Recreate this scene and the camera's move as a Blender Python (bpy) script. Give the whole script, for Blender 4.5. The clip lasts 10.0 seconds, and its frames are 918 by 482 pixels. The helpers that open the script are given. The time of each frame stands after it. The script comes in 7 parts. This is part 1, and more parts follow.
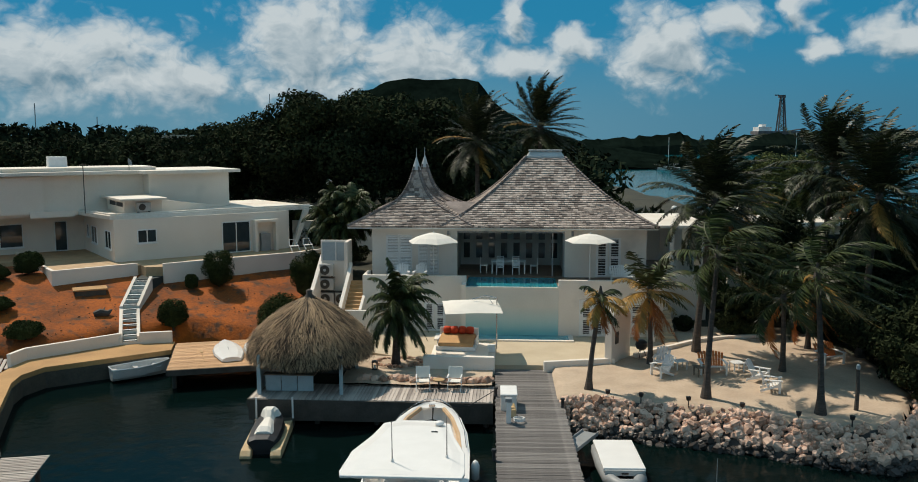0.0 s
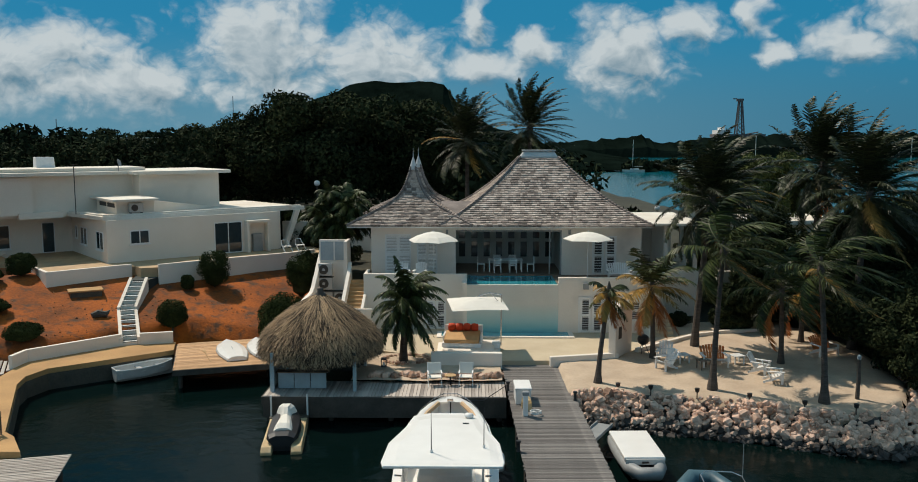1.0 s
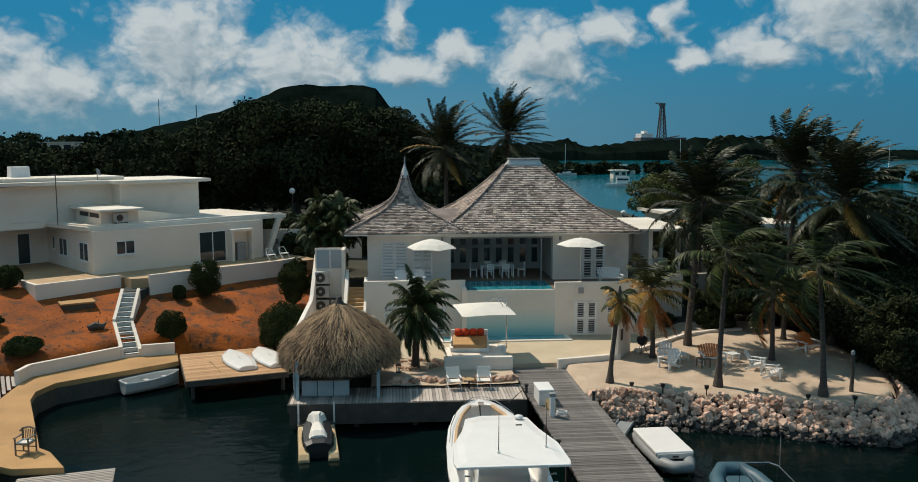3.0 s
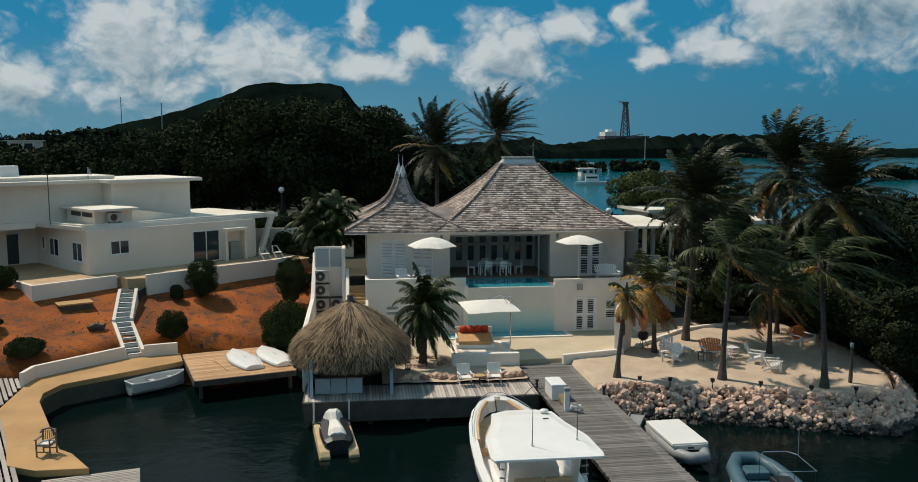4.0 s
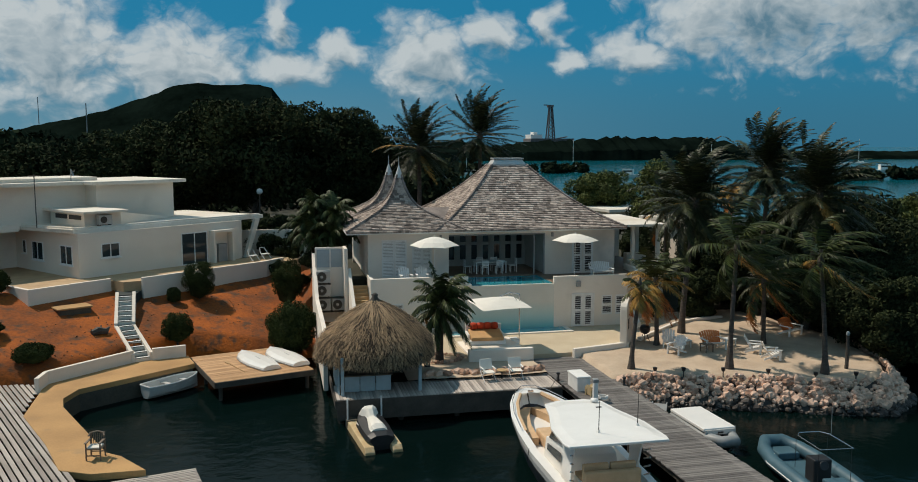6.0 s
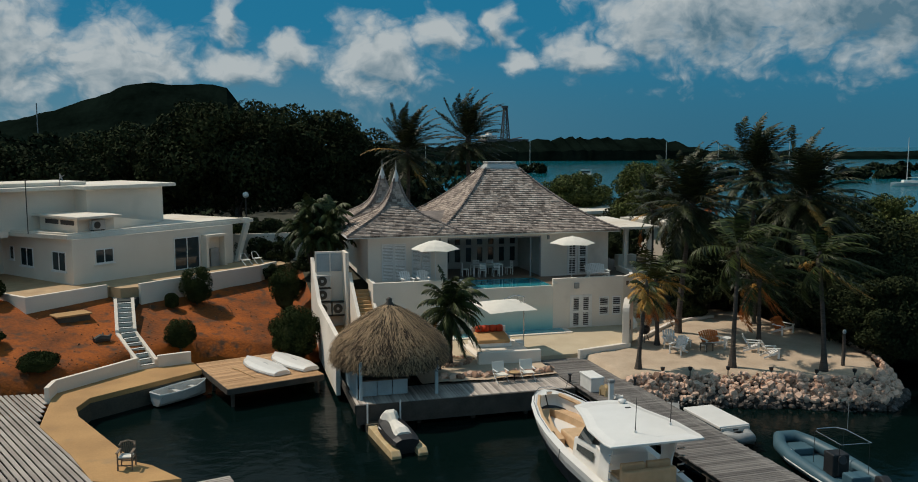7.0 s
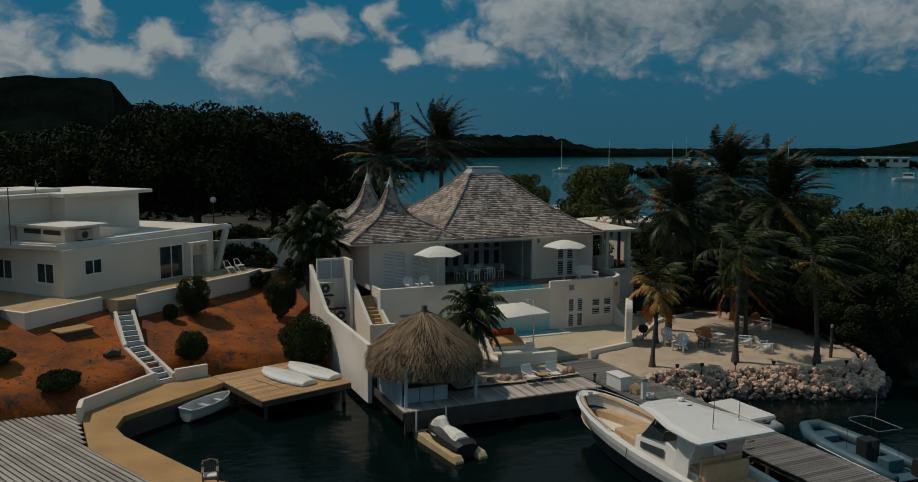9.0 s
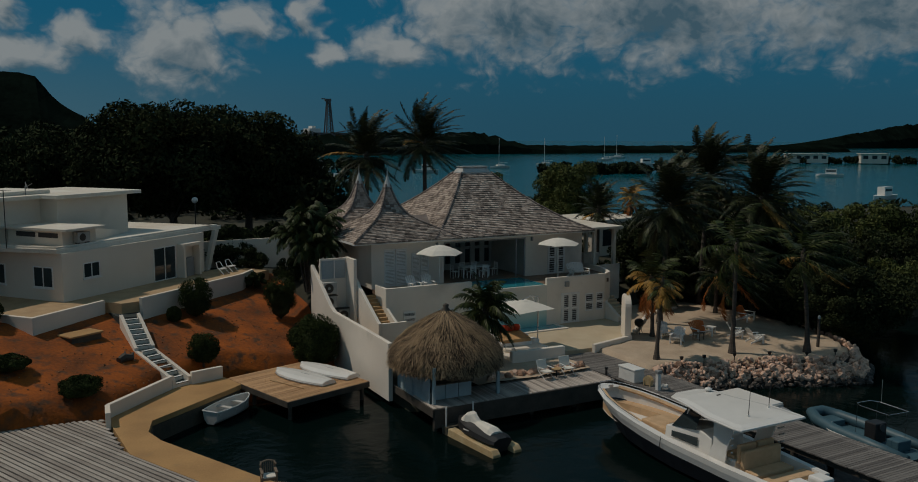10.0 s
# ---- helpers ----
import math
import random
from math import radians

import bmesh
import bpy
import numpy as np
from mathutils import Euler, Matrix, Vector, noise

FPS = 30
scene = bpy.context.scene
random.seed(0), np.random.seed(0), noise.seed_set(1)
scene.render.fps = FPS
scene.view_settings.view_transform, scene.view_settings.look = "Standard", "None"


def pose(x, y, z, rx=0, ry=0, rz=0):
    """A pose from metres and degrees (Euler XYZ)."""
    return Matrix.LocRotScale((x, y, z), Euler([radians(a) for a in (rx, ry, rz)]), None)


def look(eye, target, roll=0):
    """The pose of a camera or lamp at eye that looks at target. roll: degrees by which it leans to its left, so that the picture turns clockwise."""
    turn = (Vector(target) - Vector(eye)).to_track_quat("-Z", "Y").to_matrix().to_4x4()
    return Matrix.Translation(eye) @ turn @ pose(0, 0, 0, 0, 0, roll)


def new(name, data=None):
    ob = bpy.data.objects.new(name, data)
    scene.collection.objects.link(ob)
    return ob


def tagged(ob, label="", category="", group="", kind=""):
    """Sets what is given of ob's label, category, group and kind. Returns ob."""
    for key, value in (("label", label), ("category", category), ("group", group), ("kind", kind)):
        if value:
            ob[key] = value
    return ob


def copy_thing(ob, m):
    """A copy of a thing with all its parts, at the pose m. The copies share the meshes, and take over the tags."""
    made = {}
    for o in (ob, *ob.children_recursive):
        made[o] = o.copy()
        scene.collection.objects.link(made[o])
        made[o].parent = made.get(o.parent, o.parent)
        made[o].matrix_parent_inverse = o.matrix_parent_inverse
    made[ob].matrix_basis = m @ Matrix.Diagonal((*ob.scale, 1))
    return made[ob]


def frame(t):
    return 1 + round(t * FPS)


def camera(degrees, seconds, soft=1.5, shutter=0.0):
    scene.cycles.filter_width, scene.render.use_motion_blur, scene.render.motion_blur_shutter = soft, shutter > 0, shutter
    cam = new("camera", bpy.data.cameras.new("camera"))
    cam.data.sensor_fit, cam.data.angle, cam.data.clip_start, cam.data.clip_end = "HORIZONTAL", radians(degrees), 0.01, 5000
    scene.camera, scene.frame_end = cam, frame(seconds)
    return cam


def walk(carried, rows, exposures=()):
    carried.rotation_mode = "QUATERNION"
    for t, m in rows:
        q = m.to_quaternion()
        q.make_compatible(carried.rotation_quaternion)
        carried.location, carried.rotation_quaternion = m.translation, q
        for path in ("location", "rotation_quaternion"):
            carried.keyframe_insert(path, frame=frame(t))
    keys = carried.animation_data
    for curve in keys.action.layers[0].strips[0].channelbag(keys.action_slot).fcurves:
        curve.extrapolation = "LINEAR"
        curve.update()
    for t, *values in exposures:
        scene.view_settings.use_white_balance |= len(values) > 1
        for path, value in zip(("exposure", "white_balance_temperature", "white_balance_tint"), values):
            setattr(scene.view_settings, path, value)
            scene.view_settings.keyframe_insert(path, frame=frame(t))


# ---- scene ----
cam = camera(57.3, 10.0, soft=0.95)
METRES, EYE, TILT, LEAN, TURN = 28.5, 12.26, -7.0, 0.0, 3.4
ROWS = [
    (0.0, 0.0, 0.0, 0.0, 0.0, 0.0, -0.0),
    (0.5, -0.0384, -0.0091, -0.004, -1.27, 0.12, 0.15),
    (1.0, -0.0775, -0.0175, -0.0086, -2.62, 0.2, 0.31),
    (1.5, -0.1152, -0.026, -0.0102, -3.96, 0.36, 0.46),
    (2.0, -0.1534, -0.0344, -0.0069, -5.25, 0.44, 0.64),
    (2.5, -0.1912, -0.0416, -0.0014, -6.49, 0.41, 0.82),
    (4.0, -0.3066, -0.0501, 0.0021, -10.22, 0.18, 1.3),
    (4.5, -0.3487, -0.0508, 0.0009, -11.46, 0.12, 1.44),
    (5.0, -0.3848, -0.0511, -0.0003, -12.56, 0.15, 1.55),
    (5.5, -0.4282, -0.0497, -0.0016, -13.96, 0.19, 1.69),
    (7.0, -0.5775, -0.0312, 0.0104, -18.72, 0.1, 2.22),
    (7.5, -0.6325, -0.0189, 0.0181, -20.5, -0.01, 2.4),
    (8.0, -0.6903, -0.0048, 0.0257, -22.39, -0.15, 2.56),
    (8.5, -0.7531, 0.0137, 0.0339, -24.4, -0.32, 2.75),
    (9.0, -0.821, 0.0348, 0.0416, -26.58, -0.52, 2.92),
    (9.5, -0.8943, 0.0578, 0.0489, -28.92, -0.82, 3.14),
    (10.0, -0.9728, 0.0841, 0.0556, -31.44, -1.02, 3.4),
]

walk(cam, [(t, pose(0, 0, EYE, TILT, LEAN, TURN) @ pose(METRES * x, METRES * y, METRES * z, 90 + pitch, roll, yaw)) for t, x, y, z, yaw, pitch, roll in ROWS],
     exposures=[(0.0, -0.14), (2.7, -0.19), (6.0, -0.28), (7.0, -0.50), (7.5, -0.68), (8.5, -1.0), (9.2, -1.27), (10.0, -1.55)])

# ---- world and sun ----
SUN_DIR = Vector((-0.52, 0.45, 1.0)).normalized()      # towards the sun: high, behind the houses
sun = new("sun", bpy.data.lights.new("sun", "SUN"))
sun.data.energy, sun.data.angle, sun.data.color = 4.3, radians(0.5), (1.0, 0.89, 0.74)
sun.matrix_world = look(SUN_DIR * 50, (0, 0, 0))
world = bpy.data.worlds.new("world")
scene.world = world
world.use_nodes = True


def build_sky():
    nt = world.node_tree
    nt.nodes.clear()
    N, L = nt.nodes.new, nt.links.new
    out, bg = N("ShaderNodeOutputWorld"), N("ShaderNodeBackground")
    sky = N("ShaderNodeTexSky")
    sky.sky_type, sky.sun_disc = "NISHITA", False
    sky.sun_elevation = math.asin(SUN_DIR.z)
    sky.sun_rotation = math.atan2(SUN_DIR.x, SUN_DIR.y)
    sky.air_density, sky.dust_density, sky.ozone_density = 1.0, 0.2, 3.0
    def mixer(kind, factor, a, b):
        m = N("ShaderNodeMix")
        m.data_type, m.blend_type = "RGBA", kind
        for sock, val in ((m.inputs[0], factor), (m.inputs[6], a), (m.inputs[7], b)):
            if isinstance(val, (int, float, tuple)):
                sock.default_value = val
            else:
                L(val, sock)
        return m.outputs[2]

    def maths(op, a, b=0.0):
        m = N("ShaderNodeMath")
        m.operation = op
        for sock, val in ((m.inputs[0], a), (m.inputs[1], b)):
            if isinstance(val, (int, float)):
                sock.default_value = val
            else:
                L(val, sock)
        return m.outputs[0]
    def vmath(op, a, b=None, c=None):
        m = N("ShaderNodeVectorMath")
        m.operation = op
        for sock, val in zip(m.inputs, (a, b, c)):
            if isinstance(val, tuple):
                sock.default_value = val
            elif val is not None:
                L(val, sock)
        return m

    def ramp01(x, lo, hi, a=0.0, b=1.0):
        m = N("ShaderNodeMapRange")
        m.interpolation_type = "SMOOTHSTEP"
        L(x, m.inputs[0])
        for k, val in enumerate((lo, hi, a, b)):
            m.inputs[k + 1].default_value = val
        return m.outputs[0]
    co, sep = N("ShaderNodeTexCoord"), N("ShaderNodeSeparateXYZ")
    L(co.outputs["Generated"], sep.inputs[0])
    az = maths("MULTIPLY", maths("ARCTAN2", sep.outputs[0], sep.outputs[1]), 57.2958)
    el = maths("MULTIPLY", maths("ARCSINE", sep.outputs[2]), 57.2958)
    # clear air: deep blue above, paler and greyer towards the horizon
    blue = mixer("MULTIPLY", 1.0, sky.outputs[0], (0.24, 0.52, 0.86, 1))
    blue = mixer("MIX", 0.82, blue, (0.2, 3.25, 5.6, 1))
    haze = mixer("MIX", ramp01(az, -10, 35), (1.9, 4.1, 5.4, 1), (0.65, 2.5, 3.9, 1))
    blue = mixer("MIX", ramp01(el, 8.0, 0.0, 0.0, 0.85), blue, haze)
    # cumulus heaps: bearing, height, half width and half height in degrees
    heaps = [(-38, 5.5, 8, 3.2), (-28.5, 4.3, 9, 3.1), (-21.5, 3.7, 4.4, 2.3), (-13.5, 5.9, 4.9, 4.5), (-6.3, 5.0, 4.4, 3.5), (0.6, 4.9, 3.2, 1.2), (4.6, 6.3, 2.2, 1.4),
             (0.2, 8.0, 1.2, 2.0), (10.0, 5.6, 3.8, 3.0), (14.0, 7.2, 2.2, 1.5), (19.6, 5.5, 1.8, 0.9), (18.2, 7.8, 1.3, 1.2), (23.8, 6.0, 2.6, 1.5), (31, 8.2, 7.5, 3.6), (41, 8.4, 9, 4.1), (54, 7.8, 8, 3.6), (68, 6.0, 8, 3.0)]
    comb = N("ShaderNodeCombineXYZ")
    L(az, comb.inputs[0])
    L(el, comb.inputs[1])

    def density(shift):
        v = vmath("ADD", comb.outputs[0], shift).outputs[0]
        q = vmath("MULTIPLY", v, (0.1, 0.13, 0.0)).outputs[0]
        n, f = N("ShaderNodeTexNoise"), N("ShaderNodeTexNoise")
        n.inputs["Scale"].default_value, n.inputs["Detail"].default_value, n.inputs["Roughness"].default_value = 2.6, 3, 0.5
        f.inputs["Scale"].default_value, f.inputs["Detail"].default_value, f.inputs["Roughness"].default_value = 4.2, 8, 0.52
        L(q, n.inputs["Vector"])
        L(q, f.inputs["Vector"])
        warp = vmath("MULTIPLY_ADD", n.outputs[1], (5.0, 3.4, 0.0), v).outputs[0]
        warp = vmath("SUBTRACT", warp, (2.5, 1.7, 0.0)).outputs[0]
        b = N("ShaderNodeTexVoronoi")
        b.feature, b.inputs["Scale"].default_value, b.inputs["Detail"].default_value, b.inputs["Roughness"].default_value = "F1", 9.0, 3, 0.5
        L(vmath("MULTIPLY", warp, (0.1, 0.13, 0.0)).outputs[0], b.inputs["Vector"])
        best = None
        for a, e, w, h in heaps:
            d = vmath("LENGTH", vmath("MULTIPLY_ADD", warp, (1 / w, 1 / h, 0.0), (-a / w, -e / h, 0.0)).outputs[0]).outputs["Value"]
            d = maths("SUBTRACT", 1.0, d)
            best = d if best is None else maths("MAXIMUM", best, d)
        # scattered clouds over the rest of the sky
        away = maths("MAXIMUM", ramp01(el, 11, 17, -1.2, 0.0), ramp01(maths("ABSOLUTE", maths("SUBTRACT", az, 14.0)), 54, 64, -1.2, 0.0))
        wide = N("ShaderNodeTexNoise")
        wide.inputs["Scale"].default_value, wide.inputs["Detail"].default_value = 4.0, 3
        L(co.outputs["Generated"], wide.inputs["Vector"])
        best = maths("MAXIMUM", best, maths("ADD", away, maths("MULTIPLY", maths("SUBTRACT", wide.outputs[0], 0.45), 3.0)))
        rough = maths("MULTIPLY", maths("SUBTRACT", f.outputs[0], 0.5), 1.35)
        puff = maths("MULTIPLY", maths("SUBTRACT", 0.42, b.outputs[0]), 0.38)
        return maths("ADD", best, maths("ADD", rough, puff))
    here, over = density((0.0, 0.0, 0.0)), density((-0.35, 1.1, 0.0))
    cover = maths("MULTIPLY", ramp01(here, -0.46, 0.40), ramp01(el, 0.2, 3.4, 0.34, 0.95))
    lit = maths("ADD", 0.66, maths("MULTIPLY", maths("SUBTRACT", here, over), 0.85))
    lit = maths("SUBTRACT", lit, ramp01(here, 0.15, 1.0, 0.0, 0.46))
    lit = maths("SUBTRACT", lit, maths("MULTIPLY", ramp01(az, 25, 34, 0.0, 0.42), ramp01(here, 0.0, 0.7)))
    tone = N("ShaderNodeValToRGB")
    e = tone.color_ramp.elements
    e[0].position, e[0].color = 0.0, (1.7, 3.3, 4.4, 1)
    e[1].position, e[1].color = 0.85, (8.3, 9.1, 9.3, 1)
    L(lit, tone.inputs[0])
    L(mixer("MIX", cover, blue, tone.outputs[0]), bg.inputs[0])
    bg.inputs[1].default_value = 0.075
    L(bg.outputs[0], out.inputs[0])


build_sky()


# ---- materials ----
def material(name, c1, c2=None, rough=0.6, scale=2.0, fine=25.0, bump=0.0, metal=0.0, stretch=(1, 1, 1), island=0.0, spec=0.5, stain=None, rand=0.0):
    """A surface of two colours mixed at two scales, with fine relief; island and rand vary it from piece to piece."""
    m = bpy.data.materials.new(name)
    m.use_nodes = True
    nt = m.node_tree
    N, L = nt.nodes.new, nt.links.new
    b = nt.nodes["Principled BSDF"]
    b.inputs["Roughness"].default_value, b.inputs["Metallic"].default_value = rough, metal
    b.inputs["Specular IOR Level"].default_value = spec
    c2 = c2 or tuple(x * 0.8 for x in c1)
    co, mp = N("ShaderNodeTexCoord"), N("ShaderNodeMapping")
    mp.inputs["Scale"].default_value = stretch
    L(co.outputs["Object"], mp.inputs[0])
    n1, n2 = N("ShaderNodeTexNoise"), N("ShaderNodeTexNoise")
    n1.inputs["Scale"].default_value, n1.inputs["Detail"].default_value = scale, 6
    n2.inputs["Scale"].default_value, n2.inputs["Detail"].default_value = fine, 4
    L(mp.outputs[0], n1.inputs["Vector"])
    L(mp.outputs[0], n2.inputs["Vector"])
    add = N("ShaderNodeMath")
    add.operation = "MULTIPLY_ADD"
    add.inputs[1].default_value = 0.45
    L(n2.outputs[0], add.inputs[0])
    L(n1.outputs[0], add.inputs[2])
    last = add
    for on, amount, node, sock in ((island > 0, island, "ShaderNodeNewGeometry", "Random Per Island"), (rand > 0, rand, "ShaderNodeObjectInfo", "Random")):
        if on:
            src, more = N(node), N("ShaderNodeMath")
            more.operation = "MULTIPLY_ADD"
            more.inputs[1].default_value = amount
            L(src.outputs[sock], more.inputs[0])
            off = N("ShaderNodeMath")
            off.operation = "SUBTRACT"
            off.inputs[1].default_value = amount / 2
            L(last.outputs[0], off.inputs[0])
            L(off.outputs[0], more.inputs[2])
            last = more
    ramp = N("ShaderNodeValToRGB")
    e = ramp.color_ramp.elements
    e[0].position, e[0].color = 0.5, (*c2, 1)
    e[1].position, e[1].color = 0.95, (*c1, 1)
    L(last.outputs[0], ramp.inputs[0])
    colour = ramp.outputs[0]
    if stain:
        n3, r3, mx = N("ShaderNodeTexNoise"), N("ShaderNodeValToRGB"), N("ShaderNodeMix")
        n3.inputs["Scale"].default_value, n3.inputs["Detail"].default_value = stain[1], 8
        L(co.outputs["Object"], n3.inputs["Vector"])
        r3.color_ramp.elements[0].position, r3.color_ramp.elements[1].position = stain[2], stain[2] + 0.16
        L(n3.outputs[0], r3.inputs[0])
        mx.data_type = "RGBA"
        L(r3.outputs[0], mx.inputs[0])
        L(colour, mx.inputs[6])
        mx.inputs[7].default_value = (*stain[0], 1)
        colour = mx.outputs[2]
    L(colour, b.inputs["Base Color"])
    if bump:
        bp = N("ShaderNodeBump")
        bp.inputs["Strength"].default_value, bp.inputs["Distance"].default_value = bump, 0.03
        L(n2.outputs[0], bp.inputs["Height"])
        L(bp.outputs[0], b.inputs["Normal"])
    return m


PLASTER = material("white_plaster", (0.83, 0.76, 0.67), (0.74, 0.67, 0.58), 0.8, 0.5, 18, 0.15, stain=((0.58, 0.53, 0.46), 0.35, 0.62))
PLASTER_N = material("cream_plaster", (0.82, 0.735, 0.63), (0.74, 0.65, 0.545), 0.8, 0.4, 14, 0.15, stain=((0.66, 0.585, 0.49), 0.3, 0.6))
WHITE = material("white_paint", (0.82, 0.81, 0.78), (0.72, 0.71, 0.68), 0.5, 3, 40, 0.05)
GEL = material("boat_gelcoat", (0.84, 0.82, 0.78), (0.78, 0.76, 0.72), 0.22, 1.5, 30)
HULLDARK = material("dark_antifouling", (0.020, 0.024, 0.032), (0.012, 0.014, 0.018), 0.3, 2, 20)
HULL = material("hull_side", (0.62, 0.60, 0.56), (0.52, 0.50, 0.47), 0.25, 1.5, 30)
ROOFWHITE = material("white_roof_coating", (0.82, 0.78, 0.70), (0.66, 0.58, 0.47), 0.7, 0.35, 9, 0.1, stain=((0.50, 0.38, 0.26), 0.5, 0.63))
SHINGLE = material("weathered_shingle", (0.52, 0.43, 0.365), (0.15, 0.118, 0.10), 0.85, 1.2, 16, 0.4, island=0.42)
HIPCAP = material("hip_shingle", (0.26, 0.22, 0.20), (0.12, 0.10, 0.09), 0.85, 1.2, 16, 0.4, island=0.4)
METAL = material("galvanised_cap", (0.62, 0.62, 0.60), (0.50, 0.50, 0.48), 0.45, 2, 20, metal=0.3)
DARK = material("dark_interior", (0.06, 0.055, 0.05), (0.035, 0.03, 0.03), 0.7, 2, 20)
TERR = material("terrace_boards", (0.24, 0.16, 0.11), (0.15, 0.10, 0.07), 0.6, 1.5, 22, 0.2, stretch=(0.3, 4, 1))
TILE_N = material("ochre_terrace_tile", (0.52, 0.36, 0.20), (0.40, 0.26, 0.14), 0.7, 1.2, 20, 0.1)
EARTH = material("red_earth", (0.42, 0.098, 0.004), (0.125, 0.034, 0.004), 0.95, 0.45, 7, 1.0, stain=((0.085, 0.040, 0.018), 1.5, 0.52))
LITTER = material("dark_leaf_litter", (0.050, 0.048, 0.028), (0.018, 0.020, 0.012), 0.95, 0.3, 4, 0.8)
SAND = material("pale_sand", (0.56, 0.44, 0.32), (0.42, 0.32, 0.23), 0.95, 0.8, 9, 0.6)
PATIO = material("patio_screed", (0.56, 0.47, 0.33), (0.47, 0.38, 0.26), 0.85, 0.7, 20, 0.15)
QUAY = material("quay_concrete", (0.52, 0.30, 0.118), (0.36, 0.20, 0.078), 0.85, 0.5, 14, 0.3, stain=((0.30, 0.20, 0.11), 0.7, 0.6))
QUAYDARK = material("wet_quay_side", (0.10, 0.085, 0.06), (0.045, 0.04, 0.03), 0.6, 1.5, 12, 0.4)
PLANK = material("grey_plank", (0.54, 0.47, 0.41), (0.24, 0.205, 0.18), 0.8, 1.0, 14, 0.35, stretch=(5, 0.5, 1), rand=0.55)
PLANKX = material("grey_jetty_plank", (0.21, 0.195, 0.18), (0.10, 0.09, 0.085), 0.8, 1.0, 14, 0.35, stretch=(1.2, 6, 1), rand=0.5, stain=((0.34, 0.31, 0.28), 1.3, 0.6))
PLANKWARM = material("warm_deck_plank", (0.62, 0.37, 0.19), (0.38, 0.215, 0.10), 0.75, 1.0, 14, 0.35, stretch=(0.5, 5, 1), rand=0.4)
GRATE = material("bleached_slat", (0.46, 0.41, 0.36), (0.28, 0.24, 0.21), 0.85, 1.0, 14, 0.3, stretch=(0.6, 5, 1), rand=0.5)
TIMBER = material("dark_timber", (0.09, 0.075, 0.06), (0.045, 0.038, 0.03), 0.8, 2, 18, 0.3)
# thatch colours carry some of the highlights and the shade between strands
THATCH = material("dry_thatch", (0.45, 0.31, 0.18), (0.030, 0.021, 0.014), 0.95, 1.0, 12, 0.5, island=0.9)
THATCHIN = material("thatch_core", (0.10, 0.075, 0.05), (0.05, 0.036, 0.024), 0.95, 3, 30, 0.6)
HUTPAINT = material("hut_blue_grey_paint", (0.40, 0.50, 0.53), (0.31, 0.39, 0.42), 0.6, 2, 20)
LEAF = material("tree_leaf", (0.11, 0.128, 0.035), (0.045, 0.06, 0.018), 0.7, 0.5, 6, island=0.6, spec=0.15)
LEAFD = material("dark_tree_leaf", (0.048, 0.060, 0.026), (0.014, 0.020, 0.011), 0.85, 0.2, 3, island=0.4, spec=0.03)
HEDGE = material("hedge_leaf", (0.048, 0.064, 0.022), (0.016, 0.024, 0.009), 0.85, 1.5, 8, island=0.4, spec=0.03)
FROND = material("palm_frond", (0.058, 0.068, 0.025), (0.013, 0.019, 0.009), 0.45, 0.8, 6, island=0.6, spec=0.22)
FRONDC = material("coconut_frond", (0.066, 0.086, 0.022), (0.018, 0.026, 0.009), 0.5, 0.8, 6, island=0.6, spec=0.2)
FRONDY = material("yellowed_frond", (0.48, 0.25, 0.045), (0.20, 0.13, 0.035), 0.6, 0.8, 6, island=0.4, spec=0.3)
FRONDO = material("withered_frond", (0.50, 0.17, 0.04), (0.24, 0.08, 0.025), 0.7, 0.8, 6, island=0.4, spec=0.2)
BARK = material("palm_bark", (0.115, 0.095, 0.08), (0.045, 0.037, 0.031), 0.95, 3, 20, 0.6, stretch=(1, 1, 5))
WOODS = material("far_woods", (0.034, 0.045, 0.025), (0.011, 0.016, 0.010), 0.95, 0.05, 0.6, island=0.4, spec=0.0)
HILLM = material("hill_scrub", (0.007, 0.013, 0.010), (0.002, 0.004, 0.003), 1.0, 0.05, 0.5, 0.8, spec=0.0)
STONE = material("quarry_stone", (0.72, 0.49, 0.365), (0.31, 0.18, 0.12), 0.9, 1.5, 14, 0.5, rand=0.6, island=0.5)
STONEWET = material("wet_stone", (0.10, 0.08, 0.065), (0.04, 0.033, 0.028), 0.5, 1.5, 14, 0.5, rand=0.5, island=0.5)
CANVAS = material("white_canvas", (0.80, 0.76, 0.68), (0.72, 0.68, 0.60), 0.9, 2, 60, 0.05)
ORANGE = material("orange_cushion", (0.62, 0.07, 0.02), (0.45, 0.045, 0.015), 0.85, 4, 50, 0.1)
SETTEE = material("orange_painted_wood", (0.60, 0.17, 0.035), (0.44, 0.11, 0.02), 0.7, 4, 40, 0.1)
TANCUSH = material("tan_cushion", (0.55, 0.33, 0.15), (0.45, 0.26, 0.11), 0.85, 3, 50, 0.1)
BEIGE = material("beige_upholstery", (0.64, 0.43, 0.25), (0.52, 0.34, 0.19), 0.7, 3, 40, 0.05)
TEAK = material("old_teak", (0.23, 0.17, 0.12), (0.12, 0.09, 0.065), 0.8, 4, 40, 0.2)
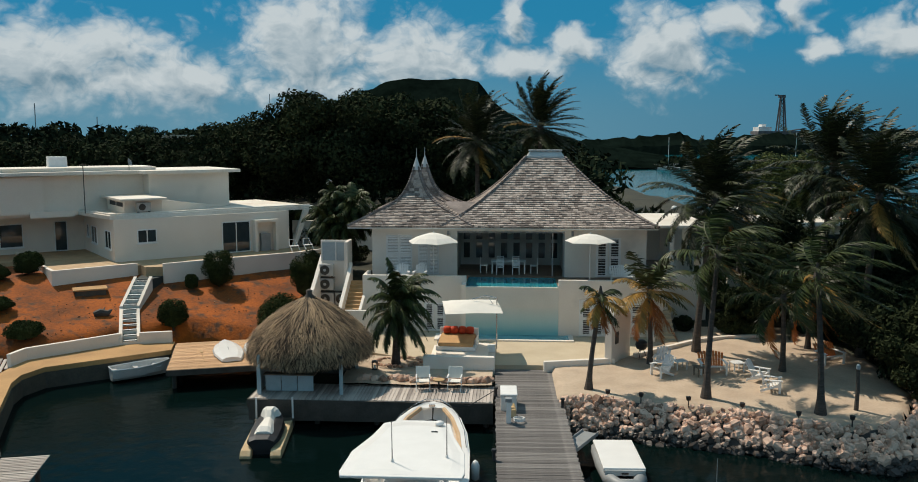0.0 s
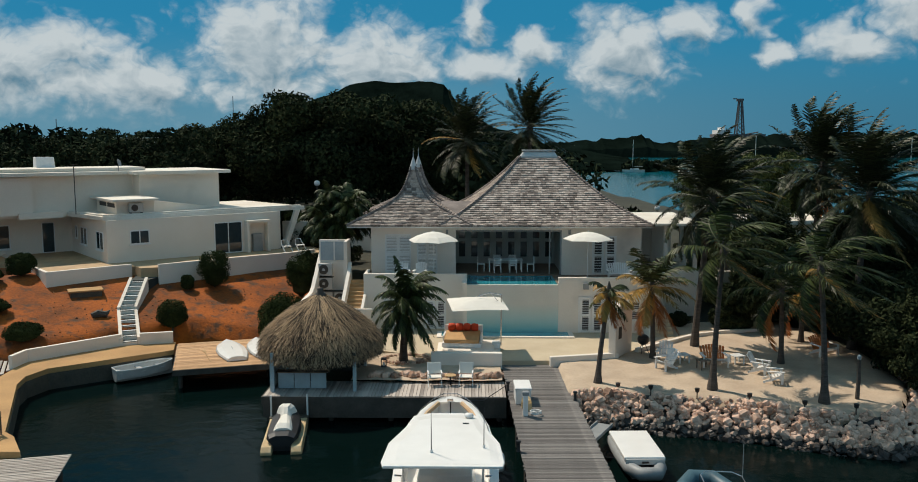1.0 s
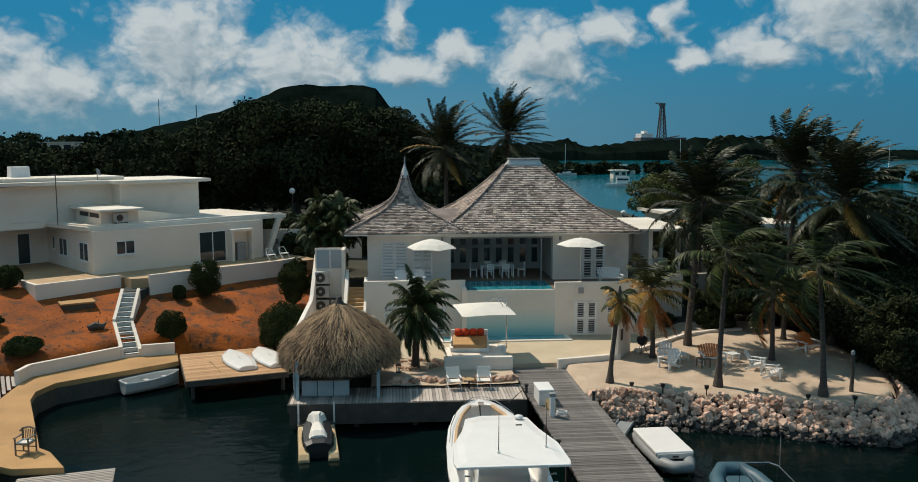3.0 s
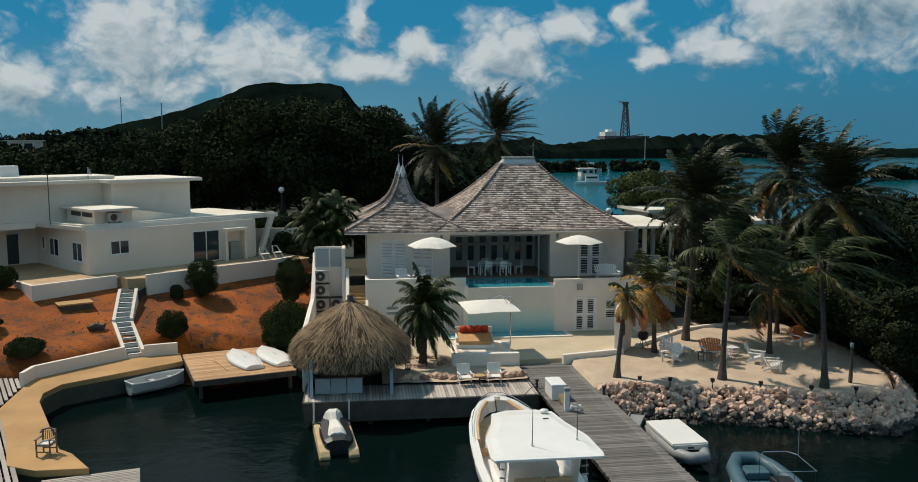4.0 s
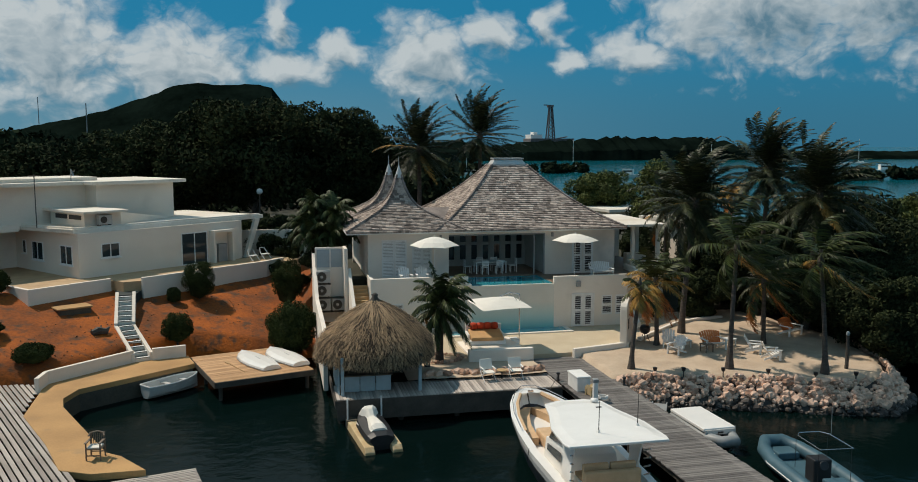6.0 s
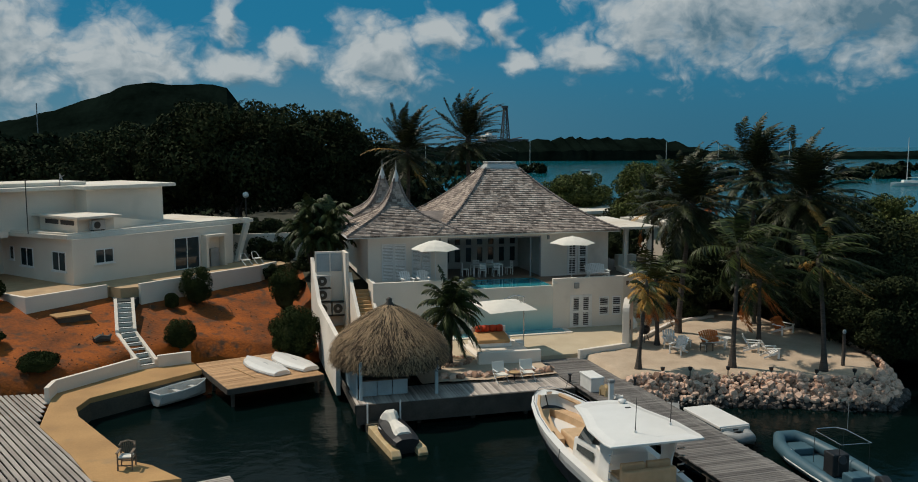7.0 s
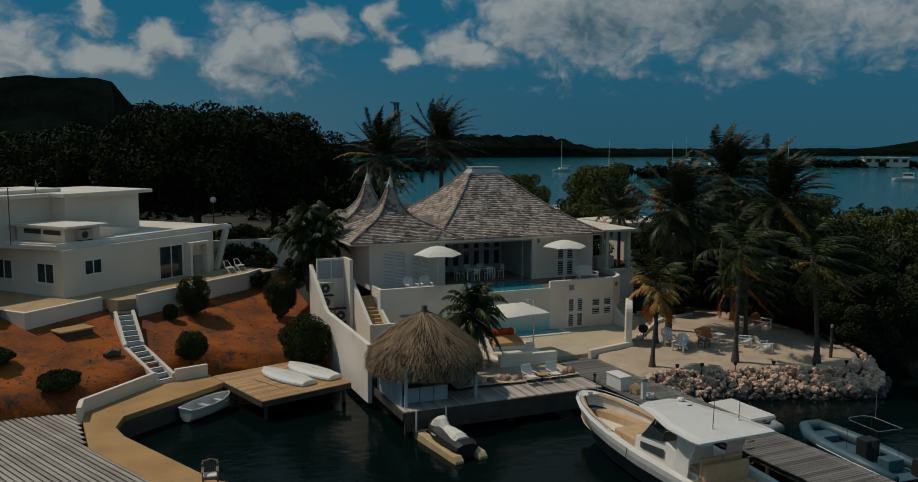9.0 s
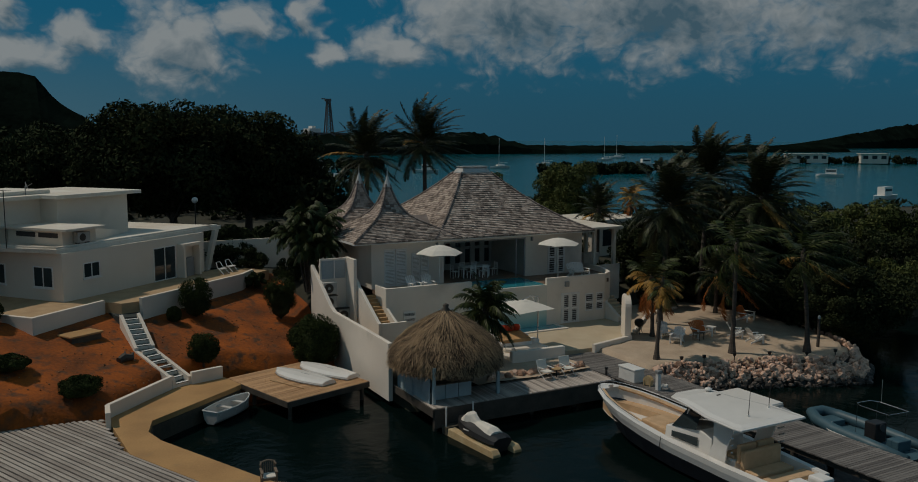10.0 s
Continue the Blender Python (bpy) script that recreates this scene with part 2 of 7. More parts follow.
BLACK = material("black_plastic", (0.025, 0.025, 0.027), (0.015, 0.015, 0.016), 0.45, 3, 30)
RUBBER = material("grey_tube_fabric", (0.055, 0.120, 0.155), (0.040, 0.090, 0.115), 0.5, 1.5, 30)
GREYGRP = material("grey_moulding", (0.30, 0.31, 0.31), (0.22, 0.23, 0.23), 0.5, 2, 30)
FLOATY = material("yellowed_float", (0.62, 0.50, 0.30), (0.46, 0.30, 0.14), 0.6, 2, 14)
CHROME = material("steel_tube", (0.62, 0.62, 0.62), (0.5, 0.5, 0.5), 0.25, 3, 30, metal=0.9)
ACPAINT = material("ac_casing", (0.52, 0.50, 0.46), (0.40, 0.38, 0.35), 0.6, 3, 30)
DENIMSTEP = material("green_grey_tread", (0.030, 0.042, 0.040), (0.016, 0.022, 0.021), 0.8, 2, 20)
OCHRE = material("ochre_step", (0.52, 0.34, 0.17), (0.38, 0.24, 0.11), 0.8, 2, 20)


def glass_material(name, tint, rough=0.05):
    m = material(name, tint, tuple(c * 0.7 for c in tint), rough, 2, 10)
    return m


PANE = glass_material("window_pane", (0.035, 0.05, 0.055))
POOLW = glass_material("pool_water", (0.03, 0.28, 0.34), 0.04)
POOLL = glass_material("shallow_pool_water", (0.22, 0.52, 0.55), 0.06)


def water_material():
    m = bpy.data.materials.new("lagoon_water")
    m.use_nodes = True
    nt = m.node_tree
    N, L = nt.nodes.new, nt.links.new
    b = nt.nodes["Principled BSDF"]
    co, n1, n2, rp = N("ShaderNodeTexCoord"), N("ShaderNodeTexNoise"), N("ShaderNodeTexNoise"), N("ShaderNodeMapRange")
    sep = N("ShaderNodeSeparateXYZ")
    L(co.outputs["Object"], sep.inputs[0])
    L(sep.outputs[1], rp.inputs[0])
    rp.inputs[1].default_value, rp.inputs[2].default_value = 60, 110
    mx = N("ShaderNodeMix")
    mx.data_type = "RGBA"
    mx.inputs[6].default_value, mx.inputs[7].default_value = (0.0016, 0.0065, 0.006, 1), (0.003, 0.080, 0.105, 1)
    L(rp.outputs[0], mx.inputs[0])
    L(mx.outputs[2], b.inputs["Base Color"])
    b.inputs["Roughness"].default_value, b.inputs["IOR"].default_value = 0.12, 1.33
    gl = N("ShaderNodeMapRange")
    L(rp.outputs[0], gl.inputs[0])
    gl.inputs[3].default_value, gl.inputs[4].default_value = 0.10, 0.02
    L(gl.outputs[0], b.inputs["Specular IOR Level"])
    n1.inputs["Scale"].default_value, n1.inputs["Detail"].default_value = 1.4, 5
    L(co.outputs["Object"], n1.inputs["Vector"])
    bp = N("ShaderNodeBump")
    bp.inputs["Strength"].default_value, bp.inputs["Distance"].default_value = 0.35, 0.08
    L(n1.outputs[0], bp.inputs["Height"])
    L(bp.outputs[0], b.inputs["Normal"])
    return m


WATER = water_material()


def overflow_material():
    """Pale overflow wall; turquoise light bounced off the pool is painted in towards its foot."""
    m = material("overflow_bounce_tint", (0.70, 0.68, 0.61), (0.62, 0.60, 0.53), 0.35, 0.6, 12, 0.1)
    nt = m.node_tree
    N, L = nt.nodes.new, nt.links.new
    b = nt.nodes["Principled BSDF"]
    co, sep, rg, mx = N("ShaderNodeTexCoord"), N("ShaderNodeSeparateXYZ"), N("ShaderNodeMapRange"), N("ShaderNodeMix")
    L(co.outputs["Object"], sep.inputs[0])
    L(sep.outputs[2], rg.inputs[0])
    rg.inputs[1].default_value, rg.inputs[2].default_value = 3.0, 1.45
    mx.data_type = "RGBA"
    L(rg.outputs[0], mx.inputs[0])
    L(b.inputs["Base Color"].links[0].from_socket, mx.inputs[6])
    # bounce colour of the lower pool, mixed into the base colour by height
    mx.inputs[7].default_value = (0.22, 0.55, 0.56, 1)
    L(mx.outputs[2], b.inputs["Base Color"])
    return m


POOLWALL = overflow_material()


# ---- mesh helpers ----
class Geo:
    """Vertices and faces gathered for one mesh."""

    def __init__(self):
        self.v, self.f = [], []

    def add(self, verts, faces, m=None):
        n = len(self.v)
        self.v += [tuple(m @ Vector(p)) for p in verts] if m else [tuple(p) for p in verts]
        self.f += [tuple(n + i for i in f) for f in faces]
        return self

    def box(self, x0, x1, y0, y1, z0, z1, m=None):
        return self.add([(x0, y0, z0), (x1, y0, z0), (x1, y1, z0), (x0, y1, z0), (x0, y0, z1), (x1, y0, z1), (x1, y1, z1), (x0, y1, z1)],
                        [(0, 3, 2, 1), (4, 5, 6, 7), (0, 1, 5, 4), (1, 2, 6, 5), (2, 3, 7, 6), (3, 0, 4, 7)], m)

    def prism(self, poly, z0, z1, m=None):
        """An upright prism over a polygon (anticlockwise); z0 and z1 are numbers, or lists with one height a corner."""
        k = len(poly)
        za, zb = (z0 if isinstance(z0, (list, tuple)) else [z0] * k), (z1 if isinstance(z1, (list, tuple)) else [z1] * k)
        vs = [(x, y, z) for (x, y), z in zip(poly, za)] + [(x, y, z) for (x, y), z in zip(poly, zb)]
        fs = [tuple(range(k))[::-1], tuple(range(k, 2 * k))] + [(i, (i + 1) % k, k + (i + 1) % k, k + i) for i in range(k)]
        return self.add(vs, fs, m)

    def side(self, prof, x0, x1, m=None):
        """A profile in y and z, drawn out along x."""
        k = len(prof)
        vs = [(x0, y, z) for y, z in prof] + [(x1, y, z) for y, z in prof]
        fs = [tuple(range(k)), tuple(range(k, 2 * k))[::-1]] + [(i, k + i, k + (i + 1) % k, (i + 1) % k) for i in range(k)]
        return self.add(vs, fs, m)

    def lathe(self, prof, n=16, m=None, sx=1.0, sy=1.0):
        """A profile of radius and z, turned about z."""
        vs, fs = [], []
        for r, z in prof:
            for j in range(n):
                a = 2 * math.pi * j / n
                vs.append((r * math.cos(a) * sx, r * math.sin(a) * sy, z))
        for i in range(len(prof) - 1):
            for j in range(n):
                k = (j + 1) % n
                fs.append((i * n + j, i * n + k, (i + 1) * n + k, (i + 1) * n + j))
        fs += [tuple(range(n))[::-1], tuple(range((len(prof) - 1) * n, len(prof) * n))]
        return self.add(vs, fs, m)

    def tube(self, path, r, n=8, m=None):
        """A round bar along a path; r is a number, or one for each point."""
        rs = r if isinstance(r, (list, tuple)) else [r] * len(path)
        P = [Vector(p) for p in path]
        vs, fs = [], []
        side = None
        for i, p in enumerate(P):
            d = (P[min(i + 1, len(P) - 1)] - P[max(i - 1, 0)]).normalized()
            if side is None:
                side = d.cross(Vector((0, 0, 1)) if abs(d.z) < 0.9 else Vector((1, 0, 0))).normalized()
            side = (side - d * side.dot(d)).normalized()
            up = side.cross(d)
            for j in range(n):
                a = 2 * math.pi * j / n
                vs.append(p + (side * math.cos(a) + up * math.sin(a)) * rs[i])
        for i in range(len(P) - 1):
            for j in range(n):
                k = (j + 1) % n
                fs.append((i * n + j, i * n + k, (i + 1) * n + k, (i + 1) * n + j))
        fs += [tuple(range(n))[::-1], tuple(range((len(P) - 1) * n, len(P) * n))]
        return self.add(vs, fs, m)

    def loft(self, rings, m=None, closed=True):
        """Rings of as many points each, skinned; closed rings get end caps."""
        n = len(rings[0])
        vs = [p for r in rings for p in r]
        fs = []
        for i in range(len(rings) - 1):
            for j in range(n if closed else n - 1):
                k = (j + 1) % n
                fs.append((i * n + j, i * n + k, (i + 1) * n + k, (i + 1) * n + j))
        if closed:
            fs += [tuple(range(n))[::-1], tuple(range((len(rings) - 1) * n, len(rings) * n))]
        return self.add(vs, fs, m)

    def mesh(self, name, mat, smooth=False):
        me = bpy.data.meshes.new(name)
        me.from_pydata(self.v, [], self.f)
        me.materials.append(mat)
        if smooth:
            me.polygons.foreach_set("use_smooth", [True] * len(me.polygons))
        me.update()
        return me


def thing(name, label, category, x=0, y=0, z=0, rz=0, group="", kind=""):
    ob = new(name)
    ob.matrix_world = pose(x, y, z, 0, 0, rz)
    ob.empty_display_size = 0.2
    return tagged(ob, label, category, group, kind)


def part(name, geo, mat, parent=None, label="", bevel=0.0, smooth=False, kind=""):
    """Links what geo holds as one mesh object under its thing or part."""
    ob = new(name, geo if isinstance(geo, bpy.types.Mesh) else geo.mesh(name, mat, smooth))
    if parent:
        ob.parent = parent
    if bevel:
        b = ob.modifiers.new("bevel", "BEVEL")
        b.width, b.segments, b.limit_method = bevel, 2, "ANGLE"
    if label or kind:
        tagged(ob, label, "", "", kind)
    return ob


def structure(name, geo, mat, label, category, bevel=0.0, smooth=False):
    return tagged(part(name, geo, mat, None, "", bevel, smooth), label, category, "", "structure")


def lerp(table, x):
    return float(np.interp(x, [p[0] for p in table], [p[1] for p in table]))


rng = random.Random(7)

# ---- ground and water ----
SHORE = [(-400, 36), (-60, 37), (-24.6, 40.4), (-21, 44.0), (-18, 46.2), (-11.3, 46.4), (-11.1, 37.2), (1.9, 37.2), (2.3, 35.2), (9, 34.2), (13.5, 32.6), (16, 34.5), (19, 39), (30, 40), (400, 34)]
BACKSHORE = [(-2000, 900), (-200, 900), (8, 700), (14, 320), (26, 122), (60, 105), (400, 60), (2000, 40)]


def height(x, y):
    """The lie of the land: canal, terraces, the slope under the neighbour's house and the flat behind."""
    s = (x + 24.4) * -0.584 + (y - 40.2) * 0.812
    hill = min(max(1.15 + 0.30 * s, 0.7), 4.0)
    lot = lerp([(34, 1.0), (36, 1.1), (50, 1.1), (52, 3.7), (200, 4.0)], y) if x < 9 else lerp([(34, 1.0), (38, 1.15), (46, 1.3), (56, 2.2), (70, 3.0)], y)
    k = min(max((x + 11.6) / 0.5, 0), 1)
    z = hill * (1 - k) + lot * k
    front, back = y - lerp(SHORE, x), lerp(BACKSHORE, x) - y
    z = z * min(max(front / 0.7, 0), 1) - 2.5 * min(max((0.7 - front) / 2.0, 0), 1)
    w = min(max(back / 12, 0), 1)
    z = z * w - 2.0 * (1 - w)
    if y > 45:
        z += 0.10 * noise.noise(Vector((x * 0.5, y * 0.5, 0))) * min(1, (y - 45) / 10)
    elif x < -11.5 and front > 1:
        z += 0.10 * noise.noise(Vector((x * 0.6, y * 0.6, 0)))
    return z


def ticks(fine0, fine1, step, far):
    a = list(np.arange(fine0, fine1 + 1e-6, step))
    g, out = step, []
    x = fine1
    while x < far:
        g *= 1.35
        x += g
        out.append(x)
    g, low = step, []
    x = fine0
    while x > -far:
        g *= 1.35
        x -= g
        low.append(x)
    return low[::-1] + a + out


def build_ground():
    xs, ys = ticks(-40, 34, 0.7, 4500), ticks(24, 66, 0.7, 4500)
    g = Geo()
    g.v = [(x, y, height(x, y)) for y in ys for x in xs]
    n = len(xs)
    g.f = [(j * n + i, j * n + i + 1, (j + 1) * n + i + 1, (j + 1) * n + i) for j in range(len(ys) - 1) for i in range(n - 1)]
    ob = structure("ground", g, EARTH, "red-brown bare earth, darker litter under the trees", "ground", smooth=True)
    ob.data.materials.append(LITTER)
    for poly in ob.data.polygons:
        c = poly.center
        if not (c.x < -11.4 and c.y < 60 + 0.3 * noise.noise(c)):
            poly.material_index = 1
    w = Geo().add([(-4500, -4500, 0), (4500, -4500, 0), (4500, 4500, 0), (-4500, 4500, 0)], [(0, 1, 2, 3)])
    structure("water", w, WATER, "dark calm canal water, turning teal on the lagoon", "water")


build_ground()


def build_shore():
    poly = [(2.2, 34.9), (4.5, 34.7), (7, 34.1), (9.5, 33.2), (12, 32.0), (14, 31.7), (15.6, 32.9), (17.2, 35.5), (18, 40), (17, 46), (15, 50), (8.5, 47), (6.6, 42), (4.6, 40.2), (2.2, 39.3)]
    xs, ys = np.arange(1.9, 19.5, 0.35), np.arange(31.6, 50.5, 0.35)
    g, idx = Geo(), {}

    def inside(x, y):
        c = False
        for (ax, ay), (bx, by) in zip(poly, poly[1:] + poly[:1]):
            if (ay > y) != (by > y) and x < (bx - ax) * (y - ay) / (by - ay) + ax:
                c = not c
        return c
    for j, y in enumerate(ys):
        for i, x in enumerate(xs):
            idx[i, j] = len(g.v)
            z = 1.32 + 0.05 * noise.noise(Vector((x * 0.9, y * 0.9, 3))) + 0.025 * noise.noise(Vector((x * 3, y * 3, 3))) + 0.012 * (y - 34)
            if not inside(x, y):
                z -= 0.5
            g.v.append((x, y, z))
    for j in range(len(ys) - 1):
        for i in range(len(xs) - 1):
            if inside(xs[i] + 0.17, ys[j] + 0.17) or inside(xs[i + 1], ys[j + 1]) or inside(xs[i], ys[j]):
                g.f.append((idx[i, j], idx[i + 1, j], idx[i + 1, j + 1], idx[i, j + 1]))
    structure("beach", g, SAND, "pale raked sand under the palms", "sand", smooth=True)
    g = Geo()
    g.v = []
    idx = {}
    xs, ys = np.arange(-7.6, -0.4, 0.3), np.arange(36.4, 42.4, 0.3)
    for j, y in enumerate(ys):
        for i, x in enumerate(xs):
            idx[i, j] = len(g.v)
            g.v.append((x, y, 1.30 + 0.10 * noise.noise(Vector((x * 0.8, y * 0.8, 9))) + 0.03 * noise.noise(Vector((x * 3, y * 3, 9)))))
    for j in range(len(ys) - 1):
        for i in range(len(xs) - 1):
            g.f.append((idx[i, j], idx[i + 1, j], idx[i + 1, j + 1], idx[i, j + 1]))
    structure("sand_bed", g, SAND, "pale sand bed between deck and villa", "sand", smooth=True)


build_shore()

# patio in front of the lower pool
structure("patio", Geo().prism([(-4.2, 40.3), (-0.62, 40.0), (-0.62, 39.62), (2.25, 39.68), (5.3, 40.4), (7.6, 42.0), (7.6, 46.6), (-8.2, 46.6), (-8.2, 42.2)], 0.6, 1.37), PATIO, "smooth cream patio screed before the lower pool", "patio")


# ---- quay, decks and jetty ----
def build_quay():
    poly = [(-24.5, 40.3), (-24.15, 35.3), (-22.3, 31.4), (-21.2, 28.6), (-20.0, 28.0), (-18.2, 28.0), (-19.3, 29.6), (-19.9, 30.1), (-22.8, 36.3), (-23.1, 37.6), (-22.75, 39.0), (-18.55, 42.2), (-17.9, 42.75), (-18.4, 44.5), (-20.2, 44.1), (-21.0, 43.6)]
    poly = poly[::-1]
    a = sum(p[0] * q[1] - q[0] * p[1] for p, q in zip(poly, poly[1:] + poly[:1]))
    if a < 0:
        poly = poly[::-1]
    q = thing("quay", "ochre stained concrete quay round the boat basin", "quay", kind="structure")
    part("slab", Geo().prism(poly, 0.80, 1.06), QUAY, q, bevel=0.02)
    c = (-21.8, 37.5)
    part("footing", Geo().prism([(x + (c[0] - x) * 0.02, y + (c[1] - y) * 0.02) for x, y in poly], -2.0, 0.80), QUAYDARK, q, "dark wet concrete footing")
    k = thing("kerb_wall", "low white plastered kerb wall along the quay", "wall", kind="structure")
    for a, b in (((-24.55, 39.0), (-24.45, 40.25)), ((-24.45, 40.25), (-21.1, 43.75)), ((-20.15, 43.95), (-18.5, 44.4))):
        d = Vector((b[0] - a[0], b[1] - a[1])).normalized()
        nx, ny = -d.y * 0.11, d.x * 0.11
        part("wall_run", Geo().prism([(a[0] - nx, a[1] - ny), (b[0] - nx, b[1] - ny), (b[0] + nx, b[1] + ny), (a[0] + nx, a[1] + ny)], 0.9, 1.68), PLASTER_N, k, bevel=0.02)


build_quay()


def planks(parent, mat, x0, x1, y0, y1, z, pitch, thick=0.045, along="x", gap=0.012, name="plank", jag=0.0):
    """Boards side by side, each an object of its own on shared meshes."""
    n = int(round(((y1 - y0) if along == "x" else (x1 - x0)) / pitch))
    kinds = []
    for k in range(3):
        g = Geo()
        w = pitch / 2 - gap / 2 - 0.002 * k
        if along == "x":
            g.box(x0 - jag * k, x1 + jag * (2 - k), -w, w, -thick, 0)
        else:
            g.box(-w, w, y0 - jag * k, y1 + jag * (2 - k), -thick, 0)
        kinds.append(g.mesh(name, mat))
    for i in range(n):
        ob = part(name, kinds[rng.randrange(3)], mat, parent)
        c = (i + 0.5) * pitch
        ob.location = (0, y0 + c, z + rng.uniform(-0.004, 0.004)) if along == "x" else (x0 + c, 0, z + rng.uniform(-0.004, 0.004))


def build_decks():
    j = thing("jetty", "weathered grey plank jetty on dark piles", "jetty", 0.8, 39.6, 0, 1.2, kind="structure")
    planks(j, PLANKX, -1.40, 1.42, -25.0, 0.0, 1.17, 0.145, jag=0.02)
    for x in (-1.25, 0, 1.25):
        part("stringer", Geo().box(x - 0.06, x + 0.06, -25, -0.02, 0.88, 1.122), TIMBER, j)
    for y in range(-24, 0, 4):
        for x in (-1.2, 1.2):
            part("pile", Geo().lathe([(0.13, -2.4), (0.13, 0.88)], 10, pose(x, y, 0)), TIMBER, j)
    d = thing("hut_deck", "weathered grey deck beside the thatched hut", "deck", kind="structure")
    planks(d, PLANK, -11.1, -0.60, 34.45, 36.75, 1.15, 0.15, along="y")
    part("fascia", Geo().box(-11.1, -0.6, 34.36, 34.44, 0.22, 1.12), TIMBER, d)
    part("fascia", Geo().box(-11.18, -11.1, 34.4, 39.5, 0.75, 1.12), TIMBER, d)
    part("joist", Geo().box(-11.0, -0.62, 34.6, 36.6, 0.98, 1.10), TIMBER, d)
    for x in (-10.9, -8.2, -5.6, -3.0, -0.9):
        part("pile", Geo().lathe([(0.12, -2.4), (0.12, 0.98)], 10, pose(x, 34.7, 0)), TIMBER, d)
    w = thing("boat_deck", "low warm brown timber deck beside the quay", "deck", -16.6, 39.0, 0.28, 17.0, kind="structure")
    planks(w, PLANKWARM, 0.0, 4.95, 0.0, 5.6, 0.72, 0.16, along="x", jag=0.015)
    part("fascia", Geo().box(0, 4.95, -0.05, 0.0, 0.42, 0.70), TIMBER, w)
    part("fascia", Geo().box(-0.05, 0, 0, 5.6, 0.42, 0.70), TIMBER, w)
    part("joist", Geo().box(0.05, 4.9, 0.05, 5.5, 0.5, 0.66), TIMBER, w)
    for x, y in ((0.3, 0.3), (4.7, 0.3), (0.3, 3.5), (4.7, 3.5)):
        part("pile", Geo().lathe([(0.1, -2.4), (0.1, 0.5)], 10, pose(x, y, 0)), TIMBER, w)
    b = thing("boardwalk", "bleached slatted boardwalk with open gaps", "boardwalk", -24.65, 40.25, 0, -64.8, kind="structure")
    for k in range(30):
        y = -0.12 - 0.222 * k
        x0, x1 = 0.66 * y + rng.uniform(-0.10, 0.06), (-2.756 * y - 0.12 if y > -1.66 else 15.0)
        ob = part("plank", Geo().box(x0, x1, -0.078, 0.078, -0.045, 0.0), GRATE, b)
        ob.location = (0, y, 1.04 + rng.uniform(-0.006, 0.006))
    for x in (0.2, 3.4, 6.6, 9.8, 13.0):
        part("stringer", Geo().box(x - 0.06, x + 0.06, -6.6, -1.75 if x > 0.3 else -0.3, 0.78, 0.99), TIMBER, b)
        for y in (-6.4, -4.1, -1.95):
            part("pile", Geo().lathe([(0.11, -2.4), (0.11, 0.78)], 10, pose(x, y, 0)), TIMBER, b)
    f = thing("float_deck", "bleached slatted swim deck at the quay's end", "deck", -18.15, 28.1, 0, 14.0, kind="structure")
    planks(f, GRATE, -1.6, 1.6, -5.0, -0.05, 0.82, 0.15, along="x", gap=0.03)
    for x in (-1.3, 1.3):
        part("stringer", Geo().box(x - 0.06, x + 0.06, -5, -0.1, 0.6, 0.772), TIMBER, f)
    for x, y in ((-1.3, -0.6), (1.3, -0.6), (-1.3, -4.5), (1.3, -4.5)):
        part("pile", Geo().lathe([(0.1, -2.4), (0.1, 0.6)], 10, pose(x, y, 0)), TIMBER, f)


build_decks()


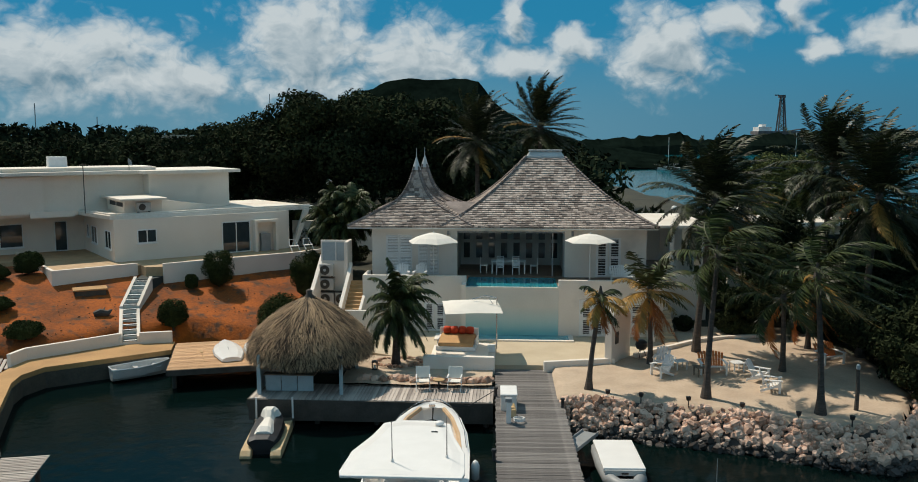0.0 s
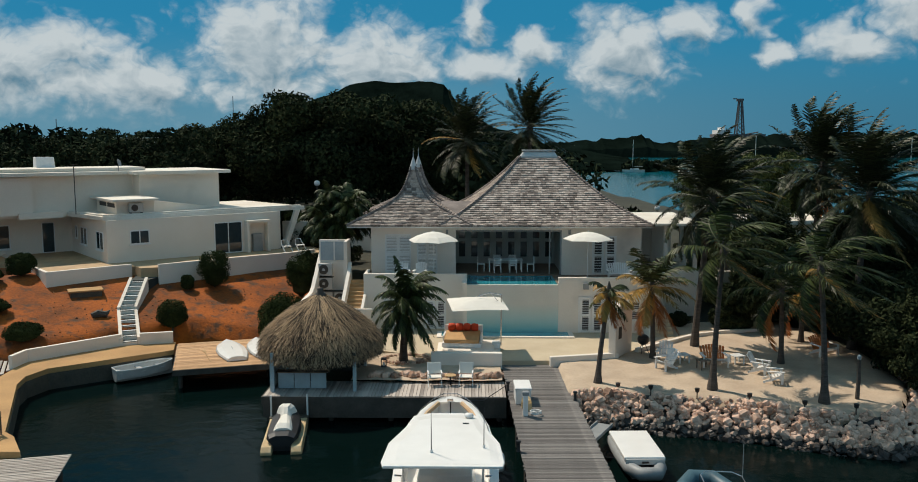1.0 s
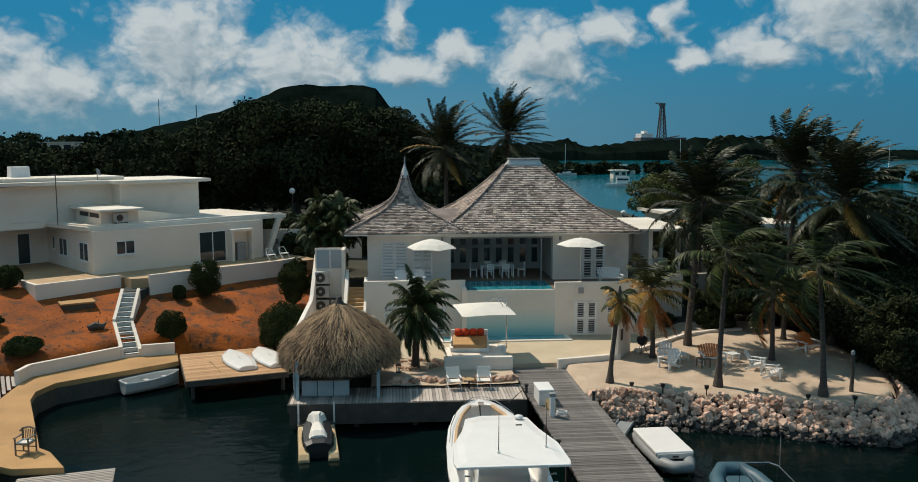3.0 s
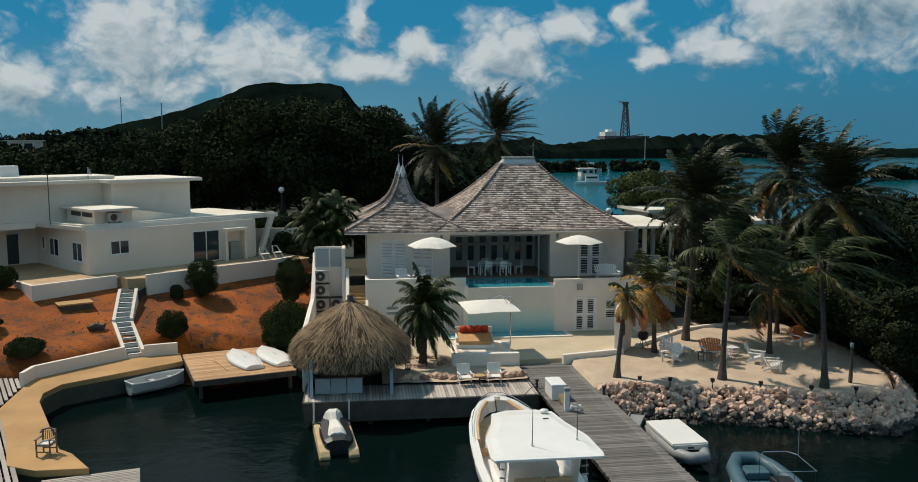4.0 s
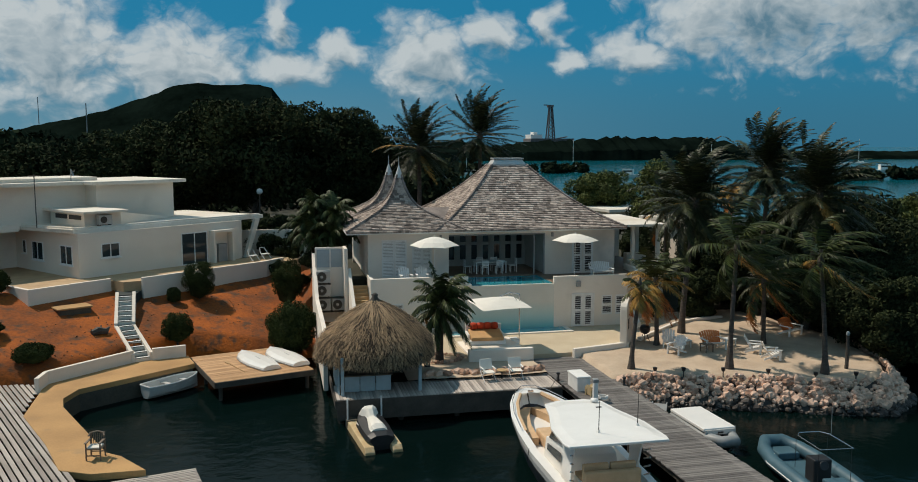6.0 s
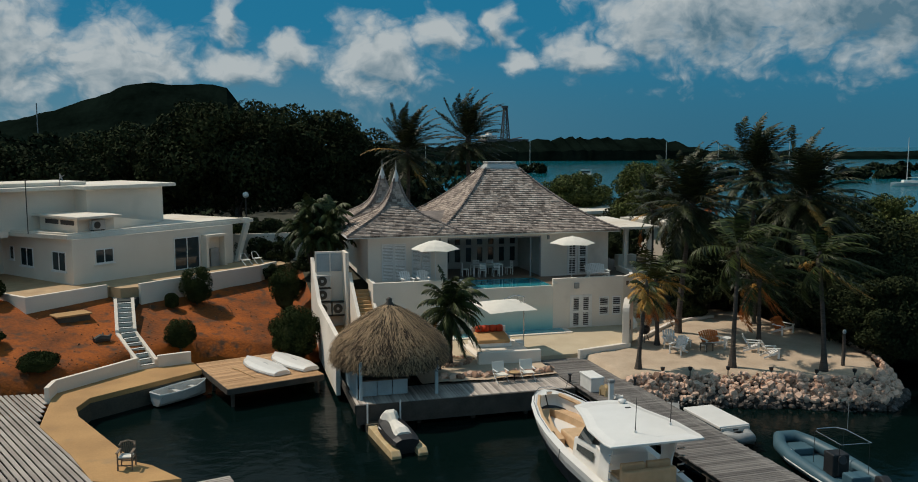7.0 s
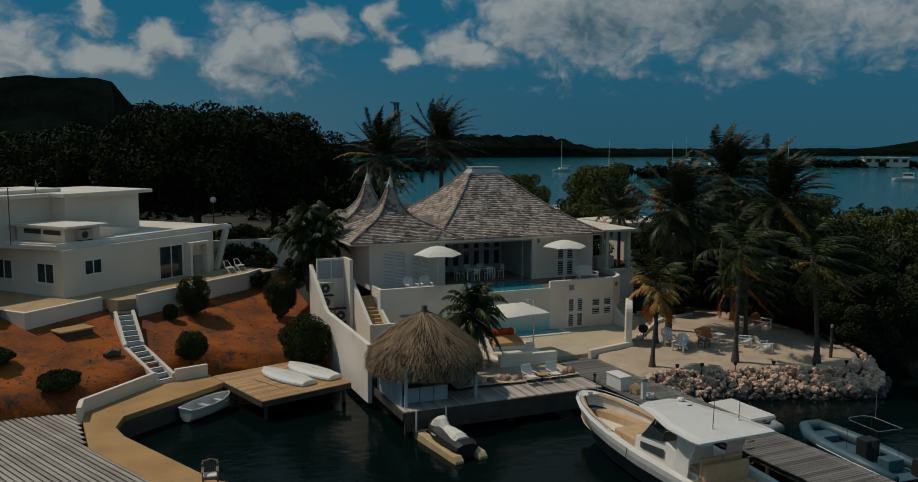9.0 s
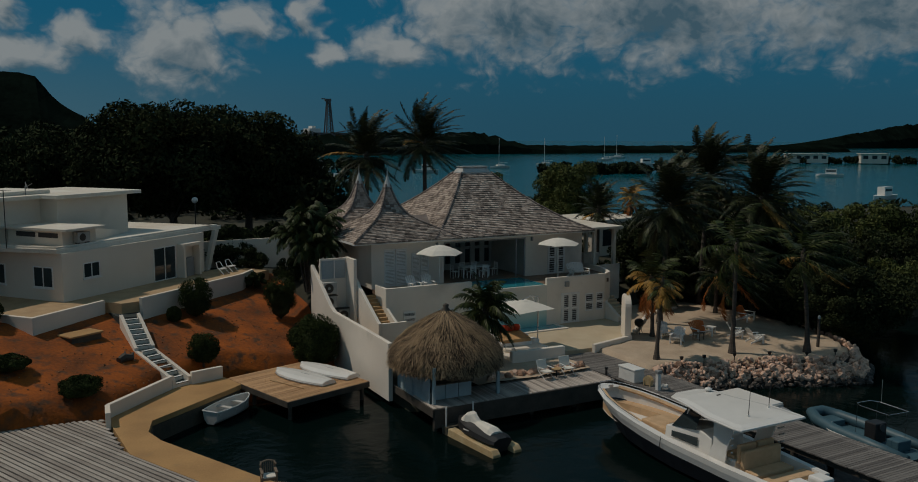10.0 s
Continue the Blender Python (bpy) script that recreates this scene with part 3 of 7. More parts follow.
# ---- the villa ----
def roof(parent, cx, cy, hx, hy, z0, z1, tx, ty, prof, courses):
    """A concave hipped roof of shingle courses, every shingle with its own butt and tilt."""
    def ring(u):
        return hx + (tx - hx) * u, hy + (ty - hy) * u, z0 + (z1 - z0) * prof(u)
    core = Geo()
    us = [i / 24 for i in range(25)]
    core.loft([[(cx - ring(u)[0], cy - ring(u)[1], ring(u)[2] - 0.05), (cx + ring(u)[0], cy - ring(u)[1], ring(u)[2] - 0.05),
                (cx + ring(u)[0], cy + ring(u)[1], ring(u)[2] - 0.05), (cx - ring(u)[0], cy + ring(u)[1], ring(u)[2] - 0.05)] for u in us])
    part("sheathing", core, HIPCAP, parent)
    # course lines at even steps up the slope
    S = [0.0]
    fine = [i / 400 for i in range(401)]
    for a, b in zip(fine, fine[1:]):
        A, B = ring(a), ring(b)
        S.append(S[-1] + math.hypot(B[1] - A[1], B[2] - A[2]))
    cuts = [float(np.interp(S[-1] * i / courses, S, fine)) for i in range(courses + 1)]
    g = Geo()
    for i in range(courses):
        ua, ub = cuts[i], min(1.0, cuts[i + 1] + (cuts[i + 1] - cuts[i]) * 0.25)
        A, B = ring(ua), ring(ub)
        for sx, sy in ((0, -1), (1, 0), (0, 1), (-1, 0)):
            ha, hb = (A[0], B[0]) if sx == 0 else (A[1], B[1])
            pa, pb = (A[1], B[1]) if sx == 0 else (A[0], B[0])
            p = -ha
            while p < ha - 0.02:
                q = min(ha, p + rng.uniform(0.15, 0.32))
                lift = rng.uniform(0.05, 0.085)
                drop = rng.uniform(-0.02, 0.02)
                g0 = 0.006
                pts = []
                for t, zz, o in ((p + g0, A[2] + lift, pa + drop), (q - g0, A[2] + lift, pa + drop), (q - g0, B[2] + 0.004, pb), (p + g0, B[2] + 0.004, pb),
                                 (p + g0, A[2] - 0.03, pa + drop), (q - g0, A[2] - 0.03, pa + drop)):
                    h = hb if o == pb and zz == B[2] + 0.004 else ha
                    t = max(-h, min(h, t))
                    pts.append((cx + t * (-sy), cy + sy * o, zz) if sx == 0 else (cx + sx * o, cy + t * sx, zz))
                g.add(pts, [(0, 1, 2, 3), (4, 5, 1, 0)])
                p = q
    ob = part("shingles", g, SHINGLE, parent, "weathered grey-brown wooden shingles", kind="stuff")
    for sx, sy in ((-1, -1), (1, -1), (1, 1), (-1, 1)):
        hips = Geo()
        for a, b in zip(cuts[:-1], cuts[1:]):
            A, B = ring(a), ring(b)
            p = Vector((cx + sx * A[0], cy + sy * A[1], A[2] + 0.06))
            q = Vector((cx + sx * B[0], cy + sy * B[1], B[2] + 0.04))
            hips.tube([p, q], [0.10, 0.075], 5)
        part("hip_cap", hips, HIPCAP, parent, kind="stuff")


def shutter(parent, x, y, z0, z1, w, leaf_mat, slats=9, dark=True, name="shutter", sub=None):
    """A louvred leaf: frame, mid rail and slats, facing -y."""
    f = Geo()
    zc = (z0 + z1) / 2
    e = 0.05 if name == "window_shutter" else 0.14 if dark else 0.08
    for a, b, c, d in ((x, x + e, z0, z1), (x + w - e, x + w, z0, z1), (x + e, x + w - e, z0, z0 + 0.11), (x + e, x + w - e, z1 - 0.09, z1), (x + e, x + w - e, zc - 0.08, zc + 0.08)):
        f.box(a, b, y - 0.05, y, c, d)
    ob = part(name, f, leaf_mat, parent)
    # added sheet whose dark or grey colour stands in for shade between slats
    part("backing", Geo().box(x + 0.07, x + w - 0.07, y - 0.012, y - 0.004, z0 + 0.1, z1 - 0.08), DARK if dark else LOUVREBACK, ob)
    for lo, hi in ((z0 + 0.11, zc - 0.08), (zc + 0.08, z1 - 0.09)):
        for k in range(slats):
            z = lo + (hi - lo) * (k + 0.5) / slats
            h = (hi - lo) / slats * (0.07 if dark else 0.29)
            part("slat", Geo().add([(x + e, y - 0.042, z - h), (x + w - e, y - 0.042, z - h), (x + w - e, y - 0.015, z + h), (x + e, y - 0.015, z + h),
                                    (x + e, y - 0.050, z - h + 0.012), (x + w - e, y - 0.050, z - h + 0.012), (x + w - e, y - 0.023, z + h + 0.012), (x + e, y - 0.023, z + h + 0.012)],
                                   [(0, 1, 2, 3), (7, 6, 5, 4), (0, 4, 5, 1), (1, 5, 6, 2), (2, 6, 7, 3), (3, 7, 4, 0)]), leaf_mat, ob)
    return ob


FY = 49.2            # front wall of the villa
TF = 4.10            # terrace floor
PY = 45.75           # front of the pool and the wall beside it


# mid-grey for the louvre backing, with the slats' shade in its colour
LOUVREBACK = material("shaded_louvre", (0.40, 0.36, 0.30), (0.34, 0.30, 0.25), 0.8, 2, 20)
# room walls: the dimness indoors is put into a darker grey-green
ROOMWALL = material("shade_toned_room_wall", (0.48, 0.50, 0.46), (0.38, 0.40, 0.37), 0.7, 1, 16)


def build_villa():
    h = thing("villa", "white plastered villa with flared shingle roofs and twin spires", "house")
    # walls of the upper floor, with the wide opening and the doorways cut out
    t = 0.3
    for x0, x1, z0, z1 in ((-8.1, -3.03, TF, 7.02), (3.3, 8.05, TF, 7.02), (-3.03, 3.3, 6.80, 7.02)):
        part("front_wall", Geo().box(x0, x1, FY, FY + t, z0, z1), PLASTER, h)
    part("side_wall", Geo().box(-8.1, -7.8, FY + t, 60, TF, 7.02), PLASTER, h)
    part("side_wall", Geo().box(7.75, 8.05, FY + t, 60, TF, 7.02), PLASTER, h)
    part("rear_wall", Geo().box(-8.1, 8.05, 60, 60.3, TF - 1, 7.02), PLASTER, h)
    part("soffit", Geo().box(-9.3, 8.5, 48.65, 60.4, 7.025, 7.08), WHITE, h, "white boarded soffit")
    part("fascia", Geo().box(-9.42, 8.6, 48.55, 48.62, 6.98, 7.12), WHITE, h, "white eaves board")
    part("fascia", Geo().box(-9.45, -9.38, 48.62, 60.4, 6.98, 7.12), WHITE, h)
    part("fascia", Geo().box(8.55, 8.62, 48.62, 60.4, 6.98, 7.12), WHITE, h)
    # the open living room
    part("room_floor", Geo().box(-7.8, 7.75, FY + t, 59.9, TF - 0.2, TF + 0.01), TERR, h)
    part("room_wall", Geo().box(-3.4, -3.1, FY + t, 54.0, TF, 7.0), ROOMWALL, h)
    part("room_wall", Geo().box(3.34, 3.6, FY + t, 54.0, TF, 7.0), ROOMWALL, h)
    back = Geo()
    back.box(-3.1, 3.34, 53.9, 54.1, TF, 4.55)
    back.box(-3.1, 3.34, 53.9, 54.1, 5.55, 5.75)
    back.box(-3.1, 3.34, 53.9, 54.1, 6.72, 7.0)
    for k in range(9):
        x = -3.1 + 6.44 * k / 8
        back.box(x - 0.2, x + 0.2, 53.9, 54.1, 4.55, 5.55)
        back.box(x - 0.2, x + 0.2, 53.9, 54.1, 5.75, 6.72)
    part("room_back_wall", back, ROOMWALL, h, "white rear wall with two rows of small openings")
    for k in range(8):
        x = -3.1 + 6.44 * (k + 0.5) / 8
        for z0, z1 in ((4.55, 5.55), (5.75, 6.72)):
            part("pane", Geo().box(x - 0.22, x + 0.22, 54.0, 54.03, z0, z1), PANE, h)
    part("sliding_frame", Geo().box(2.55, 2.63, FY + 0.08, FY + 0.16, TF + 0.02, 6.8).box(3.2, 3.3, FY + 0.06, FY + 0.18, TF + 0.02, 6.8), GREYGRP, h, "grey sliding door frame")
    part("sliding_frame", Geo().box(-3.03, 3.3, FY + 0.04, FY + 0.20, 6.70, 6.80), GREYGRP, h)
    # louvred shutters on the upper floor
    for k in range(2):
        shutter(h, -7.25 + k * 0.78, FY - 0.004, TF + 0.1, 6.55, 0.76, WHITE, 11, False)
    for k in range(2):
        shutter(h, -5.35 + k * 0.62, FY - 0.004, TF + 0.1, 6.2, 0.60, WHITE, 10, False)
    for k in range(2):
        shutter(h, 5.12 + k * 0.74, FY - 0.004, TF + 0.05, 6.45, 0.70, WHITE, 6, True)
    for x in (-3.55, 3.75):
        part("wall_lamp", Geo().box(x - 0.07, x + 0.07, FY - 0.16, FY, 6.55, 6.82), GREYGRP, h, "small grey wall lamp", 0.02)
    # roofs
    main = lambda u: 0.54 * u + 0.46 * u * u
    spire = lambda u: 0.50 * u + 0.50 * u ** 8
    roof(h, 2.33, 55.1, 6.28, 6.6, 7.10, 11.02, 1.22, 0.62, main, 33)
    roof(h, -5.74, 52.1, 3.70, 3.58, 7.10, 10.45, 0.12, 0.12, spire, 30)
    roof(h, -5.73, 57.2, 3.70, 3.3, 7.10, 10.45, 0.12, 0.12, spire, 30)
    part("link_roof", Geo().side([(48.75, 7.08), (53.8, 8.2), (60.2, 7.08)], -5.0, 1.0), HIPCAP, h)
    cap = Geo()
    cap.prism([(1.08, 54.42), (3.58, 54.42), (3.58, 55.78), (1.08, 55.78)], 10.96, 11.08)
    cap.loft([[(1.13, 54.47, 11.08), (3.53, 54.47, 11.08), (3.53, 55.73, 11.08), (1.13, 55.73, 11.08)], [(1.34, 54.7, 11.42), (3.32, 54.7, 11.42), (3.32, 55.5, 11.42), (1.34, 55.5, 11.42)]])
    cap.box(1.25, 3.41, 54.6, 55.6, 11.42, 11.50)
    part("ridge_cap", cap, METAL, h, "pale metal ridge cap", 0.01)
    for x, y, z in ((-5.74, 52.1, 10.40), (-5.73, 57.2, 10.40)):
        s = part("spire_cap", Geo().lathe([(0.27, z - 0.1), (0.24, z + 0.02), (0.04, z + 0.66)], 10, pose(x, y, 0)), METAL, h, "pale metal spire cap")
        part("finial", Geo().tube([(x, y, z + 0.6), (x, y, z + 1.25)], [0.03, 0.012], 6), METAL, s)
    # terrace, pool and the walls that carry them
    b = thing("terrace", "white plastered pool terrace with boarded floor", "terrace", kind="structure")
    px0, px1, py1 = -2.35, 2.72, 48.95
    fl = Geo()
    fl.box(-8.05, px0, 46.85, FY, TF - 0.25, TF)
    fl.box(px1, 8.0, PY + 0.25, FY, TF - 0.25, TF)
    fl.box(px0, px1, py1, FY, TF - 0.25, TF)
    part("floor", fl, TERR, b, "dark brown terrace boards")
    part("parapet", Geo().prism([(-8.25, 46.6), (px0, 46.6), (px0, 46.82), (-8.05, 46.82), (-8.05, 48.3), (-8.25, 48.3)], 1.0, 4.55), PLASTER, b, bevel=0.02)
    part("parapet", Geo().box(px1 + 0.05, 7.5, PY, PY + 0.22, 1.0, 4.50), PLASTER, b, bevel=0.02)
    part("parapet", Geo().prism([(7.5, PY), (8.6, 46.6), (9.3, 48.2), (9.5, 50.5), (9.28, 50.5), (9.1, 48.3), (8.45, 46.8), (7.5, PY + 0.22)], 1.0, 4.45), PLASTER, b, bevel=0.02)
    part("floor", Geo().prism([(8.0, 46.4), (8.45, 46.8), (9.1, 48.3), (9.28, 50.5), (9.3, 58), (8.0, 58)], TF - 0.25, TF), TERR, b)
    part("pool_wall", Geo().box(px0, px1 + 0.05, PY, PY + 0.2, 1.0, TF - 0.02), POOLWALL, b, "wet pale overflow wall with pool bounce light tinted in")
    part("pool_wall", Geo().box(px0, px0 + 0.15, PY + 0.2, py1, 2.6, TF - 0.004).box(px1 - 0.15, px1, PY + 0.2, py1, 2.6, TF - 0.004).box(px0 + 0.15, px1 - 0.15, py1 - 0.15, py1 - 0.003, 2.6, TF - 0.006), POOLW, b)
    part("pool_water", Geo().box(px0 + 0.15, px1 - 0.15, PY + 0.2, py1 - 0.15, 2.8, TF - 0.03), POOLW, b, "deep teal pool water")
    part("pool_edge", Geo().box(px0 - 0.25, px0, PY - 0.02, 46.6, 1.0, 4.2).box(px1 + 0.002, px1 + 0.35, PY - 0.06, PY - 0.002, 3.95, 4.2), PLASTER, b)
    low = thing("lower_pool", "shallow turquoise overflow pool with a pale rim", "pool", kind="structure")
    part("rim", Geo().box(-4.0, 3.55, 44.35, 44.6, 1.3, 1.44).box(3.3, 3.55, 44.6, PY, 1.3, 1.44).box(-4.0, -3.75, 44.6, PY, 1.3, 1.44), PLASTER, low)
    part("pool_water", Geo().box(-3.75, 3.3, 44.6, PY - 0.003, 1.3, 1.40), POOLL, low)
    # doors in the lower wall
    for k in range(2):
        shutter(b, 3.98 + k * 0.66, PY - 0.004, 1.40, 3.35, 0.64, WHITE, 6, True, "door_leaf")
    part("door_frame", Geo().box(3.9, 3.97, PY - 0.06, PY - 0.002, 1.38, 3.42).box(5.29, 5.36, PY - 0.06, PY - 0.002, 1.38, 3.42).box(3.97, 5.29, PY - 0.06, PY - 0.002, 3.36, 3.42), WHITE, b)
    shutter(b, 5.85, PY - 0.004, 2.05, 3.25, 0.66, WHITE, 3, True, "window_shutter")
    shutter(b, 6.75, PY - 0.004, 2.05, 3.25, 0.60, WHITE, 3, True, "window_shutter")
    for k in range(2):
        shutter(b, -4.75 + k * 0.62, 46.596, 1.40, 3.0, 0.60, WHITE, 6, True, "door_leaf")
    shutter(b, -7.1, 46.596, 2.35, 3.05, 0.8, WHITE, 4, True, "window_shutter")
    part("wall_lamp", Geo().box(4.15, 4.45, PY - 0.16, PY, 3.85, 4.2), GREYGRP, b, "grey wall lamp", 0.02)


build_villa()


SCREENB = material("blue_grey_panel", (0.36, 0.42, 0.45), (0.27, 0.33, 0.36), 0.6, 1.0, 10)


def build_outer_walls():
    # stair down from the terrace and its walls
    s = thing("garden_stair", "ochre stair between white walls beside the villa", "stairs", kind="structure")
    n = 10
    for k in range(n):
        y, z = 48.4 - k * 0.30, TF - (k + 1) * 0.172
        part("step", Geo().box(-9.2, -8.27, y - 0.30, y, 1.0, z), OCHRE, s)
    part("stair_wall", Geo().side([(48.7, 1.0), (48.7, 4.95), (48.2, 4.55), (45.3, 2.95), (45.0, 2.85), (45.0, 1.0)], -9.4, -9.2), PLASTER, s, bevel=0.015)
    part("stair_wall", Geo().side([(46.58, 1.0), (46.58, 3.4), (45.3, 2.85), (45.2, 2.85), (45.2, 1.0)], -8.26, -8.1), PLASTER, s, bevel=0.015)
    part("stair_wall", Geo().box(-9.195, -7.6, 45.0, 45.18, 1.0, 2.83), PLASTER, s, bevel=0.015)
    b = thing("boundary_wall", "long white boundary wall stepping down the slope", "wall", kind="structure")
    part("wall_run", Geo().side([(38.85, 0.3), (38.85, 3.30), (43.0, 3.38), (46.9, 3.42), (47.6, 3.65), (50.2, 5.2), (51.0, 5.65), (51.0, 0.2)], -11.45, -11.22), PLASTER, b, bevel=0.02)
    part("panel", Geo().box(-11.30, -9.45, 49.65, 49.8, 1.2, 6.15), PLASTER, b, bevel=0.02)
    part("panel_rib", Geo().box(-10.42, -10.36, 49.60, 49.645, 4.9, 6.05), WHITE, b)
    # two-panel sheet; the shade of the recess is put into its blue-grey
    for x0, x1 in ((-11.20, -10.44), (-10.34, -9.68)):
        part("alley_screen", Geo().box(x0, x1, 49.615, 49.645, 4.92, 6.02), SCREENB, b, "screen panel with recess shade in its blue-grey")
    part("wall_run", Geo().box(-9.62, -9.42, 48.3, 49.8, 1.2, 6.2), PLASTER, b, bevel=0.02)
    part("alley_floor", Geo().box(-11.3, -9.4, 42, 49.7, 0.9, 1.5), QUAY, b)
    ac = thing("air_conditioner", "grey outdoor air conditioner unit with round fan grille", "air conditioner", -10.85, 49.2, 3.2, group="air conditioners in the alley")
    part("casing", Geo().box(-0.42, 0.42, -0.17, 0.17, 0, 0.72), ACPAINT, ac, bevel=0.03)
    part("fan_guard", Geo().lathe([(0.29, 0), (0.29, 0.03), (0.24, 0.035)], 18, pose(-0.1, -0.17, 0.37, 90)), TIMBER, ac, "dark round fan guard")
    part("fan_hub", Geo().lathe([(0.09, 0), (0.09, 0.02)], 10, pose(-0.1, -0.206, 0.37, 90)), ACPAINT, ac)
    part("foot", Geo().box(-0.35, -0.27, -0.17, 0.17, -0.08, 0), TIMBER, ac)
    part("foot", Geo().box(0.27, 0.35, -0.17, 0.17, -0.08, 0), TIMBER, ac)
    copy_thing(ac, pose(-10.85, 49.2, 4.05))
    copy_thing(ac, pose(-10.85, 49.2, 2.32))
    copy_thing(ac, pose(-9.92, 49.2, 2.32))
    rk = thing("unit_rack", "dark steel rack carrying air conditioner units", "rack", -10.4, 49.2, 1.5)
    for z in (0.74 - 0.02, 1.58, 2.43):
        part("rail", Geo().box(-0.88, 0.90 if z < 2 else 0.0, -0.2, 0.2, z - 0.0, z + 0.04), TIMBER, rk)
    for x in (-0.9, 0.92):
        part("post", Geo().box(x - 0.03, x + 0.03, -0.2, 0.2, 0, 2.47 if x < 0 else 1.62), TIMBER, rk)
    # low wall, arched pillar wall and curved planter wall beside the patio
    w = thing("patio_wall", "low white wall along the patio edge", "wall", kind="structure")
    part("wall_run", Geo().prism([(1.75, 39.20), (5.2, 40.05), (5.15, 40.3), (1.7, 39.45)], 1.1, 1.66), PLASTER, w, bevel=0.03)
    a = thing("arched_wall", "short white wall with a rounded top and brick niche", "wall", 5.0, 39.95, 0, 57, kind="structure")
    prof = [(0, 1.1), (2.1, 1.1), (2.1, 2.9)] + [(2.1 - 1.05 * (1 - math.cos(math.pi * k / 10)), 3.45 + 0.60 * math.sin(math.pi * k / 10)) for k in range(11)]
    g = Geo()
    k = len(prof)
    g.add([(x, 0, z) for x, z in prof] + [(x, 0.38, z) for x, z in prof], [tuple(range(k)), tuple(range(k, 2 * k))[::-1]] + [(i, k + i, k + (i + 1) % k, (i + 1) % k) for i in range(k)])
    part("wall_body", g, PLASTER, a, bevel=0.03)
    part("niche", Geo().box(0.35, 0.75, -0.008, -0.002, 2.3, 2.9), TIMBER, a)
    p = thing("planter_wall", "curving low white planter wall on the sand", "wall", kind="structure")
    pts = [(6.3, 41.2), (7.2, 42.0), (8.6, 43.2), (10.2, 44.6), (12.0, 45.4), (14.0, 45.8)]
    for (x0, y0), (x1, y1) in zip(pts, pts[1:]):
        d = Vector((x1 - x0, y1 - y0)).normalized() * 0.1
        part("wall_run", Geo().prism([(x0 + d.y, y0 - d.x), (x1 + d.y, y1 - d.x), (x1 - d.y, y1 + d.x), (x0 - d.y, y0 + d.x)], 1.1, 1.62), PLASTER, p)
    st = thing("side_stair", "white side stair with sloping cheek wall", "stairs", kind="structure")
    part("cheek_wall", Geo().side([(44.4, 1.2), (44.4, 1.75), (47.5, 3.4), (47.5, 1.2)], 7.62, 7.85), PLASTER, st, bevel=0.02)
    for k in range(8):
        part("step", Geo().box(7.86, 9.0, 44.5 + k * 0.3, 46.9 + 0.002 * k, 1.2, 1.5 + k * 0.17), PATIO, st)
    # covered veranda beside the villa
    v = thing("veranda", "open side veranda with flat white roof on columns", "veranda")
    part("floor", Geo().box(9.3, 11.6, 49.5, 57.0, 3.2, TF - 0.02), TERR, v)
    part("roof_slab", Geo().box(8.65, 11.8, 49.2, 57.3, 7.05, 7.2), ROOFWHITE, v)
    for x, y in ((9.6, 49.8), (11.4, 49.8), (9.6, 53.2), (11.4, 53.2)):
        part("column", Geo().box(x - 0.12, x + 0.12, y - 0.12, y + 0.12, TF - 0.02, 7.05), PLASTER, v)
    part("rear_wall", Geo().box(9.3, 11.6, 56.8, 57.0, TF - 0.02, 7.05), PLASTER, v)
    part("base_wall", Geo().box(9.3, 11.6, 49.3, 49.5, 1.2, TF + 0.3), PLASTER, v)
    part("counter", Geo().box(9.9, 11.3, 51.4, 52.0, TF - 0.02, TF + 0.9), PLASTER, v, "white outdoor counter", 0.02)
    g = thing("garden_wall", "cream garden wall behind the palms", "wall", kind="structure")
    part("wall_run", Geo().box(14.0, 34.0, 54.0, 54.25, 0.8, 3.6), PLASTER_N, g)
    part("wall_run", Geo().box(-16.5, -9.0, 63.0, 63.2, 3.0, 6.0), PLASTER_N, g)


build_outer_walls()


# ---- the neighbour's house ----
def window_unit(parent, x, z0, z1, w, m, panes=2, name="window"):
    """A framed window on a wall facing -y in its own axes m."""
    f = Geo()
    t = 0.06
    for a, b, c, d in ((x, x + w, z0, z0 + t), (x, x + w, z1 - t, z1), (x, x + t, z0 + t, z1 - t), (x + w - t, x + w, z0 + t, z1 - t)):
        f.box(a, b, -0.05, 0.0, c, d, m)
    for k in range(1, panes):
        c = x + w * k / panes
        f.box(c - t / 2, c + t / 2, -0.05, 0, z0 + t, z1 - t, m)
    ob = part(name, f, WHITE, parent)
    for k in range(panes):
        a, b = x + w * k / panes + t / 2, x + w * (k + 1) / panes - t / 2
        part("pane", Geo().box(a, b, -0.02, -0.004, z0 + t, z1 - t, m), PANE, ob)
    if name == "window":
        part("sill", Geo().box(x - 0.06, x + w + 0.06, -0.12, 0, z0 - 0.07, z0 - 0.004, m), WHITE, ob)
    return ob


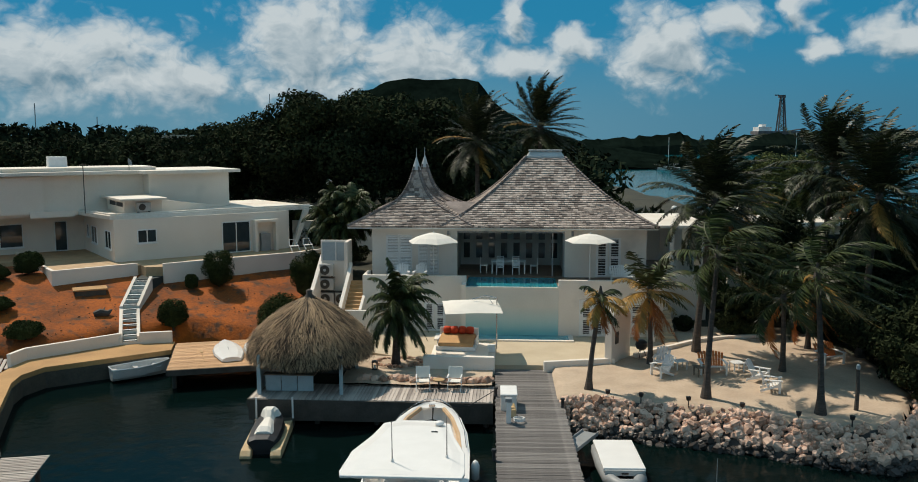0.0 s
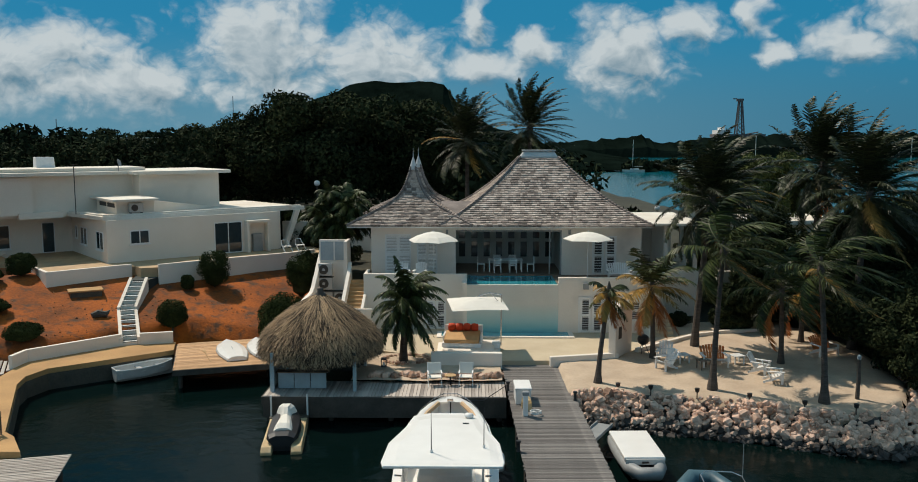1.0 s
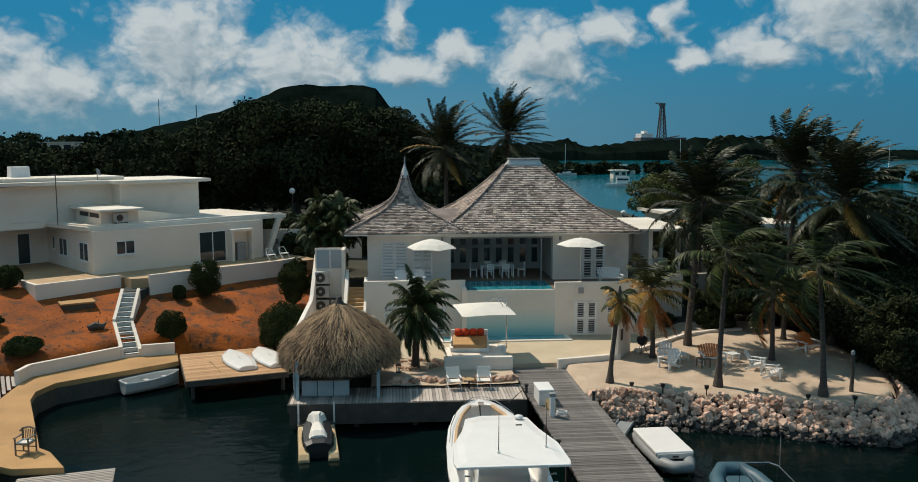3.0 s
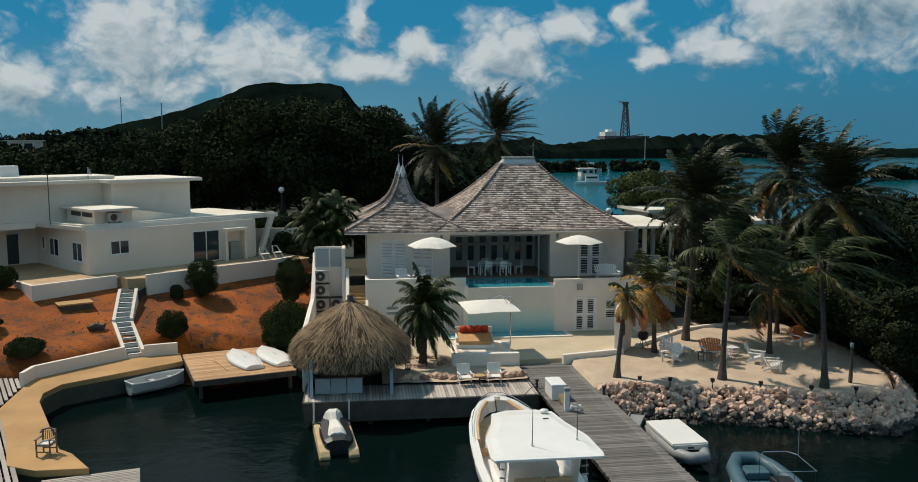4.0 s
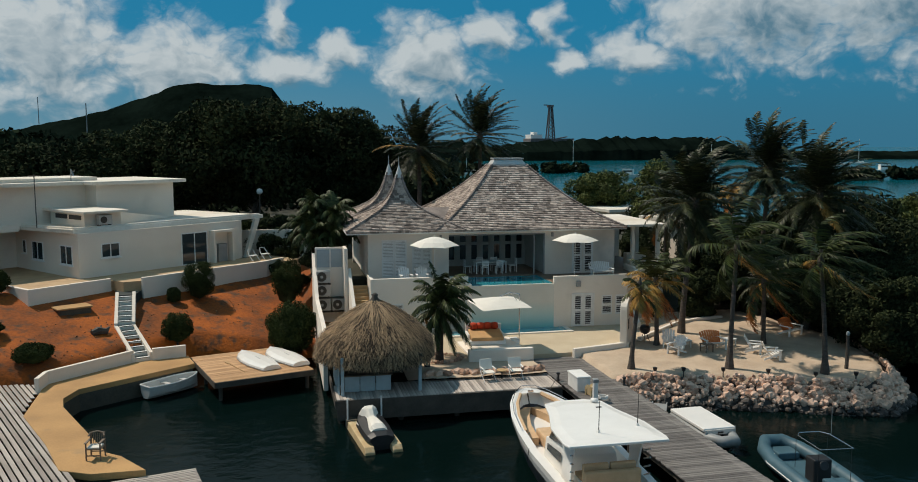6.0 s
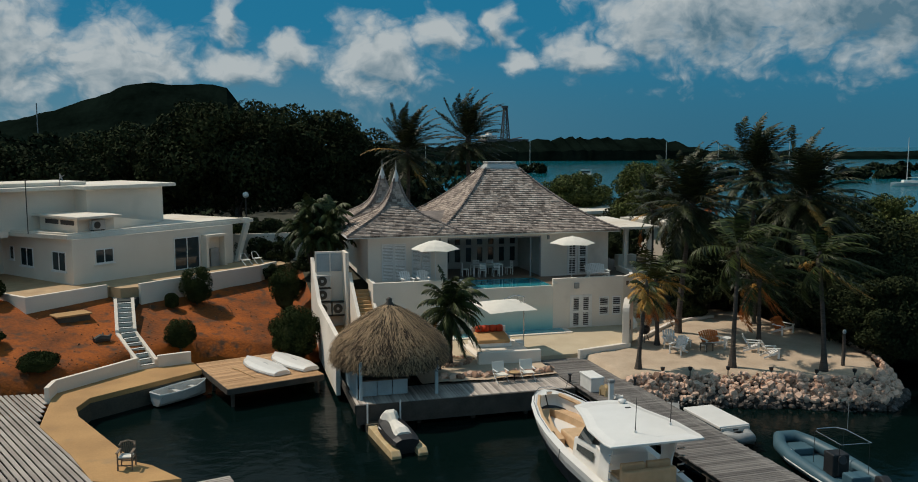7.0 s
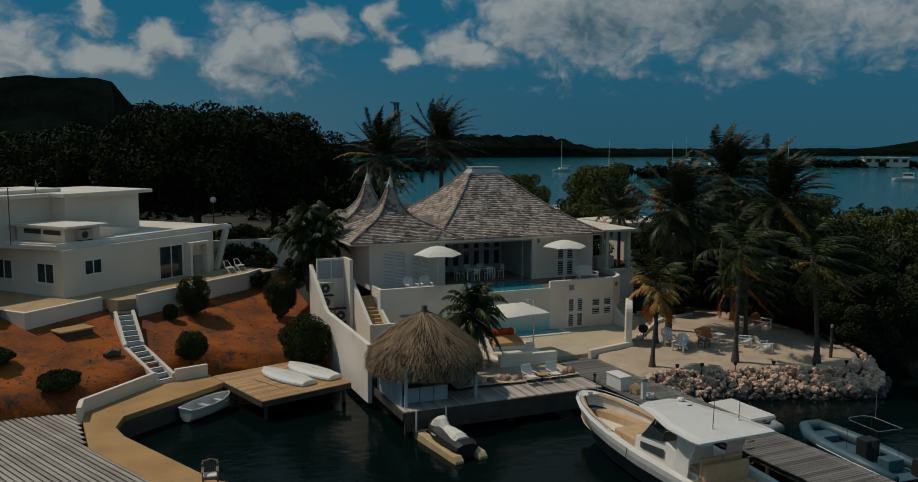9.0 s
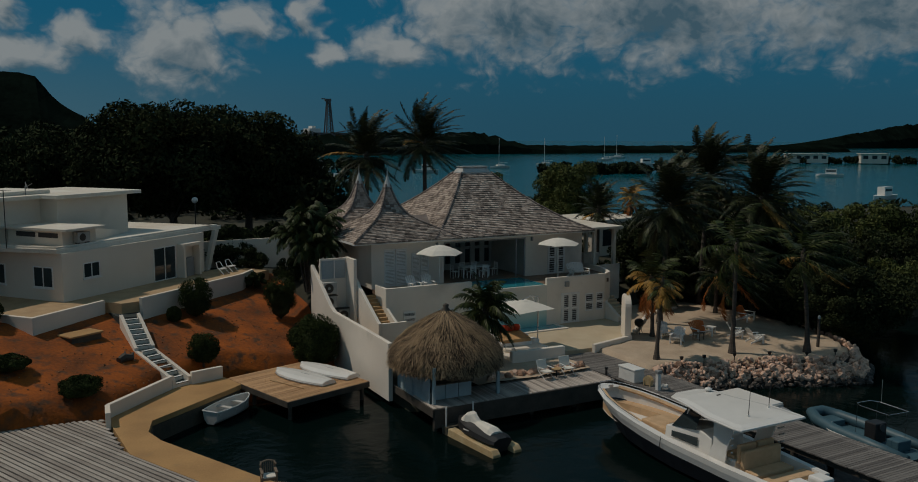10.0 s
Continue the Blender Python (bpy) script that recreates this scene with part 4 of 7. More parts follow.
def build_neighbour():
    h = thing("neighbour_house", "white flat-roofed modernist house with overhanging slabs", "house", -25.4, 52.4, 0, 39.7)
    F = 4.25
    fr = pose(0, 0, 0)
    lf = pose(0, 0, 0, 0, 0, -90)                 # the wall that faces the courtyard: its x runs along -v
    part("lower_wall", Geo().box(0, 12.0, 0, 8.2, 3.0, 7.0), PLASTER_N, h)
    part("slanted_pier", Geo().side([(0.15, F), (0.55, F), (0.55, 7.0), (0.15, 7.0)], 0, 0.22, pose(12.05, 0, 0)), PLASTER_N, h)
    part("slanted_pier", Geo().add([(12.5, 0.1, F), (12.8, 0.1, F), (12.8, 0.4, F), (12.5, 0.4, F), (13.5, 0.1, 7.0), (13.9, 0.1, 7.0), (13.9, 0.4, 7.0), (13.5, 0.4, 7.0)],
                                   [(0, 3, 2, 1), (4, 5, 6, 7), (0, 1, 5, 4), (1, 2, 6, 5), (2, 3, 7, 6), (3, 0, 4, 7)]), PLASTER_N, h, "slanted white pier")
    part("roof_slab", Geo().prism([(-0.15, 0.25), (14.35, 0.3), (13.4, 8.6), (-1.2, 8.6), (-1.2, 6.9)], 7.0, 7.26), ROOFWHITE, h, "white flat roof slab, sand-stained", 0.015)
    part("roof_upstand", Geo().prism([(-0.05, 0.35), (14.1, 0.4), (14.1, 0.62), (0.15, 0.57)], 7.264, 7.36), ROOFWHITE, h)
    part("roof_upstand", Geo().prism([(-1.1, 6.9), (-0.05, 0.57), (0.16, 0.57), (-0.88, 6.9)], 7.264, 7.36), ROOFWHITE, h)
    up = part("upper_storey", Geo().box(3.5, 9.3, 4.0, 9.5, 7.27, 9.75), PLASTER_N, h)
    part("upper_storey", Geo().box(-8.5, 3.5, 5.4, 9.5, 7.0, 9.72), PLASTER_N, h)
    part("roof_slab", Geo().prism([(3.0, 3.4), (10.0, 3.4), (10.0, 10.0), (-9.0, 10.0), (-9.0, 4.7), (3.0, 4.7)], 9.75, 9.98), ROOFWHITE, h, "", 0.015)
    part("roof_ridge", Geo().box(-8.0, 4.5, 5.6, 9.4, 9.99, 10.22), ROOFWHITE, h, "", 0.03)
    part("upper_recess", Geo().box(-8.5, -3.1, 5.1, 5.4, 7.2, 9.70), PLASTER_N, h)
    part("parapet", Geo().box(-4.0, -1.25, 4.9, 8.6, 6.95, 7.35), PLASTER_N, h)
    part("wing_wall", Geo().box(-8.5, 0.0, 8.2, 8.5, 3.0, 7.0), PLASTER_N, h)
    sk = part("roof_lantern", Geo().box(0.95, 3.4, 0.9, 5.2, 7.27, 8.15), PLASTER_N, h, "low roof lantern with slit windows")
    part("lantern_roof", Geo().box(0.55, 3.55, 0.2, 5.8, 8.15, 8.30), ROOFWHITE, sk, "", 0.015)
    for a, b in ((1.25, 2.75), (3.0, 4.5)):
        part("slit_window", Geo().box(0.93, 0.949, a, b, 7.72, 8.0), DARK, sk)
    part("ramp_wall", Geo().add([(3.4, 1.3, 7.27), (8.6, 3.3, 7.27), (8.6, 3.5, 7.27), (3.4, 3.2, 7.27), (3.4, 1.3, 8.1), (8.6, 3.3, 7.32), (8.6, 3.5, 7.32), (3.4, 3.2, 8.1)],
                                [(0, 3, 2, 1), (4, 5, 6, 7), (0, 1, 5, 4), (1, 2, 6, 5), (2, 3, 7, 6), (3, 0, 4, 7)]), PLASTER_N, h)
    for x, z0, z1, w, p in ((1.45, 5.38, 6.28, 1.25, 2),):
        window_unit(h, x, z0, z1, w, fr, p)
    window_unit(h, 7.15, F + 0.02, 6.45, 2.05, fr, 2, "sliding_door")
    for v0, w in ((0.7, 1.5), (4.4, 1.5)):
        window_unit(h, -(v0 + w), 5.0, 6.2, w, lf, 2)
    window_unit(h, -7.2, 5.3, 6.2, 0.5, lf, 1)
    window_unit(h, -6.9, 4.7, 6.35, 2.9, pose(0, 8.2, 0), 2)
    window_unit(h, -2.0, F, 6.40, 0.85, pose(0, 8.2, 0), 1, "door")
    po = part("porch", Geo().box(9.35, 9.55, -0.6, 0, F, 6.3).box(10.9, 11.1, -0.6, 0, F, 6.3).box(9.35, 11.1, -0.6, 0, 6.3, 6.5), PLASTER_N, h, "white porch box", 0.015)
    part("porch_cabinet", Geo().box(9.9, 10.6, -0.35, -0.02, F, 5.5), GREYGRP, po)
    # terrace round it
    t = thing("house_terrace", "ochre tiled terrace with low white walls", "terrace", -25.4, 52.4, 0, 39.7, kind="structure")
    part("floor", Geo().prism([(-4.0, -2.2), (1.0, -2.1), (1.0, -3.2), (2.0, -3.6), (14.5, -3.6), (14.5, 0), (0, 0), (0, 8.2), (-9, 8.2), (-9, 4), (-4.2, 4)], 2.6, F), TILE_N, t)
    for poly, z1 in (([(-4.25, -2.45), (0.8, -2.2), (0.8, -1.98), (-4.05, -2.2)], 4.40), ([(-4.25, -2.45), (-4.05, -2.2), (-4.35, 8.2), (-4.57, 8.2)], 4.40),
                     ([(1.9, -3.85), (11.2, -3.85), (13.2, -3.3), (13.2, -3.1), (11.1, -3.63), (1.9, -3.63)], 4.47)):
        part("wall_run", Geo().prism(poly, 2.4, z1), PLASTER_N, t, bevel=0.015)
    # things on its roof
    d = thing("satellite_dish", "small white satellite dish on the flat roof", "satellite dish", *(h.matrix_world @ Vector((2.6, 5.5, 9.98))), 30)
    part("post", Geo().tube([(0, 0, 0), (0, 0, 0.55)], 0.03, 6), GREYGRP, d)
    part("dish", Geo().lathe([(0.0, 0), (0.2, 0.03), (0.36, 0.11), (0.37, 0.11), (0.2, 0.06), (0.0, 0.04)], 14, pose(0, -0.05, 0.55, 70, 0, 60) @ Matrix.Diagonal((0.75, 0.75, 0.75, 1))), GREYGRP, d)
    part("arm", Geo().tube([(0, -0.1, 0.5), (0.1, -0.55, 0.72)], 0.015, 5), GREYGRP, d)
    a = thing("roof_antenna", "thin dark antenna pole on the roof", "antenna", *(h.matrix_world @ Vector((-1.0, 3.0, 7.27))))
    part("pole", Geo().tube([(0, 0, 0), (0, 0, 3.3)], 0.03, 6), TIMBER, a)
    part("crossbar", Geo().tube([(-0.4, 0.3, 3.25), (0.4, -0.3, 3.25)], 0.012, 5), TIMBER, a)
    r = thing("roof_vent", "white gabled roof vent box", "roof vent", *(h.matrix_world @ Vector((-1.5, 8.6, 10.2))), 39.7)
    part("vent_box", Geo().side([(-0.5, 0), (0.5, 0), (0.35, 0.75), (-0.35, 0.75)], -0.6, 0.6), WHITE, r, bevel=0.02)
    u = thing("air_conditioner", "white split air conditioner beside the roof lantern", "air conditioner", *(h.matrix_world @ Vector((2.1, 0.62, 7.42))), 39.7)
    part("casing", Geo().box(-0.45, 0.45, -0.18, 0.2, 0, 0.6), ACPAINT, u, bevel=0.02)
    part("fan_guard", Geo().lathe([(0.22, 0), (0.22, 0.02), (0.18, 0.03)], 16, pose(-0.12, -0.18, 0.3, 90)), TIMBER, u)
    part("foot", Geo().box(-0.4, -0.32, -0.15, 0.15, -0.16, 0).box(0.32, 0.4, -0.15, 0.15, -0.16, 0), TIMBER, u)


build_neighbour()


def build_slope_stair():
    s = thing("slope_stair", "steep outdoor stair with dark treads and white side walls", "stairs", kind="structure")
    path = [Vector((-20.62, 43.75, 1.06)), Vector((-21.95, 46.75, 2.15)), Vector((-22.3, 49.5, 3.55))]
    n = 13
    pts, L = [], [0]
    for a, b in zip(path, path[1:]):
        L.append(L[-1] + (b - a).length)

    def at(d):
        for i in range(len(path) - 1):
            if d <= L[i + 1] + 1e-6:
                return path[i].lerp(path[i + 1], (d - L[i]) / (L[i + 1] - L[i]))
        return path[-1]
    for k in range(n):
        a, b = at(L[-1] * k / n), at(L[-1] * (k + 1) / n)
        d = Vector((b.x - a.x, b.y - a.y)).normalized()
        nx, ny = -d.y * 0.36, d.x * 0.36
        z = 1.06 + (3.62 - 1.06) * (k + 1) / n
        e = (b - a) * 0.12
        part("riser", Geo().prism([(a.x + nx, a.y + ny), (a.x - nx, a.y - ny), (b.x - nx, b.y - ny), (b.x + nx, b.y + ny)], z - 0.9, z - 0.03), PLASTER_N, s)
        part("tread", Geo().prism([(a.x + nx, a.y + ny), (a.x - nx, a.y - ny), (b.x - nx, b.y - ny), (b.x + nx, b.y + ny)], z - 0.03, z), DENIMSTEP, s)
        c = a.lerp(b, 0.30)
        part("nosing", Geo().prism([(a.x + nx, a.y + ny), (a.x - nx, a.y - ny), (c.x - nx, c.y - ny), (c.x + nx, c.y + ny)], z + 0.002, z + 0.014), WHITE, s)
    for sgn in (-1, 1):
        pl = []
        for i, p in enumerate(path):
            q = path[min(i + 1, 2)] - path[max(i - 1, 0)]
            d = Vector((q.x, q.y)).normalized()
            pl.append((p.x - d.y * 0.46 * sgn, p.y + d.x * 0.46 * sgn, p.z))
        for a, b in zip(pl, pl[1:]):
            d = Vector((b[0] - a[0], b[1] - a[1])).normalized() * 0.09
            part("side_wall", Geo().prism([(a[0] + d.y, a[1] - d.x), (b[0] + d.y, b[1] - d.x), (b[0] - d.y, b[1] + d.x), (a[0] - d.y, a[1] + d.x)],
                                          [a[2] - 0.8, b[2] - 0.8, b[2] - 0.8, a[2] - 0.8], [a[2] + 0.42, b[2] + 0.30, b[2] + 0.30, a[2] + 0.42]), PLASTER_N, s)

    part("landing", Geo().prism([(-22.75, 49.5), (-21.85, 49.5), (-21.6, 50.9), (-22.3, 52.1), (-23.2, 51.3)], 2.6, 3.66), DENIMSTEP, s)


build_slope_stair()


# ---- thatched hut ----
def build_hut():
    cx, cy = -9.05, 37.25
    h = thing("thatched_hut", "round palm-thatched bar hut on white posts", "hut", cx, cy, 1.15)
    prof = [(2.66, 1.46), (2.76, 1.66), (2.66, 2.02), (2.36, 2.44), (1.82, 2.94), (1.16, 3.42), (0.54, 3.80), (0.12, 4.0)]
    # core darker than the strands: the shade in the gaps is in its colour
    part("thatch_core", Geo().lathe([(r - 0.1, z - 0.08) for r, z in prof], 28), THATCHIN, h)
    g = Geo()
    zs = [p[1] for p in prof]
    rs = [p[0] for p in prof]
    for k in range(32000):
        t = 1 - rng.random() ** 0.62
        z = 1.46 + (3.96 - 1.46) * t
        r = float(np.interp(z, zs, rs))
        a = rng.uniform(0, 2 * math.pi)
        ln = rng.uniform(0.35, 0.95)
        z2 = z - ln * rng.uniform(0.55, 0.85)
        r2 = float(np.interp(z2, zs, rs)) if z2 > 1.46 else 2.76 + rng.uniform(-0.15, 0.06)
        if z2 < 1.46:
            z2 = max(z2, 1.46 - rng.uniform(0.02, 0.36))
        lift = 0.24 * rng.random() ** 2
        a2 = a + rng.uniform(-0.17, 0.17)
        w = rng.uniform(0.006, 0.022)
        c1, s1, c2, s2 = math.cos(a), math.sin(a), math.cos(a2), math.sin(a2)
        p, q = Vector((c1 * r, s1 * r, z)), Vector((c2 * (r2 + lift), s2 * (r2 + lift), z2))
        e = Vector((-s1, c1, 0)) * w
        g.add([p - e, p + e, q + e * 0.5, q - e * 0.5], [(0, 1, 2, 3)])
    part("thatch", g, THATCH, h, "shaggy dry grey-brown thatch", kind="stuff")
    part("crown_cap", Geo().lathe([(0.30, 3.78), (0.24, 3.94), (0.13, 4.06), (0.16, 4.2), (0.05, 4.27)], 12), TIMBER, h, "dark tied cap of the thatch", smooth=True)
    for x, y in ((-1.75, -2.2), (1.82, -2.05), (-1.75, 1.7), (1.82, 1.7)):
        part("post", Geo().box(x - 0.07, x + 0.07, y - 0.07, y + 0.07, 0, 1.75), HUTPAINT, h)
    part("ring_beam", Geo().box(-1.8, 1.9, -2.2, -2.08, 1.62, 1.76), TIMBER, h)
    part("ring_beam", Geo().box(-1.8, 1.9, 1.6, 1.72, 1.62, 1.76), TIMBER, h)
    for k in range(3):
        part("bar_panel", Geo().box(-1.62 + k * 0.72, -0.93 + k * 0.72, -1.75, -1.68, 0.02, 0.74), HUTPAINT, h, bevel=0.01)
    part("bar_top", Geo().box(-1.7, 0.6, -1.85, -1.4, 0.745, 0.79), TEAK, h)
    for k in range(4):
        part("side_panel", Geo().box(-1.92, -1.86, -2.05 + k * 0.92, -1.18 + k * 0.92, -0.15, 1.35), HUTPAINT, h, bevel=0.01)
    part("back_panel", Geo().box(-1.8, 1.8, 1.75, 1.83, 0, 1.5), DARK, h)
    part("back_counter", Geo().box(-1.6, 1.6, 1.1, 1.7, 0, 0.85), TIMBER, h)


build_hut()


# ---- vegetation ----
def leaf_cloud(geo, centres, count, size, flat=0.75, seed=1, tall=1.0):
    """Small leaves on the outside of a heap of rounded clumps given as (x, y, z, radius)."""
    r = np.random.RandomState(seed)
    tot = sum(c[3] ** 2 for c in centres)
    for cx, cy, cz, cr in centres:
        n = int(count * cr * cr / tot)
        d = r.normal(size=(n, 3))
        d /= np.linalg.norm(d, axis=1)[:, None]
        rad = cr * (0.62 + 0.42 * r.rand(n) ** 0.6)
        p = np.array([cx, cy, cz]) + d * rad[:, None] * np.array([1, 1, flat])
        a = d + r.normal(scale=0.7, size=(n, 3))
        a /= np.linalg.norm(a, axis=1)[:, None]
        b = np.cross(a, r.normal(size=(n, 3)))
        b /= np.linalg.norm(b, axis=1)[:, None] + 1e-9
        c = np.cross(a, b)
        s = size * (0.6 + 0.8 * r.rand(n))[:, None]
        quad = np.stack([p - b * s, p + c * s * 0.45, p + b * s, p - c * s * 0.45], axis=1).reshape(-1, 3)
        k = len(geo.v)
        geo.v += [tuple(q) for q in quad]
        geo.f += [(k + 4 * i, k + 4 * i + 1, k + 4 * i + 2, k + 4 * i + 3) for i in range(n)]
    return geo


def clumps(rx, ry, rz, n, seed, z0=0.0, rmin=0.25, rmax=0.45):
    """Clump centres filling an uneven crown of the given half sizes above z0."""
    r = random.Random(seed)
    out = []
    while len(out) < n:
        x, y, z = r.uniform(-1, 1), r.uniform(-1, 1), r.uniform(-0.85, 1)
        if x * x + y * y + z * z < 1:
            out.append((x * rx, y * ry, z0 + rz + z * rz, r.uniform(rmin, rmax) * (rx + ry + rz) / 3))
    return out


def tree(name, label, x, y, z, rx, ry, rz, trunk, leaves, size, mat, seed, cat="tree", n=22):
    t = thing(name, label, cat, x, y, z)
    r = random.Random(seed)
    cl = clumps(rx, ry, rz, n * 3, seed, trunk, 0.20, 0.40)
    g = Geo()
    part("trunk", Geo().tube([(0, 0, -0.3), (0.1, 0.05, trunk * 0.6), (0.0, 0.1, trunk + rz * 0.7)], [0.05 * rx + 0.1, 0.04 * rx + 0.08, 0.06], 8), BARK, t)
    for c in cl[:6]:
        part("limb", Geo().tube([(0, 0.05, trunk * 0.7), (c[0] * 0.5, c[1] * 0.5, (trunk + c[2]) / 2), (c[0], c[1], c[2])], [0.09, 0.06, 0.03], 6), BARK, t)
    part("crown", leaf_cloud(g, cl, int(leaves * 1.7), size * 0.72, 0.8, seed), mat, t, "", kind="stuff")
    return t


def frond_mesh(name, az, elev, length, droop, wind, mat, leaflets, width, seed):
    """A feather leaf: an arching midrib and two rows of leaflets, bent by the wind along +x."""
    r = random.Random(seed)
    g = Geo()
    n = 12
    d = Vector((math.cos(az) * math.cos(elev), math.sin(az) * math.cos(elev), math.sin(elev)))
    p = Vector((0, 0, 0))
    pts, dirs = [p.copy()], [d.copy()]
    for i in range(n):
        t = (i + 1) / n
        d = (d + Vector((wind * 0.22 * t, -wind * 0.02, -droop * 0.17 * t)) * 1.0).normalized()
        p = p + d * length / n
        pts.append(p.copy())
        dirs.append(d.copy())
    g.tube(pts, [0.028 * (1 - 0.85 * i / n) for i in range(n + 1)], 4)
    for k in range(leaflets):
        t = 0.12 + 0.88 * (k + 0.5) / leaflets
        i = min(int(t * n), n - 1)
        f = t * n - i
        q, dd = pts[i].lerp(pts[i + 1], f), dirs[i].lerp(dirs[i + 1], f).normalized()
        sd = dd.cross(Vector((0, 0, 1)))
        sd = sd.normalized() if sd.length > 0.05 else Vector((1, 0, 0))
        up = sd.cross(dd)
        ll = width * (math.sin(math.pi * min(1, t * 0.85 + 0.12)) * 0.9 + 0.15) * r.uniform(0.85, 1.1)
        for s in (-1, 1):
            v = (sd * s * 0.72 + dd * r.uniform(0.45, 0.8) + up * r.uniform(-0.05, 0.45) + Vector((wind * 0.30, 0, -0.45 * droop))).normalized()
            tip = q + v * ll + Vector((wind * 0.06, 0, -0.10 * droop * ll))
            w = dd * (0.026 if leaflets > 40 else 0.030)
            mid = q + v * ll * 0.5
            g.add([q - w, q + w, mid + w * 1.3, tip, mid - w * 1.3], [(0, 1, 2, 4), (4, 2, 3)])
    return g.mesh(name, mat)


FRONDS = {}
CLUMPF = material("clump_palm_leaf", (0.070, 0.090, 0.026), (0.025, 0.036, 0.012), 0.55, 1.0, 8, island=0.4, spec=0.25)


def palm(label, x, y, z, top, fronds, length, droop, wind, width=0.5, r0=0.17, seed=1, yellow=0.0, dead=0, leaflets=34, lo=-0.5, hi=1.45, flare=1.5, mat=None):
    """A palm: bent tapering trunk and separate fronds; top is the crown's place relative to the foot."""
    t = thing("palm_tree", label, "palm tree", x, y, z, group="palms")
    r = random.Random(seed)
    tp = Vector(top)
    pts = [Vector((0, 0, -0.25))] + [Vector((tp.x * f ** 1.5, tp.y * f ** 1.5, tp.z * f)) for f in [i / 9 for i in range(10)]]
    rad = [r0 * flare] + [r0 * (1 + (flare - 1) * max(0, 1 - 7 * i / 9)) * (1 - 0.3 * i / 9) * (1 + 0.05 * (i % 2)) for i in range(10)]
    part("trunk", Geo().tube(pts, rad, 10), BARK, t)
    part("crown_heart", Geo().lathe([(r0 * 0.9, -0.25), (r0 * 1.3, 0.0), (r0 * 0.9, 0.35), (0.03, 0.7)], 8, Matrix.Translation(tp)), BARK, t)
    for k in range(fronds):
        az = round((k * 2.39996) % (2 * math.pi) / (math.pi / 9)) * math.pi / 9
        el = lo + (hi - lo) * (k + 0.5) / fronds
        eb = round(el / 0.22) * 0.22
        m = mat or FROND
        if r.random() < yellow and el < 0.6:
            m = FRONDY
        if k < dead:
            m, eb = FRONDO, -0.88
        key = (az, eb, length, droop, wind, width, m.name)
        if key not in FRONDS:
            FRONDS[key] = frond_mesh("frond", az, eb, length, droop, wind, m, leaflets, width, len(FRONDS))
        ob = part("frond", FRONDS[key], m, t)
        ob.location = tp + Vector((0, 0, 0.25 * el))
        s = r.uniform(0.82, 1.1)
        ob.scale = (s, s, s)
    return t


